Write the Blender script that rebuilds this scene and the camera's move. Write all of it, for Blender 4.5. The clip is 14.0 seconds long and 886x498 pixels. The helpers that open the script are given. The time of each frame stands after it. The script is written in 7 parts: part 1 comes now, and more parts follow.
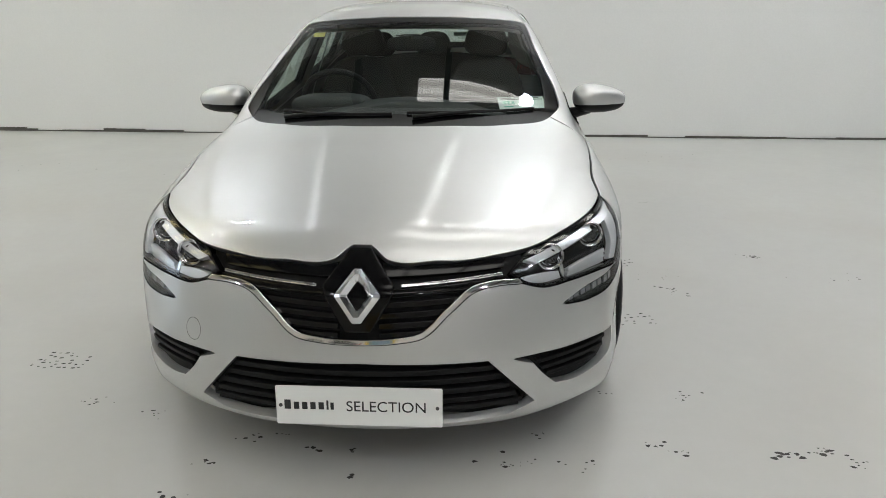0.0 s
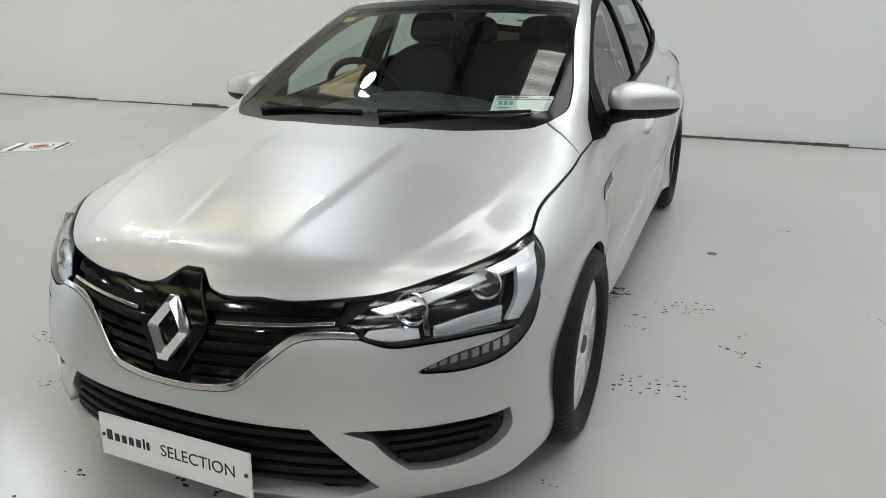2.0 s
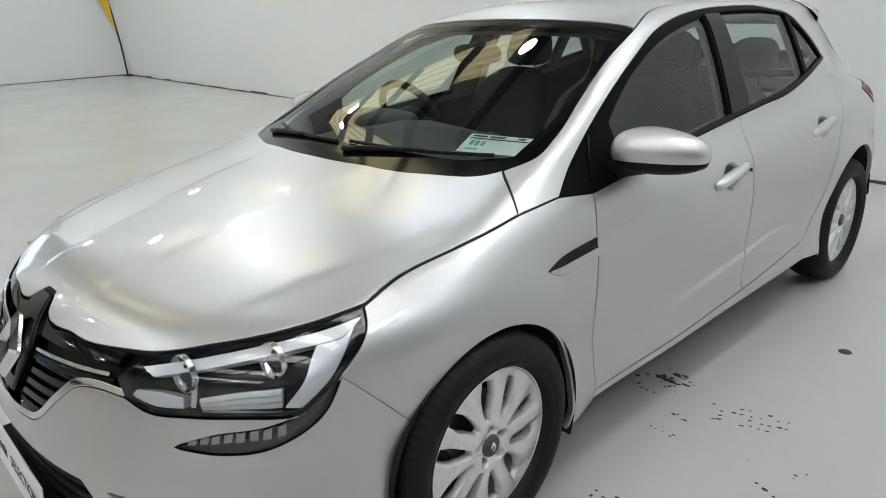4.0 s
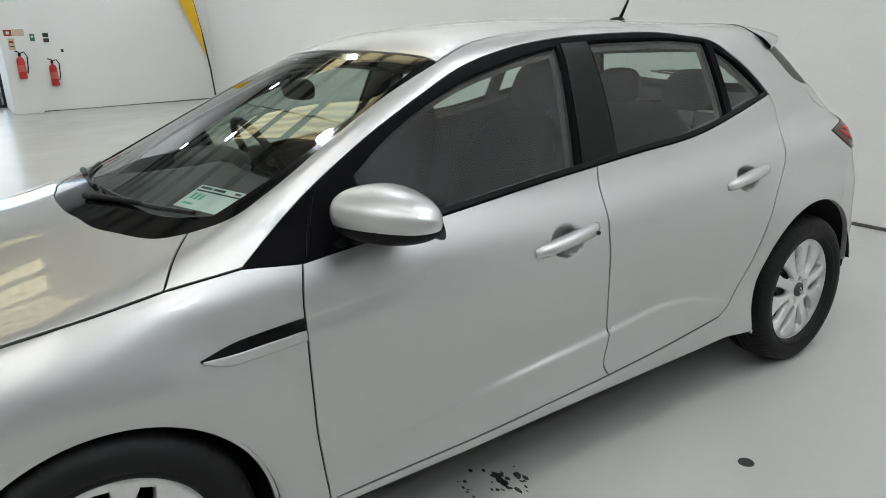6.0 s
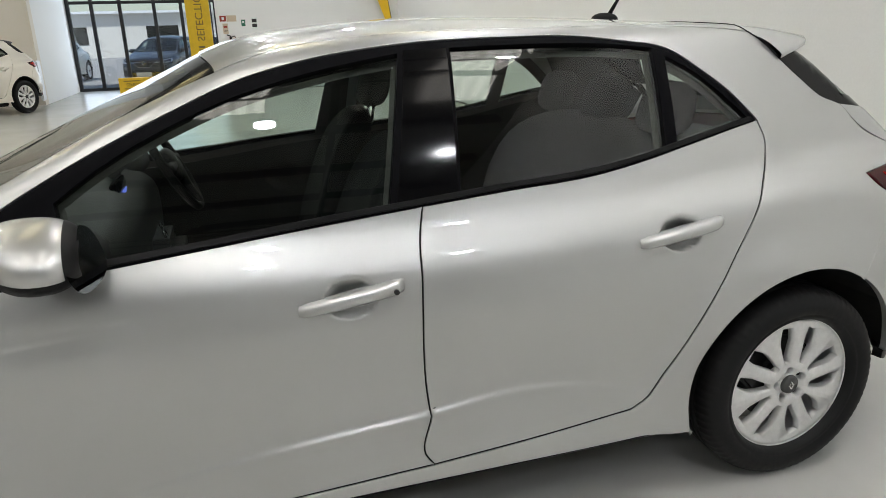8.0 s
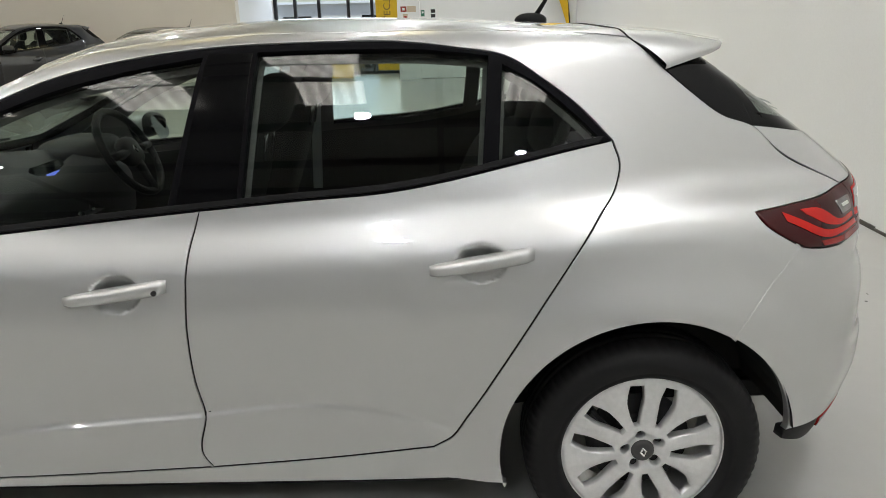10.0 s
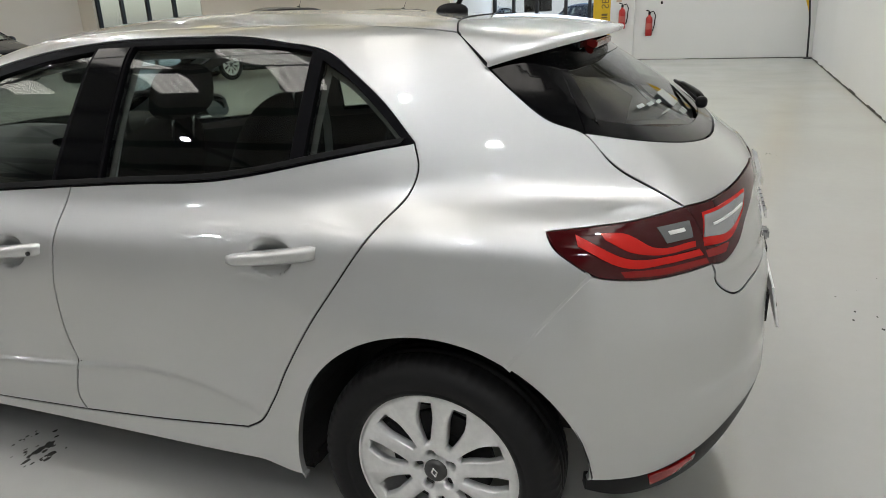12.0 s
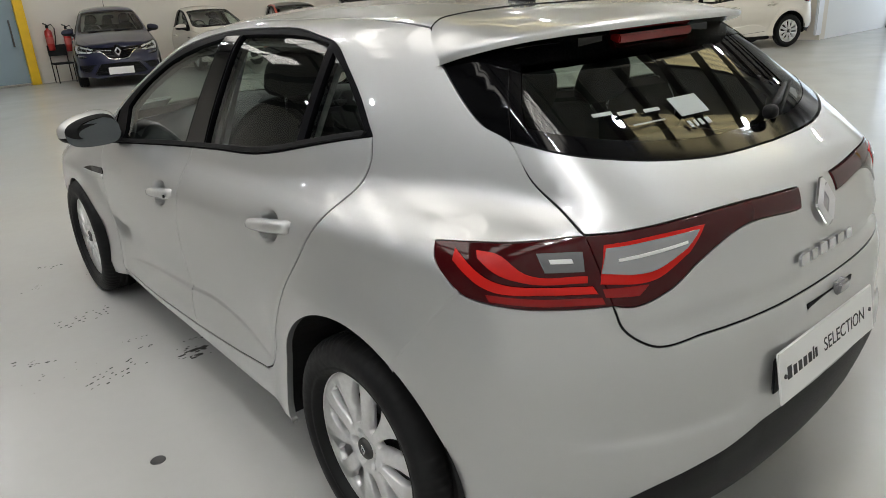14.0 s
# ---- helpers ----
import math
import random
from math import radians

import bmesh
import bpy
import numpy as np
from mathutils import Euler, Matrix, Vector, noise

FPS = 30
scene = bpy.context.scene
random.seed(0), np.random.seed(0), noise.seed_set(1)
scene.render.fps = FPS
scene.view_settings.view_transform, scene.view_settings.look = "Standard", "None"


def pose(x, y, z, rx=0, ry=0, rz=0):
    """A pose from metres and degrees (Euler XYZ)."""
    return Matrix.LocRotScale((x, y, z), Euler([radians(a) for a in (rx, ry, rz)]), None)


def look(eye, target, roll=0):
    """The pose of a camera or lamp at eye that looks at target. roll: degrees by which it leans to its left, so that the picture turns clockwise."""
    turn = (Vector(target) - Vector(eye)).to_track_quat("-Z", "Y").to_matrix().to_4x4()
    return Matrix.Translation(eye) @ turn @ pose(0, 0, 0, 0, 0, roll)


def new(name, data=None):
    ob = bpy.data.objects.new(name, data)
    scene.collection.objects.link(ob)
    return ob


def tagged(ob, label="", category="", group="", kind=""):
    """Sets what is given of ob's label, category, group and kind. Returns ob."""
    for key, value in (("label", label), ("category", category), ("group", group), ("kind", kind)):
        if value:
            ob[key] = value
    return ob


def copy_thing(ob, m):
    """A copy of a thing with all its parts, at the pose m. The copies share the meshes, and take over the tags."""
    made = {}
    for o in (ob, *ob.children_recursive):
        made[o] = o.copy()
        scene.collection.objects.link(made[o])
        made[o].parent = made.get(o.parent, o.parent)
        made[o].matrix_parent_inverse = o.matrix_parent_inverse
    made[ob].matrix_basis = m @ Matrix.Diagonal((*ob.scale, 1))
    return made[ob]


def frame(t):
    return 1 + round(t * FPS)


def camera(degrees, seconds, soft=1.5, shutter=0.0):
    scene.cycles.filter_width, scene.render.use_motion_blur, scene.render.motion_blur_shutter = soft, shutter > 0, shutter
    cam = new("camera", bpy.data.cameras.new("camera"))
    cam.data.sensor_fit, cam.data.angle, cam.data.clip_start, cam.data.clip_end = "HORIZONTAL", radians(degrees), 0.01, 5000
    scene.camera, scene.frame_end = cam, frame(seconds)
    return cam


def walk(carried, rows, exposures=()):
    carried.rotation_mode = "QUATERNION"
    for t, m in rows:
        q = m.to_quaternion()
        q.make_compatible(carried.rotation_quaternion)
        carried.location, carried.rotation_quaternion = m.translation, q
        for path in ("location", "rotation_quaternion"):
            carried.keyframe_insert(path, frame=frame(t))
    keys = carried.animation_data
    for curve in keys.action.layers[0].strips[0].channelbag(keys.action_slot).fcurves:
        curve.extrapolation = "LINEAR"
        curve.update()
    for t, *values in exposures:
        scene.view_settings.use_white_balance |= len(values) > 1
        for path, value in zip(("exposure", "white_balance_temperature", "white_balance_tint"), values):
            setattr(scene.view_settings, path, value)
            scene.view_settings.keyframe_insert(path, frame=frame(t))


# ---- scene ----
cam = camera(65.6, 14.0, 0.55)
PATH = [
    (0, (0.359, -2.660, 1.443), (0.247, -0.784, 0.757), -0.5),
    (0.5, (0.551, -2.494, 1.438), (0.325, -0.638, 0.738), -1.7),
    (1, (0.752, -2.302, 1.429), (0.392, -0.472, 0.707), -2.2),
    (1.5, (1.025, -2.175, 1.415), (0.337, -0.443, 0.691), -0.5),
    (2, (1.239, -1.974, 1.4), (0.49, -0.261, 0.69), -1.5),
    (2.5, (1.4, -1.767, 1.402), (0.536, -0.098, 0.72), -1.2),
    (5, (2.13, -0.635, 1.4), (0.602, 0.487, 0.761), -2.3),
    (5.5, (2.188, -0.358, 1.406), (0.655, 0.785, 0.821), -1.7),
    (6, (2.263, -0.082, 1.383), (0.68, 0.99, 0.795), -2.1),
    (6.5, (2.362, 0.195, 1.393), (0.659, 1.046, 0.781), -2.4),
    (7, (2.354, 0.485, 1.386), (0.629, 1.285, 0.767), -1.8),
    (9.5, (2.452, 1.937, 1.425), (0.546, 1.968, 0.817), -1.5),
    (10, (2.444, 2.159, 1.412), (0.543, 2.145, 0.792), -1.4),
    (10.5, (2.399, 2.444, 1.407), (0.499, 2.275, 0.805), -2.2),
    (11, (2.396, 2.744, 1.404), (0.538, 2.335, 0.789), -1.6),
    (11.5, (2.367, 2.975, 1.401), (0.526, 2.49, 0.788), -2.7),
    (12, (2.224, 3.22, 1.423), (0.454, 2.561, 0.767), -2.2),
    (12.5, (2.145, 3.461, 1.439), (0.522, 2.497, 0.78), -1.8),
    (13, (2.04, 3.656, 1.427), (0.527, 2.534, 0.754), -3.4),
    (13.5, (1.847, 3.814, 1.426), (0.475, 2.521, 0.759), -2.6),
    (14, (1.658, 4.021, 1.441), (0.468, 2.568, 0.752), -3.5),
]
walk(cam, [(t, look(eye, target, roll)) for t, eye, target, roll in PATH],
     [(0, 0.04, 6250, 11), (2.5, 0.03, 6080, 11), (5.5, 0.02, 6020, 10), (7, 0.0, 6350, 11), (9.5, 0.04, 6450, 12), (12.5, -0.05, 6350, 12), (14, -0.08, 6350, 12)])


# ---- world and light ----
world = bpy.data.worlds.new("world")
scene.world = world
world.use_nodes = True
sky = world.node_tree.nodes.new("ShaderNodeTexSky")
sky.sky_type, sky.sun_disc = "NISHITA", False
sky.sun_elevation, sky.sun_rotation = radians(57), radians(130)
world.node_tree.links.new(sky.outputs[0], world.node_tree.nodes["Background"].inputs[0])
world.node_tree.nodes["Background"].inputs[1].default_value = 0.15
scene.view_settings.exposure = 0.0
sun = bpy.data.lights.new("sun", "SUN")
sun.energy, sun.angle, sun.color = 5.0, radians(3), (1.0, 0.96, 0.9)
new("sun", sun).matrix_world = look((0, -30, 60), (-30, -5, 0))


# ---- materials ----
def material(name, color, rough=0.5, metal=0.0, coat=0.0, **more):
    m = bpy.data.materials.new(name)
    m.use_nodes = True
    b = m.node_tree.nodes["Principled BSDF"]
    b.inputs["Base Color"].default_value = (*color, 1)
    b.inputs["Roughness"].default_value = rough
    b.inputs["Metallic"].default_value = metal
    b.inputs["Coat Weight"].default_value = coat
    b.inputs["Coat Roughness"].default_value = 0.03
    for key, value in more.items():
        b.inputs[key.replace("_", " ")].default_value = value
    return m


# ---- mesh helpers ----
def cubic(xs, ys):
    """A smooth curve through a few values, with slopes from the neighbours."""
    xs, ys = np.array(xs, float), np.array(ys, float)
    d = np.diff(ys) / np.diff(xs)
    m = np.empty_like(ys)
    m[0], m[-1] = d[0], d[-1]
    w = np.diff(xs)
    m[1:-1] = (d[:-1] * w[1:] + d[1:] * w[:-1]) / (w[1:] + w[:-1])

    def f(x):
        x = np.clip(x, xs[0], xs[-1])
        i = np.clip(np.searchsorted(xs, x) - 1, 0, len(xs) - 2)
        h = w[i]
        t = (x - xs[i]) / h
        return ((1 + 2 * t) * (1 - t) ** 2 * ys[i] + t * (1 - t) ** 2 * h * m[i]
                + t * t * (3 - 2 * t) * ys[i + 1] + t * t * (t - 1) * h * m[i + 1])
    return f


def smax(a, b, k):
    h = np.maximum(k - np.abs(a - b), 0) / k
    return np.maximum(a, b) + h * h * k / 4


def smin(a, b, k):
    return -smax(-a, -b, k)


def bump(t):
    """A smooth hill of height 1 between -1 and 1."""
    return np.where(np.abs(t) < 1, (1 - np.minimum(t * t, 1)) ** 2, 0)


# ---- the car's outer form: y runs to the rear from the front axle, x to the car's near side ----
WHEELBASE = 2.669
half_width = cubic([-0.9, -0.5, -0.2, 0.1, 0.45, 1.0, 1.5, 2.2, 2.67, 3.0, 3.4],
                   [0.8, 0.832, 0.856, 0.863, 0.852, 0.867, 0.871, 0.879, 0.884, 0.86, 0.805])
side_drop = cubic([0.12, 0.18, 0.24, 0.35, 0.44, 0.55, 0.65, 0.72, 0.80, 0.87, 0.93, 1.0, 1.1, 1.3],
                  [-0.09, -0.031, -0.013, -0.019, -0.022, -0.01, -0.006, -0.008, -0.022, -0.037, -0.055, -0.1, -0.24, -0.59])
hood_line = cubic([-0.9, -0.80, -0.7, -0.5, -0.2, 0.0, 0.2, 0.4, 0.8, 1.5, 2.2, 2.7, 3.3],
                  [0.65, 0.713, 0.762, 0.818, 0.892, 0.934, 0.972, 0.995, 0.99, 0.975, 1.015, 1.055, 1.03])
nose_line = cubic([0.15, 0.20, 0.25, 0.35, 0.45, 0.55, 0.65, 0.72, 0.80, 1.0],
                  [-0.82, -0.874, -0.894, -0.899, -0.893, -0.866, -0.83, -0.787, -0.703, -0.385])
tail_line = cubic([0.15, 0.25, 0.35, 0.45, 0.60, 0.72, 0.80, 0.90, 1.0, 1.05, 1.10, 1.3, 1.45],
                  [3.306, 3.388, 3.442, 3.465, 3.462, 3.452, 3.425, 3.395, 3.36, 3.305, 3.24, 2.95, 2.7])
glass_base = cubic([0.2, 0.4, 1.0, 1.5, 2.0, 2.57, 3.0, 3.4], [0.72, 0.75, 0.772, 0.782, 0.788, 0.768, 0.68, 0.6])
door_crease = cubic([0.5, 0.7, 0.95, 1.5, 1.77, 1.95, 2.2, 2.4], [0.31, 0.355, 0.397, 0.447, 0.472, 0.452, 0.372, 0.3])
roof_line = cubic([0.8, 1.0, 1.3, 1.6, 2.0, 2.5, 2.8, 3.1], [1.323, 1.378, 1.42, 1.44, 1.438, 1.412, 1.39, 1.36])


vent_line = cubic([0.44, 0.5, 0.65, 0.82], [0.757, 0.764, 0.777, 0.792])
hood_crease = cubic([-0.8, -0.62, -0.5, -0.35, -0.18, 0.03, 0.15], [0.155, 0.176, 0.193, 0.214, 0.237, 0.263, 0.278])
hood_shoulder = cubic([-0.8, -0.64, -0.5, -0.34, -0.16, 0.15], [0.46, 0.509, 0.560, 0.618, 0.664, 0.71])
HANDLES = ((1.325, 0.797), (2.240, 0.858))


def body(x, y, z):
    """Below zero inside the car's outer skin, above it outside."""
    ax = np.abs(x)
    arch = 0
    for centre in (0.0, WHEELBASE):
        r = np.hypot(y - centre, z - 0.33)
        arch = arch + 0.022 * bump((r - 0.38) / 0.16)
    edge = door_crease(y)
    crease = 0.012 / (1 + np.exp(np.clip((z - edge) / 0.0028, -40, 40))) * np.clip((z - 0.24) / 0.16, 0, 1) * bump((y - 1.42) / 0.95)
    groove = 0.0042 * np.clip((0.80 - y) / 0.32, 0, 1) * np.clip((y - 0.44) / 0.04, 0, 1)
    rim = vent_line(y)
    groove = groove / (1 + np.exp(np.clip((z - rim) / 0.0022, -40, 40))) * np.clip((z - rim + 0.042) / 0.036, 0, 1)
    side = groove + ax - half_width(y) - side_drop(z) - arch * np.clip((0.9 - z) / 0.2, 0, 1) - crease
    top = z - hood_line(y) + 0.055 * (ax / 0.7) ** 2.2
    for line, rise in ((hood_crease, 0.0050), (hood_shoulder, 0.0042)):
        top = top - rise / (1 + np.exp(np.clip((ax - line(y)) / 0.008, -40, 40))) * np.clip((0.15 - y) / 0.25, 0, 1) * np.clip((y + 0.80) / 0.12, 0, 1)
    nose = nose_line(z) + 0.33 * ax ** 2 + 0.25 * ax ** 4 - y
    tail = y - tail_line(z) + 0.15 * ax ** 2 + 0.48 * ax ** 4
    tail = tail - 0.010 / (1 + np.exp(np.clip((z - 0.553 - 0.02 * (0.8 - ax)) / 0.005, -40, 40))) * np.clip((z - 0.36) / 0.1, 0, 1) * np.clip((ax - 0.30) / 0.12, 0, 1)
    lower = smax(smax(side, top, 0.10), smax(nose, tail, 0.05), 0.07)
    glass = ax - glass_base(y) + 0.34 * (z - 0.93) + 0.30 * (z - 0.93) ** 2
    screen = 0.76 * (z - 0.985 - 0.464 * (y - 0.22 - 0.30 * ax ** 2))
    roof = z - roof_line(y) + (0.055 - 0.038 * np.clip((y - 1.9) / 0.7, 0, 1)) * (ax / 0.55) ** 2.4
    cabin = smax(smax(smax(glass, roof, 0.07), screen, 0.04), tail, 0.05)
    cabin = np.maximum(cabin, 0.84 - z)
    skin_value = smin(lower, cabin, 0.05)
    for cy, cz in HANDLES:
        level = half_width(np.array(cy)) + side_drop(np.array(cz)) + 0.003
        cup = np.sqrt(((ax - level) / 0.034) ** 2 + ((y - cy) / 0.064) ** 2 + ((z - cz + 0.004) / 0.050) ** 2)
        skin_value = smax(skin_value, 0.034 * (1 - cup), 0.005)
    return skin_value


def skin(origin, way, far=1.45):
    """Where rays from inside the car pass out through its skin, with the normals there."""
    s = np.linspace(far, 0.22, 36)
    hi = np.full(len(origin), far)
    lo = np.full(len(origin), 0.05)
    found = np.zeros(len(origin), bool)
    for a, b in zip(s[:-1], s[1:]):
        p = origin + way * b
        inside = body(p[:, 0], p[:, 1], p[:, 2]) < 0
        first = inside & ~found
        hi[first], lo[first] = a, b
        found |= inside
    for _ in range(17):
        mid = (hi + lo) / 2
        p = origin + way * mid[:, None]
        inside = body(p[:, 0], p[:, 1], p[:, 2]) < 0
        lo, hi = np.where(inside, mid, lo), np.where(inside, hi, mid)
    p = origin + way * lo[:, None]
    return p, gradient(p)


def gradient(p):
    e, g = 0.004, np.empty_like(p)
    for i in range(3):
        d = np.zeros(3)
        d[i] = e
        g[:, i] = body(*(p + d).T) - body(*(p - d).T)
    return g / np.maximum(np.linalg.norm(g, axis=1), 1e-9)[:, None]


AXIS_Z, NOSE_Y, TAIL_Y = 0.60, 0.35, 2.30


def flatten(p, kind):
    """The chart of a point: round the long axis ('long'), or round an upright axis at the nose or the tail."""
    x, y, z = np.asarray(p, float).T
    if kind == "long":
        return np.stack([y, np.arctan2(z - AXIS_Z, x)], 1)
    if kind == "nose":
        return np.stack([np.arctan2(x, NOSE_Y - y), z], 1)
    return np.stack([np.arctan2(x, y - TAIL_Y), z], 1)


def unflatten(q, kind):
    u, v = np.asarray(q, float).T
    o = np.zeros((len(u), 3))
    w = np.zeros((len(u), 3))
    if kind == "long":
        o[:, 1], o[:, 2] = u, AXIS_Z
        w[:, 0], w[:, 2] = np.cos(v), np.sin(v)
    else:
        o[:, 1], o[:, 2] = (NOSE_Y if kind == "nose" else TAIL_Y), v
        w[:, 0], w[:, 1] = np.sin(u), np.cos(u) * (-1 if kind == "nose" else 1)
    return skin(o, w)


# ---- panels cut from the skin ----
from mathutils.geometry import delaunay_2d_cdt

CHART_SCALE = {"long": np.array([1.0, 0.80]), "nose": np.array([1.15, 1.0]), "tail": np.array([1.05, 1.0])}


def mesh_of(name, verts, faces, mat, normals=None, smooth=True):
    me = bpy.data.meshes.new(name)
    me.from_pydata([tuple(v) for v in verts], [], [tuple(int(i) for i in f) for f in faces])
    me.update()
    if mat:
        me.materials.append(mat)
    if smooth:
        me.polygons.foreach_set("use_smooth", [True] * len(me.polygons))
    if normals is not None:
        me.normals_split_custom_set_from_vertices([tuple(n) for n in normals])
    return me


def empty(name, at=(0, 0, 0)):
    ob = new(name)
    ob.location = at
    return ob


def child(name, me, parent, label=""):
    """Link a mesh in world metres as a part under a thing or a part."""
    ob = new(name, me)
    ob.parent = parent
    if parent is not None:
        place, up = Vector((0, 0, 0)), parent
        while up is not None:
            place += up.location
            up = up.parent
        ob.location = -place
    return tagged(ob, label)


def curve_through(points, step=0.012):
    """A smooth line through chart points (already scaled)."""
    p = np.asarray(points, float)
    if len(p) == 2:
        n = max(2, int(np.linalg.norm(p[1] - p[0]) / step) + 1)
        return p[0] + (p[1] - p[0]) * np.linspace(0, 1, n)[:, None]
    s = np.concatenate([[0], np.cumsum(np.maximum(np.linalg.norm(np.diff(p, axis=0), axis=1), 1e-6))])
    n = max(3, int(s[-1] / step) + 1)
    t = np.linspace(0, s[-1], n)
    return np.stack([cubic(s, p[:, i])(t) for i in range(p.shape[1])], 1)


def loop(segments, kind, step=0.012):
    """A closed outline in the scaled chart from smooth segments of rough 3D points, with corners between them."""
    out, flat = [], [flatten(s, kind) * CHART_SCALE[kind] for s in segments]
    for i, s in enumerate(flat):
        nxt = flat[(i + 1) % len(flat)][0]
        if np.linalg.norm(s[-1] - nxt) > 1e-6:
            s = np.vstack([s, nxt]) if len(s) == 1 else s
        out.append(curve_through(s, step)[:-1] if np.linalg.norm(s[-1] - nxt) < 1e-6 else curve_through(s, step))
    q = np.vstack(out)
    area = np.sum(q[:, 0] * np.roll(q[:, 1], -1) - np.roll(q[:, 0], -1) * q[:, 1])
    return q if area > 0 else q[::-1]


def inset(q, d):
    """Move a counterclockwise outline inwards by d."""
    a, b = np.roll(q, 1, 0), np.roll(q, -1, 0)
    e1, e2 = q - a, b - q
    e1 /= np.maximum(np.linalg.norm(e1, axis=1), 1e-9)[:, None]
    e2 /= np.maximum(np.linalg.norm(e2, axis=1), 1e-9)[:, None]
    n = np.stack([-(e1 + e2)[:, 1], (e1 + e2)[:, 0]], 1)
    n /= np.maximum(np.linalg.norm(n, axis=1), 1e-9)[:, None]
    return q + n * d


def contains(q, pts):
    x, y = pts[:, 0], pts[:, 1]
    r = np.zeros(len(pts), bool)
    for (x0, y0), (x1, y1) in zip(q, np.roll(q, -1, 0)):
        hit = (y0 > y) != (y1 > y)
        r ^= hit & (x < (x1 - x0) * (y - y0) / (y1 - y0 + 1e-15) + x0)
    return r


def edge_distance(q, pts):
    d = np.full(len(pts), 9.0)
    for a, b in zip(q, np.roll(q, -1, 0)):
        e = b - a
        t = np.clip(((pts - a) @ e) / max(e @ e, 1e-12), 0, 1)
        d = np.minimum(d, np.linalg.norm(pts - a - t[:, None] * e, axis=1))
    return d


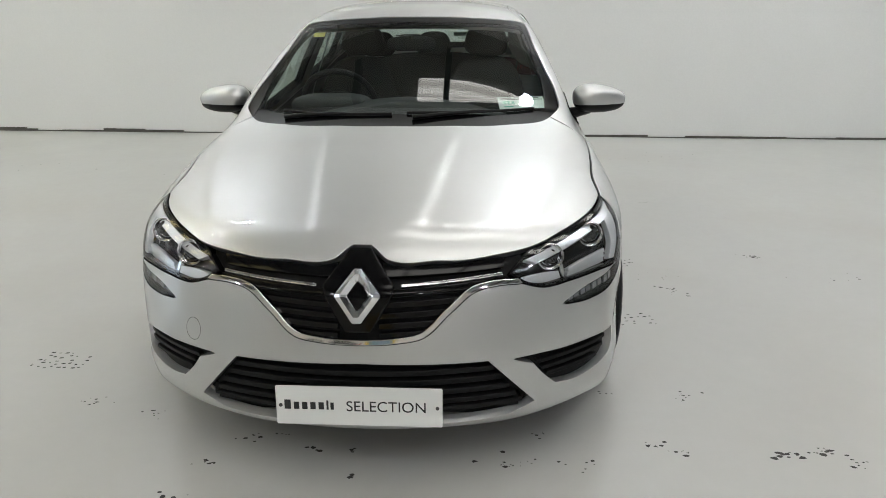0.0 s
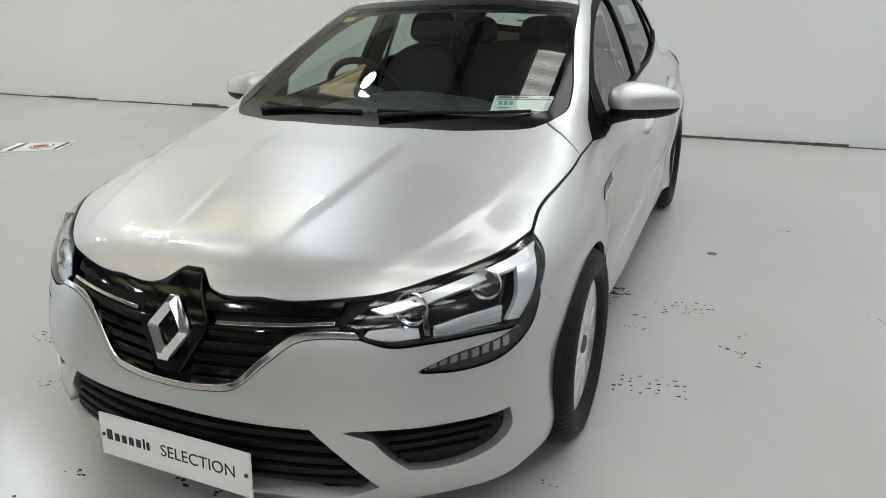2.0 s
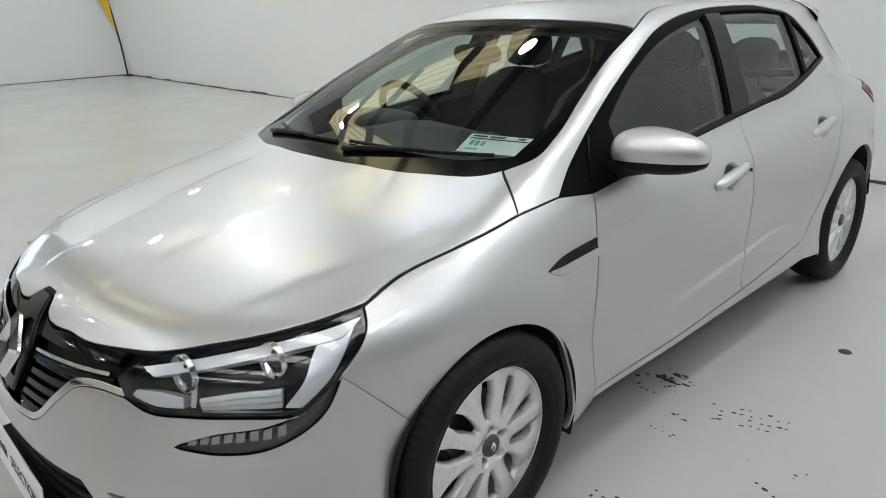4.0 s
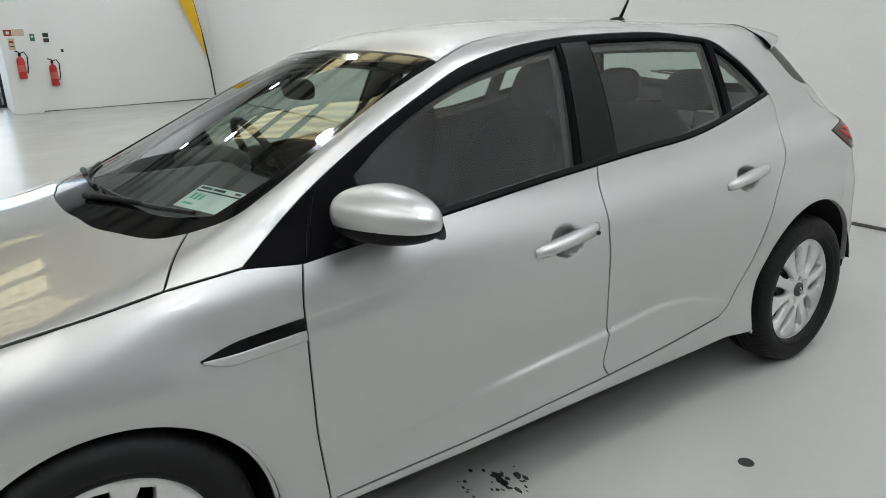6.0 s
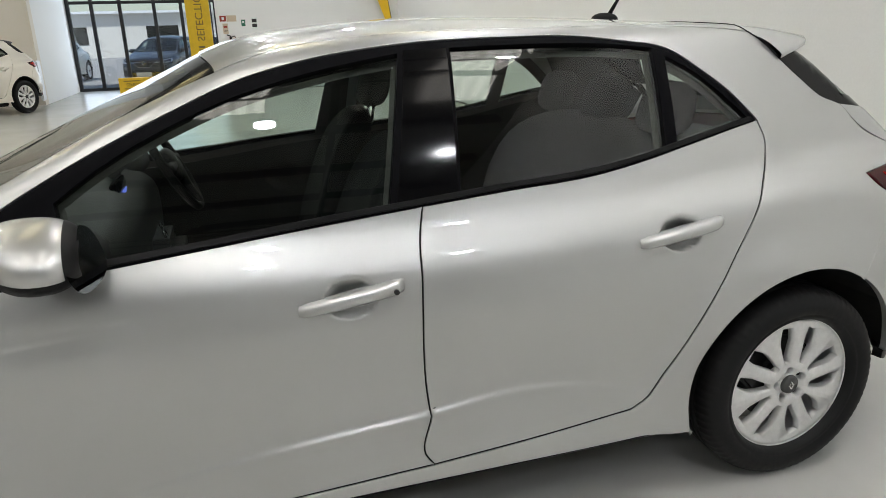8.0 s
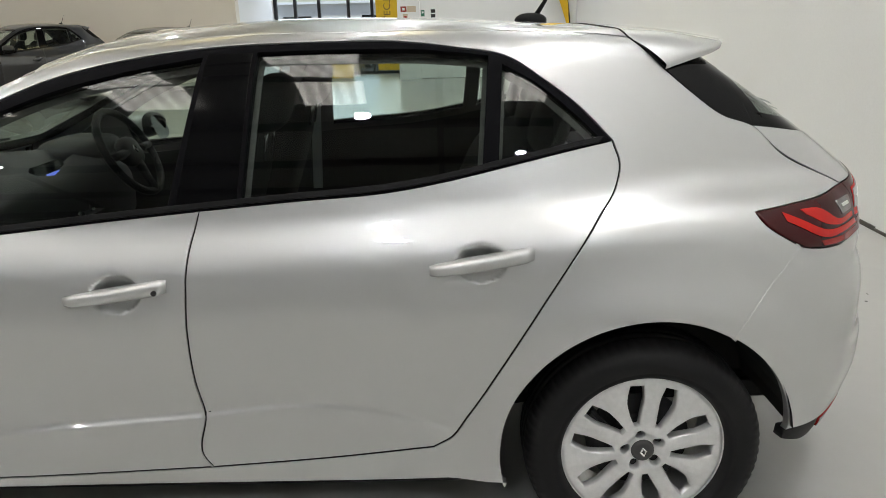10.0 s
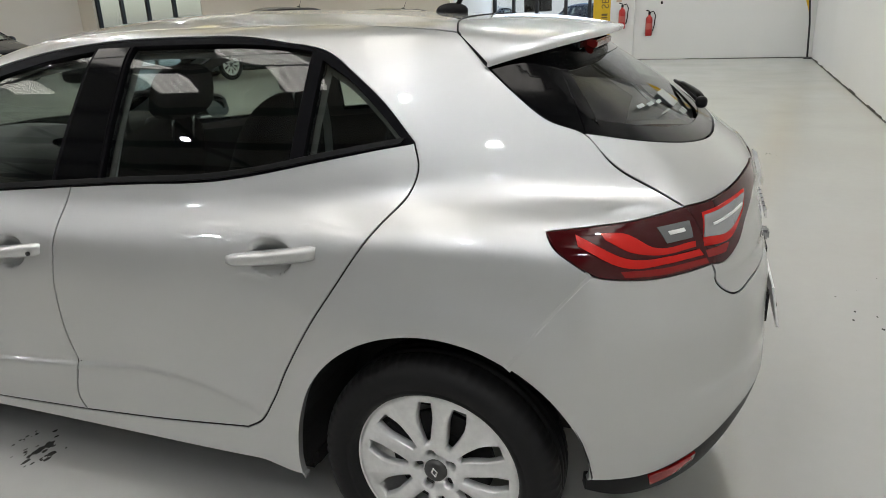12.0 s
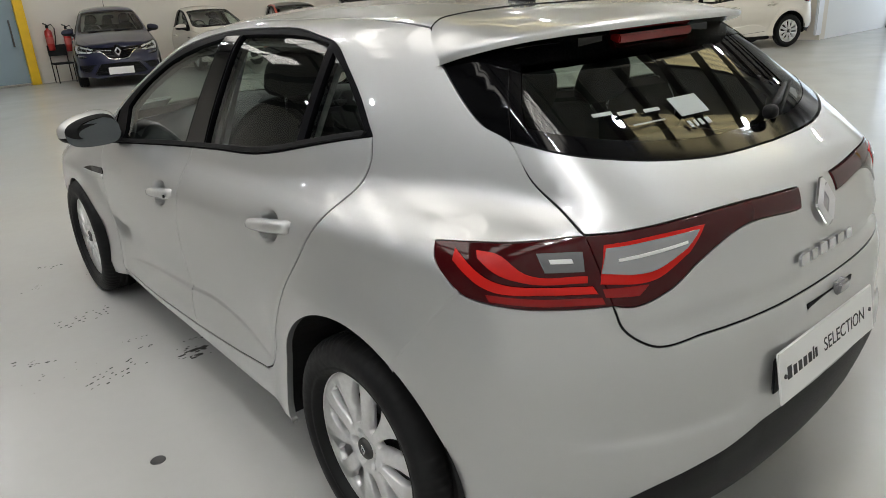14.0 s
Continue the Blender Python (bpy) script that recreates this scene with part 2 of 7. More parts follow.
def shell(outline, kind, holes=(), gap=0.0037, fold=0.02, grid=0.03, lift=0.0, soft=0.0015, flat=None, fine=(), lines=()):
    """Vertices, faces and normals of a piece of the skin inside an outline, with rounded edges folded inwards.
    lift: metres above the skin. flat: a function that turns places and normals into other ones."""
    loops = [inset(outline, gap)] + [inset(h, -gap) for h in holes]
    lo, hi = loops[0].min(0), loops[0].max(0)
    gx, gy = np.meshgrid(np.arange(lo[0], hi[0], grid), np.arange(lo[1], hi[1], grid))
    pts = np.stack([gx.ravel(), gy.ravel()], 1)
    keep = contains(loops[0], pts)
    for h in loops[1:]:
        keep &= ~contains(h, pts)
    pts = pts[keep]
    for c in fine:
        c = flatten([c], kind)[0] * CHART_SCALE[kind]
        a, b = np.meshgrid(np.arange(-0.085, 0.086, 0.006), np.arange(-0.085, 0.086, 0.006))
        pts = pts[np.max(np.abs(pts - c), axis=1) > 0.085]
        pts = np.vstack([pts, np.stack([a.ravel(), b.ravel()], 1) + c])
    for line in lines:
        q = curve_through(flatten(line, kind) * CHART_SCALE[kind], 0.016)
        d = np.gradient(q, axis=0)
        side_way = np.stack([-d[:, 1], d[:, 0]], 1) / np.maximum(np.linalg.norm(d, axis=1), 1e-9)[:, None]
        rows = np.vstack([q + side_way * k for k in (-0.026, -0.016, -0.010, -0.006, -0.003, 0.0, 0.003, 0.006, 0.010, 0.016, 0.026)])
        rows = rows[contains(loops[0], rows)]
        gone = np.full(len(pts), 9.0)
        for a in q:
            gone = np.minimum(gone, np.linalg.norm(pts - a, axis=1))
        pts = np.vstack([pts[gone > 0.034], rows])
    for h in loops:
        pts = pts[edge_distance(h, pts) > min(grid * 0.4, 0.008 if len(lines) else 1)]
    rim = np.vstack(loops)
    edges, start = [], 0
    for h in loops:
        edges += [(start + i, start + (i + 1) % len(h)) for i in range(len(h))]
        start += len(h)
    allp = np.vstack([rim, pts])
    v2, _, tri, origin, _, _ = delaunay_2d_cdt([Vector(p) for p in allp], edges, [], 0, 1e-7)
    v2 = np.array([(v.x, v.y) for v in v2])
    tri = np.array([t for t in tri if len(t) == 3])
    mid = v2[tri].mean(1)
    keep = contains(loops[0], mid)
    for h in loops[1:]:
        keep &= ~contains(h, mid)
    tri = tri[keep]
    where = {}
    for i, o in enumerate(origin):
        for k in o:
            where[k] = i
    p, n = unflatten(v2 / CHART_SCALE[kind], kind)
    p = p + n * lift
    if flat:
        p, n = flat(p, n)
    a, b, c = p[tri[:, 0]], p[tri[:, 1]], p[tri[:, 2]]
    if np.mean(np.sum(np.cross(b - a, c - a) * n[tri[:, 0]], 1) > 0) < 0.5:
        tri = tri[:, ::-1]
    verts, norms, faces = [p], [n], [tri]
    count, start = len(p), 0
    if fold > 0:
        for h in loops:
            idx = np.array([where[start + i] for i in range(len(h))])
            start += len(h)
            q, m = p[idx], n[idx]
            along = np.roll(q, -1, 0) - np.roll(q, 1, 0)
            out = np.cross(along, m)
            out /= np.maximum(np.linalg.norm(out, axis=1), 1e-9)[:, None]
            step_in = inset(h, 0.001)
            # the folded edge leaves the piece: away from the chart's inside
            pin, _ = unflatten(step_in[:1] / CHART_SCALE[kind], kind)
            if flat:
                pin, _ = flat(pin, _)
            base0, _n0 = unflatten(h[:1] / CHART_SCALE[kind], kind)
            if flat:
                base0, _n0 = flat(base0, _n0)
            away = (base0 - pin)[0]
            if h is not loops[0]:
                away = -away
            if out[0] @ away < 0:
                out = -out
            r1 = q + out * soft - m * soft
            n1 = (out + m * 0.4)
            n1 /= np.linalg.norm(n1, axis=1)[:, None]
            r2 = q + out * soft - m * fold
            k = len(idx)
            verts += [r1, r1, r2]
            norms += [n1, out, out]
            i = np.arange(k)
            j = (i + 1) % k
            f = []
            for A, B in ((idx, count + i), (count + k + i, count + 2 * k + i)):
                f.append(np.stack([A, np.roll(A, -1), np.roll(B, -1), B], 1))
            f = np.vstack(f)
            vv = np.vstack(verts)
            nrm = np.cross(vv[f[0, 1]] - vv[f[0, 0]], vv[f[0, 3]] - vv[f[0, 0]])
            if nrm @ out[0] < 0:
                f = f[:, ::-1]
            faces.append(f)
            count += 3 * k
    return np.vstack(verts), [tuple(t) for g in faces for t in g], np.vstack(norms)


def dense(points, kind, step=0.03):
    """The same line with more points, all on the skin."""
    p, _ = unflatten(curve_through(flatten(points, kind) * CHART_SCALE[kind], step) / CHART_SCALE[kind], kind)
    return [points[0]] + [tuple(float(c) for c in q) for q in p[1:-1]] + [points[-1]]


def mirrored(data):
    v, f, n = data
    return v * (-1, 1, 1), [t[::-1] for t in f], n * (-1, 1, 1)


def nodes_of(m):
    return m.node_tree.nodes, m.node_tree.links, m.node_tree.nodes["Principled BSDF"]


def grain(m, scale, amount, detail=4.0, bump_height=0.0, rough=0.0, coords="Object", stretch=(1, 1, 1)):
    """Vary a material's colour, roughness and relief by noise in real metres."""
    n, l, b = nodes_of(m)
    tc, mp, nz = n.new("ShaderNodeTexCoord"), n.new("ShaderNodeMapping"), n.new("ShaderNodeTexNoise")
    mp.inputs["Scale"].default_value = stretch
    nz.inputs["Scale"].default_value, nz.inputs["Detail"].default_value = scale, detail
    l.new(tc.outputs[coords], mp.inputs[0])
    l.new(mp.outputs[0], nz.inputs["Vector"])
    if amount:
        hsv, mr = n.new("ShaderNodeHueSaturation"), n.new("ShaderNodeMapRange")
        mr.inputs[1].default_value, mr.inputs[2].default_value = 0.3, 0.7
        mr.inputs[3].default_value, mr.inputs[4].default_value = 1 - amount, 1 + amount
        l.new(nz.outputs[0], mr.inputs[0])
        l.new(mr.outputs[0], hsv.inputs["Value"])
        old = b.inputs["Base Color"]
        if old.links:
            l.new(old.links[0].from_socket, hsv.inputs["Color"])
        else:
            hsv.inputs["Color"].default_value = old.default_value
        l.new(hsv.outputs[0], old)
    if rough:
        mr = n.new("ShaderNodeMapRange")
        r0 = b.inputs["Roughness"].default_value
        mr.inputs[1].default_value, mr.inputs[2].default_value = 0.3, 0.7
        mr.inputs[3].default_value, mr.inputs[4].default_value = max(r0 - rough, 0), r0 + rough
        l.new(nz.outputs[0], mr.inputs[0])
        l.new(mr.outputs[0], b.inputs["Roughness"])
    if bump_height:
        bp = n.new("ShaderNodeBump")
        bp.inputs["Distance"].default_value = bump_height
        l.new(nz.outputs[0], bp.inputs["Height"])
        if b.inputs["Normal"].links:
            l.new(b.inputs["Normal"].links[0].from_socket, bp.inputs["Normal"])
        l.new(bp.outputs[0], b.inputs["Normal"])
    return m


PAINT = grain(material("silver_paint", (0.585, 0.59, 0.585), 0.41, 0.86, 1.0, Coat_IOR=1.58), 900, 0.10, 2)
RED_PAINT = material("red_paint", (0.55, 0.06, 0.015), 0.35, 0.3, 1.0)
NAVY_PAINT = material("navy_paint", (0.006, 0.008, 0.034), 0.3, 0.3, 1.0)
WHITE_PAINT = material("cream_white_paint", (0.70, 0.66, 0.58), 0.35, 0.1, 1.0)
DARK_PAINT = material("dark_grey_paint", (0.03, 0.032, 0.035), 0.3, 0.4, 1.0)
GLOSS_BLACK = material("gloss_black_trim", (0.003, 0.003, 0.0035), 0.08, 0, 0.0, Specular_IOR_Level=0.24)
BLACK = grain(material("black_plastic", (0.009, 0.009, 0.0095), 0.48, Specular_IOR_Level=0.15), 300, 0.15, 2, 0.0004)
RUBBER = grain(material("tyre_rubber", (0.007, 0.007, 0.0075), 0.6, Specular_IOR_Level=0.25), 60, 0.25, 4, 0.0004, 0.08)
SEAL = material("window_seal", (0.005, 0.005, 0.006), 0.45, Specular_IOR_Level=0.03)
DARK = material("wheel_well_dark", (0.006, 0.006, 0.006), 0.9)
CHROME = material("chrome", (0.80, 0.80, 0.82), 0.07, 1.0)
ALLOY = grain(material("silver_wheel", (0.78, 0.78, 0.78), 0.30, 0.65, 0.6), 60, 0.05, 3)
BRAKE = material("brake_grey", (0.045, 0.045, 0.046), 0.55, 0.7)
STEEL = material("brake_steel", (0.10, 0.10, 0.10), 0.45, 0.9)
CLOTH = grain(material("dark_seat_cloth", (0.018, 0.019, 0.019), 0.9, Specular_IOR_Level=0.2), 7, 0.10, 2)
PILLAR_GREY = grain(material("grey_pillar_lining", (0.11, 0.108, 0.10), 0.85), 150, 0.08, 3, 0.0005)
TRIM = grain(material("dark_dashboard", (0.013, 0.0135, 0.015), 0.55), 40, 0.08, 2)
LINING = grain(material("pale_roof_lining", (0.42, 0.41, 0.37), 0.9), 150, 0.08, 3, 0.0005)
PLATE = material("white_plate", (0.78, 0.78, 0.76), 0.3)
INK = material("black_ink", (0.015, 0.015, 0.016), 0.5)
PAPER = material("white_paper", (0.70, 0.75, 0.72), 0.5)
GREEN_INK = material("green_ink", (0.10, 0.45, 0.32), 0.5)
YELLOW = grain(material("yellow_board", (0.80, 0.50, 0.012), 0.45), 8, 0.05, 3)
RED_LENS = material("red_lens", (0.24, 0.006, 0.006), 0.10, 0, 0.0, Specular_IOR_Level=0.4)
RED_GLOW = material("bright_red_reflector", (0.52, 0.012, 0.008), 0.25, 0.0, 0.0, Specular_IOR_Level=0.25)
DEEP_RED = material("dark_red_lens", (0.045, 0.003, 0.004), 0.06, 0, 0.0, Specular_IOR_Level=0.32)
BOWL = material("lamp_bowl_black", (0.012, 0.012, 0.013), 0.15)
SATIN = material("satin_lamp_chrome", (0.82, 0.83, 0.85), 0.30, 0.55, 0.5)
REFLECTOR = material("lamp_reflector", (0.75, 0.76, 0.78), 0.12, 1.0)
LENS_GREY = material("grey_lamp_lens", (0.15, 0.15, 0.155), 0.15, 0.4, 0.6)
PALE_FILM = material("pale_window_film", (0.36, 0.40, 0.38), 0.5)
WHITE_LENS = material("pale_lamp_lens", (0.36, 0.36, 0.37), 0.15, 0.6, 0.4)


def glass(name, tint, head_on=0.08, power=5.0):
    """Thin glass: mostly clear, with a sharp reflection that grows at grazing angles, the same from both sides."""
    m = bpy.data.materials.new(name)
    m.use_nodes = True
    n, l = m.node_tree.nodes, m.node_tree.links
    n.remove(n["Principled BSDF"])
    tr, gl, mix, lw = (n.new("ShaderNodeBsdfTransparent"), n.new("ShaderNodeBsdfGlossy"), n.new("ShaderNodeMixShader"),
                       n.new("ShaderNodeLayerWeight"))
    steep, share = n.new("ShaderNodeMath"), n.new("ShaderNodeMath")
    steep.operation, share.operation = "POWER", "MULTIPLY_ADD"
    steep.inputs[1].default_value = power
    share.inputs[1].default_value, share.inputs[2].default_value = 1 - head_on, head_on
    tr.inputs[0].default_value = (*tint, 1)
    gl.inputs["Roughness"].default_value = 0.01
    lw.inputs[0].default_value = 0.5
    l.new(lw.outputs["Facing"], steep.inputs[0])
    l.new(steep.outputs[0], share.inputs[0])
    l.new(share.outputs[0], mix.inputs[0])
    l.new(tr.outputs[0], mix.inputs[1])
    l.new(gl.outputs[0], mix.inputs[2])
    l.new(mix.outputs[0], n["Material Output"].inputs[0])
    return m


GLASS = glass("car_glass", (0.70, 0.78, 0.74), 0.08, 4.8)
CLEAR = glass("clear_cover", (0.90, 0.91, 0.92))
PANE = glass("shop_window_glass", (0.88, 0.92, 0.93))


# ---- simple solids ----
def box(name, lo, hi, mat, parent=None, label="", bevel=0.0, turn=None, segments=2):
    bm = bmesh.new()
    m = Matrix.Translation((Vector(lo) + Vector(hi)) / 2)
    if turn is not None:
        m = m @ turn
    bmesh.ops.create_cube(bm, size=1, matrix=m @ Matrix.Diagonal((*(Vector(hi) - Vector(lo)), 1)))
    if bevel:
        bmesh.ops.bevel(bm, geom=bm.edges[:], offset=bevel, segments=segments, affect="EDGES")
    return part(name, bm, mat, parent, label)


def part(name, bm, mat, parent=None, label="", smooth=False):
    me = bpy.data.meshes.new(name)
    if smooth:
        for f in bm.faces:
            f.smooth = True
    bm.normal_update()
    bm.to_mesh(me)
    bm.free()
    me.materials.append(mat)
    return child(name, me, parent, label)


def lathe(bm, profile, segments=48, close=True):
    """Turn a profile of (radius, x) round the x axis."""
    rings = []
    for k in range(segments):
        a = 2 * math.pi * k / segments
        rings.append([bm.verts.new((x, r * math.cos(a), r * math.sin(a))) for r, x in profile])
    for k in range(segments):
        p, q = rings[k], rings[(k + 1) % segments]
        for i in range(len(profile) - 1):
            bm.faces.new((p[i], p[i + 1], q[i + 1], q[i]))
    bmesh.ops.recalc_face_normals(bm, faces=bm.faces[:])


def tube(bm, points, radius, sides=8, cap=True, taper=None):
    """A round bar along a line of points."""
    pts = [Vector(p) for p in points]
    rings = []
    up = Vector((0, 0, 1))
    for i, p in enumerate(pts):
        d = (pts[min(i + 1, len(pts) - 1)] - pts[max(i - 1, 0)]).normalized()
        s = d.cross(up if abs(d.z) < 0.95 else Vector((1, 0, 0))).normalized()
        u = s.cross(d)
        r = radius * (1 if taper is None else taper[i])
        rings.append([bm.verts.new(p + (s * math.cos(2 * math.pi * k / sides) + u * math.sin(2 * math.pi * k / sides)) * r) for k in range(sides)])
    for a, b in zip(rings[:-1], rings[1:]):
        for k in range(sides):
            bm.faces.new((a[k], a[(k + 1) % sides], b[(k + 1) % sides], b[k]))
    if cap:
        bm.faces.new(rings[0][::-1])
        bm.faces.new(rings[-1])
    bmesh.ops.recalc_face_normals(bm, faces=bm.faces[:])


def blob(bm, centre, size, power=2.5, nu=28, nv=16, bend=None):
    """A rounded form: a superellipsoid of half sizes."""
    def se(v, p):
        return math.copysign(abs(v) ** (2 / p), v)
    grid = []
    for j in range(nv + 1):
        b = -math.pi / 2 + math.pi * j / nv
        row = []
        for i in range(nu):
            a = 2 * math.pi * i / nu
            p = Vector((se(math.cos(b), power) * se(math.cos(a), power) * size[0], se(math.cos(b), power) * se(math.sin(a), power) * size[1], se(math.sin(b), power) * size[2]))
            if bend:
                p = Vector(bend(p))
            row.append(bm.verts.new(p + Vector(centre)))
        grid.append(row)
    for j in range(nv):
        for i in range(nu):
            bm.faces.new((grid[j][i], grid[j][(i + 1) % nu], grid[j + 1][(i + 1) % nu], grid[j + 1][i]))
    bmesh.ops.remove_doubles(bm, verts=bm.verts[:], dist=1e-5)
    bmesh.ops.recalc_face_normals(bm, faces=bm.faces[:])


def lettering(name, text, size, mat, matrix, parent, label="", depth=0.001):
    """Raised letters in the built-in font, centred on the pose."""
    cu = bpy.data.curves.new(name, "FONT")
    cu.body, cu.size, cu.extrude, cu.align_x, cu.align_y = text, size, depth, "CENTER", "CENTER"
    ob = new(name, cu)
    bpy.context.view_layer.update()
    me = bpy.data.meshes.new_from_object(ob.evaluated_get(bpy.context.evaluated_depsgraph_get()))
    bpy.data.objects.remove(ob)
    me.transform(matrix)
    me.materials.clear()
    me.materials.append(mat)
    return child(name, me, parent, label)


def bars(bm, widths, height, matrix, gap=0.35, depth=0.002):
    """A row of plain bars as long as a written word."""
    total = sum(widths) + gap * height * (len(widths) - 1)
    x = -total / 2
    for w in widths:
        bmesh.ops.create_cube(bm, size=1, matrix=matrix @ Matrix.Translation((x + w / 2, 0, 0)) @ Matrix.Diagonal((w, height, depth, 1)))
        x += w + gap * height


# ---- the showroom ----
FLOOR = material("painted_concrete_floor", (0.47, 0.468, 0.445), 0.22)
WALL = grain(grain(material("white_wall_paint", (0.78, 0.785, 0.77), 0.75), 0.35, 0.025, 3), 60, 0.015, 3, 0.0008)
CREAM_WALL = grain(material("cream_wall_paint", (0.74, 0.70, 0.63), 0.75), 0.5, 0.03, 3)
BEIGE_WALL = grain(material("beige_wall_paint", (0.72, 0.67, 0.58), 0.75), 0.5, 0.03, 3)
CEILING = grain(material("grey_ceiling_sheet", (0.30, 0.30, 0.28), 0.8), 0.5, 0.06, 3)
BEAM = material("dark_steel_beam", (0.025, 0.025, 0.027), 0.6)
GRIME = grain(material("grime", (0.09, 0.085, 0.075), 0.9), 6, 0.4, 4)
FRAME = material("black_window_frame", (0.015, 0.016, 0.018), 0.35)
WHITE_PANEL = material("white_gloss_panel", (0.78, 0.80, 0.82), 0.35)


def floor_material(m):
    """Glossy grey paint, with broad wear, fine dirt and brownish tyre stains."""
    n, l, b = nodes_of(m)
    tc = n.new("ShaderNodeTexCoord")

    def noise_at(scale, detail, lo, hi, out0, out1):
        nz, mr = n.new("ShaderNodeTexNoise"), n.new("ShaderNodeMapRange")
        nz.inputs["Scale"].default_value, nz.inputs["Detail"].default_value = scale, detail
        mr.inputs[1].default_value, mr.inputs[2].default_value, mr.inputs[3].default_value, mr.inputs[4].default_value = lo, hi, out0, out1
        l.new(tc.outputs["Object"], nz.inputs["Vector"])
        l.new(nz.outputs[0], mr.inputs[0])
        return mr.outputs[0]

    wear, dirt, stain = noise_at(0.7, 6, 0.25, 0.75, 0.965, 1.03), noise_at(14, 6, 0.2, 0.8, 0.985, 1.015), noise_at(0.8, 4, 0.50, 0.78, 0.0, 0.45)
    mul = n.new("ShaderNodeMath")
    mul.operation = "MULTIPLY"
    l.new(wear, mul.inputs[0])
    l.new(dirt, mul.inputs[1])
    hsv, mix = n.new("ShaderNodeHueSaturation"), n.new("ShaderNodeMix")
    mix.data_type = "RGBA"
    hsv.inputs["Color"].default_value = b.inputs["Base Color"].default_value
    l.new(mul.outputs[0], hsv.inputs["Value"])
    l.new(stain, mix.inputs[0])
    l.new(hsv.outputs[0], mix.inputs[6])
    mix.inputs[7].default_value = (0.42, 0.40, 0.36, 1)
    l.new(mix.outputs[2], b.inputs["Base Color"])
    l.new(noise_at(1.6, 5, 0.2, 0.8, 0.19, 0.27), b.inputs["Roughness"])
    bp = n.new("ShaderNodeBump")
    bp.inputs["Distance"].default_value = 0.0005
    l.new(noise_at(5, 6, 0.2, 0.8, 0.0, 1.0), bp.inputs["Height"])
    l.new(bp.outputs[0], b.inputs["Normal"])
    return m


def setting(ob, label, category):
    return tagged(ob, label, category, kind="structure")


floor_material(FLOOR)
setting(box("floor", (-20.2, -16, -0.2), (15.5, 6.6, 0), FLOOR), "glossy grey painted concrete floor with scuffs", "floor")
WALL_TOP = 6.5
TURN = math.atan(-0.045)


def north(x, off=0.0):
    return 5.0 - 0.045 * x + off


bm = bmesh.new()
bmesh.ops.create_cube(bm, size=1, matrix=Matrix.Translation((-1.0, north(-1.0) + 0.15, WALL_TOP / 2)) @ Matrix.Rotation(TURN, 4, "Z") @ Matrix.Diagonal((33.0, 0.3, WALL_TOP, 1)))
setting(part("wall_north", bm, WALL), "plain white painted wall", "wall")
setting(box("wall_west", (-17.5, 0.95, 0), (-17.2, 6.3, WALL_TOP), WALL), "plain white painted wall", "wall")
setting(box("wall_pillar", (-17.2, 0.95, 0), (-16.95, 1.55, WALL_TOP), WALL, bevel=0.01), "white boxed wall pillar", "wall")
setting(box("wall_bay_north", (-20.2, 0.95, 0), (-17.5, 1.2, WALL_TOP), WALL), "plain white painted wall", "wall")
setting(box("wall_bay_south", (-20.2, -3.3, 0), (-16.0, -3.0, WALL_TOP), WALL), "plain white painted wall", "wall")
setting(box("wall_west_south", (-16.0, -10.8, 0), (-15.7, -3.0, WALL_TOP), BEIGE_WALL), "plain beige painted wall", "wall")
setting(box("wall_west_end", (-16.0, -15.5, 0), (-15.7, -14.9, WALL_TOP), BEIGE_WALL), "plain beige painted wall", "wall")
setting(box("wall_over_side_window", (-16.0, -14.9, 3.0), (-15.7, -10.8, WALL_TOP), BEIGE_WALL), "plain beige painted wall", "wall")
setting(box("wall_south", (-16.0, -15.8, 0), (15.3, -15.5, WALL_TOP), CREAM_WALL), "plain cream painted wall", "wall")
# out of view: added to close the hall, set far off to weaken its bounce
setting(box("unseen_wall_east", (15.0, -15.8, 0), (15.3, 6.3, WALL_TOP), WALL), "plain white painted wall", "wall")
setting(box("wall_over_window", (-20.2, -3.3, 3.4), (-19.8, 0.95, WALL_TOP), WALL), "plain white painted wall", "wall")
setting(box("ceiling", (-20.2, -16, WALL_TOP), (15.5, 6.6, WALL_TOP + 0.15), CEILING), "grey sheeted roof lining", "ceiling")

# worn joint along the foot of the north wall
random.seed(5)
bm = bmesh.new()
x = -17.0
while x < 8.5:
    w = random.uniform(0.12, 0.6)
    h = random.uniform(0.008, 0.028) * (1.5 if random.random() < 0.2 else 1)
    bmesh.ops.create_cube(bm, size=1, matrix=Matrix.Translation((x + w / 2, north(x + w / 2) - 0.006, h / 2)) @ Matrix.Rotation(TURN, 4, "Z") @ Matrix.Diagonal((w * 1.02, 0.016, h, 1)))
    x += w
tagged(part("wall_joint", bm, GRIME), "dark worn joint between wall and floor", "joint", kind="stuff")
bm = bmesh.new()
y = 0.95
while y < 5.9:
    w = random.uniform(0.15, 0.6)
    h = random.uniform(0.01, 0.025)
    bmesh.ops.create_cube(bm, size=1, matrix=Matrix.Translation((-17.194, y + w / 2, h / 2)) @ Matrix.Diagonal((0.012, w, h, 1)))
    y += w
tagged(part("wall_joint", bm, GRIME), "dark worn joint between wall and floor", "joint", kind="stuff")

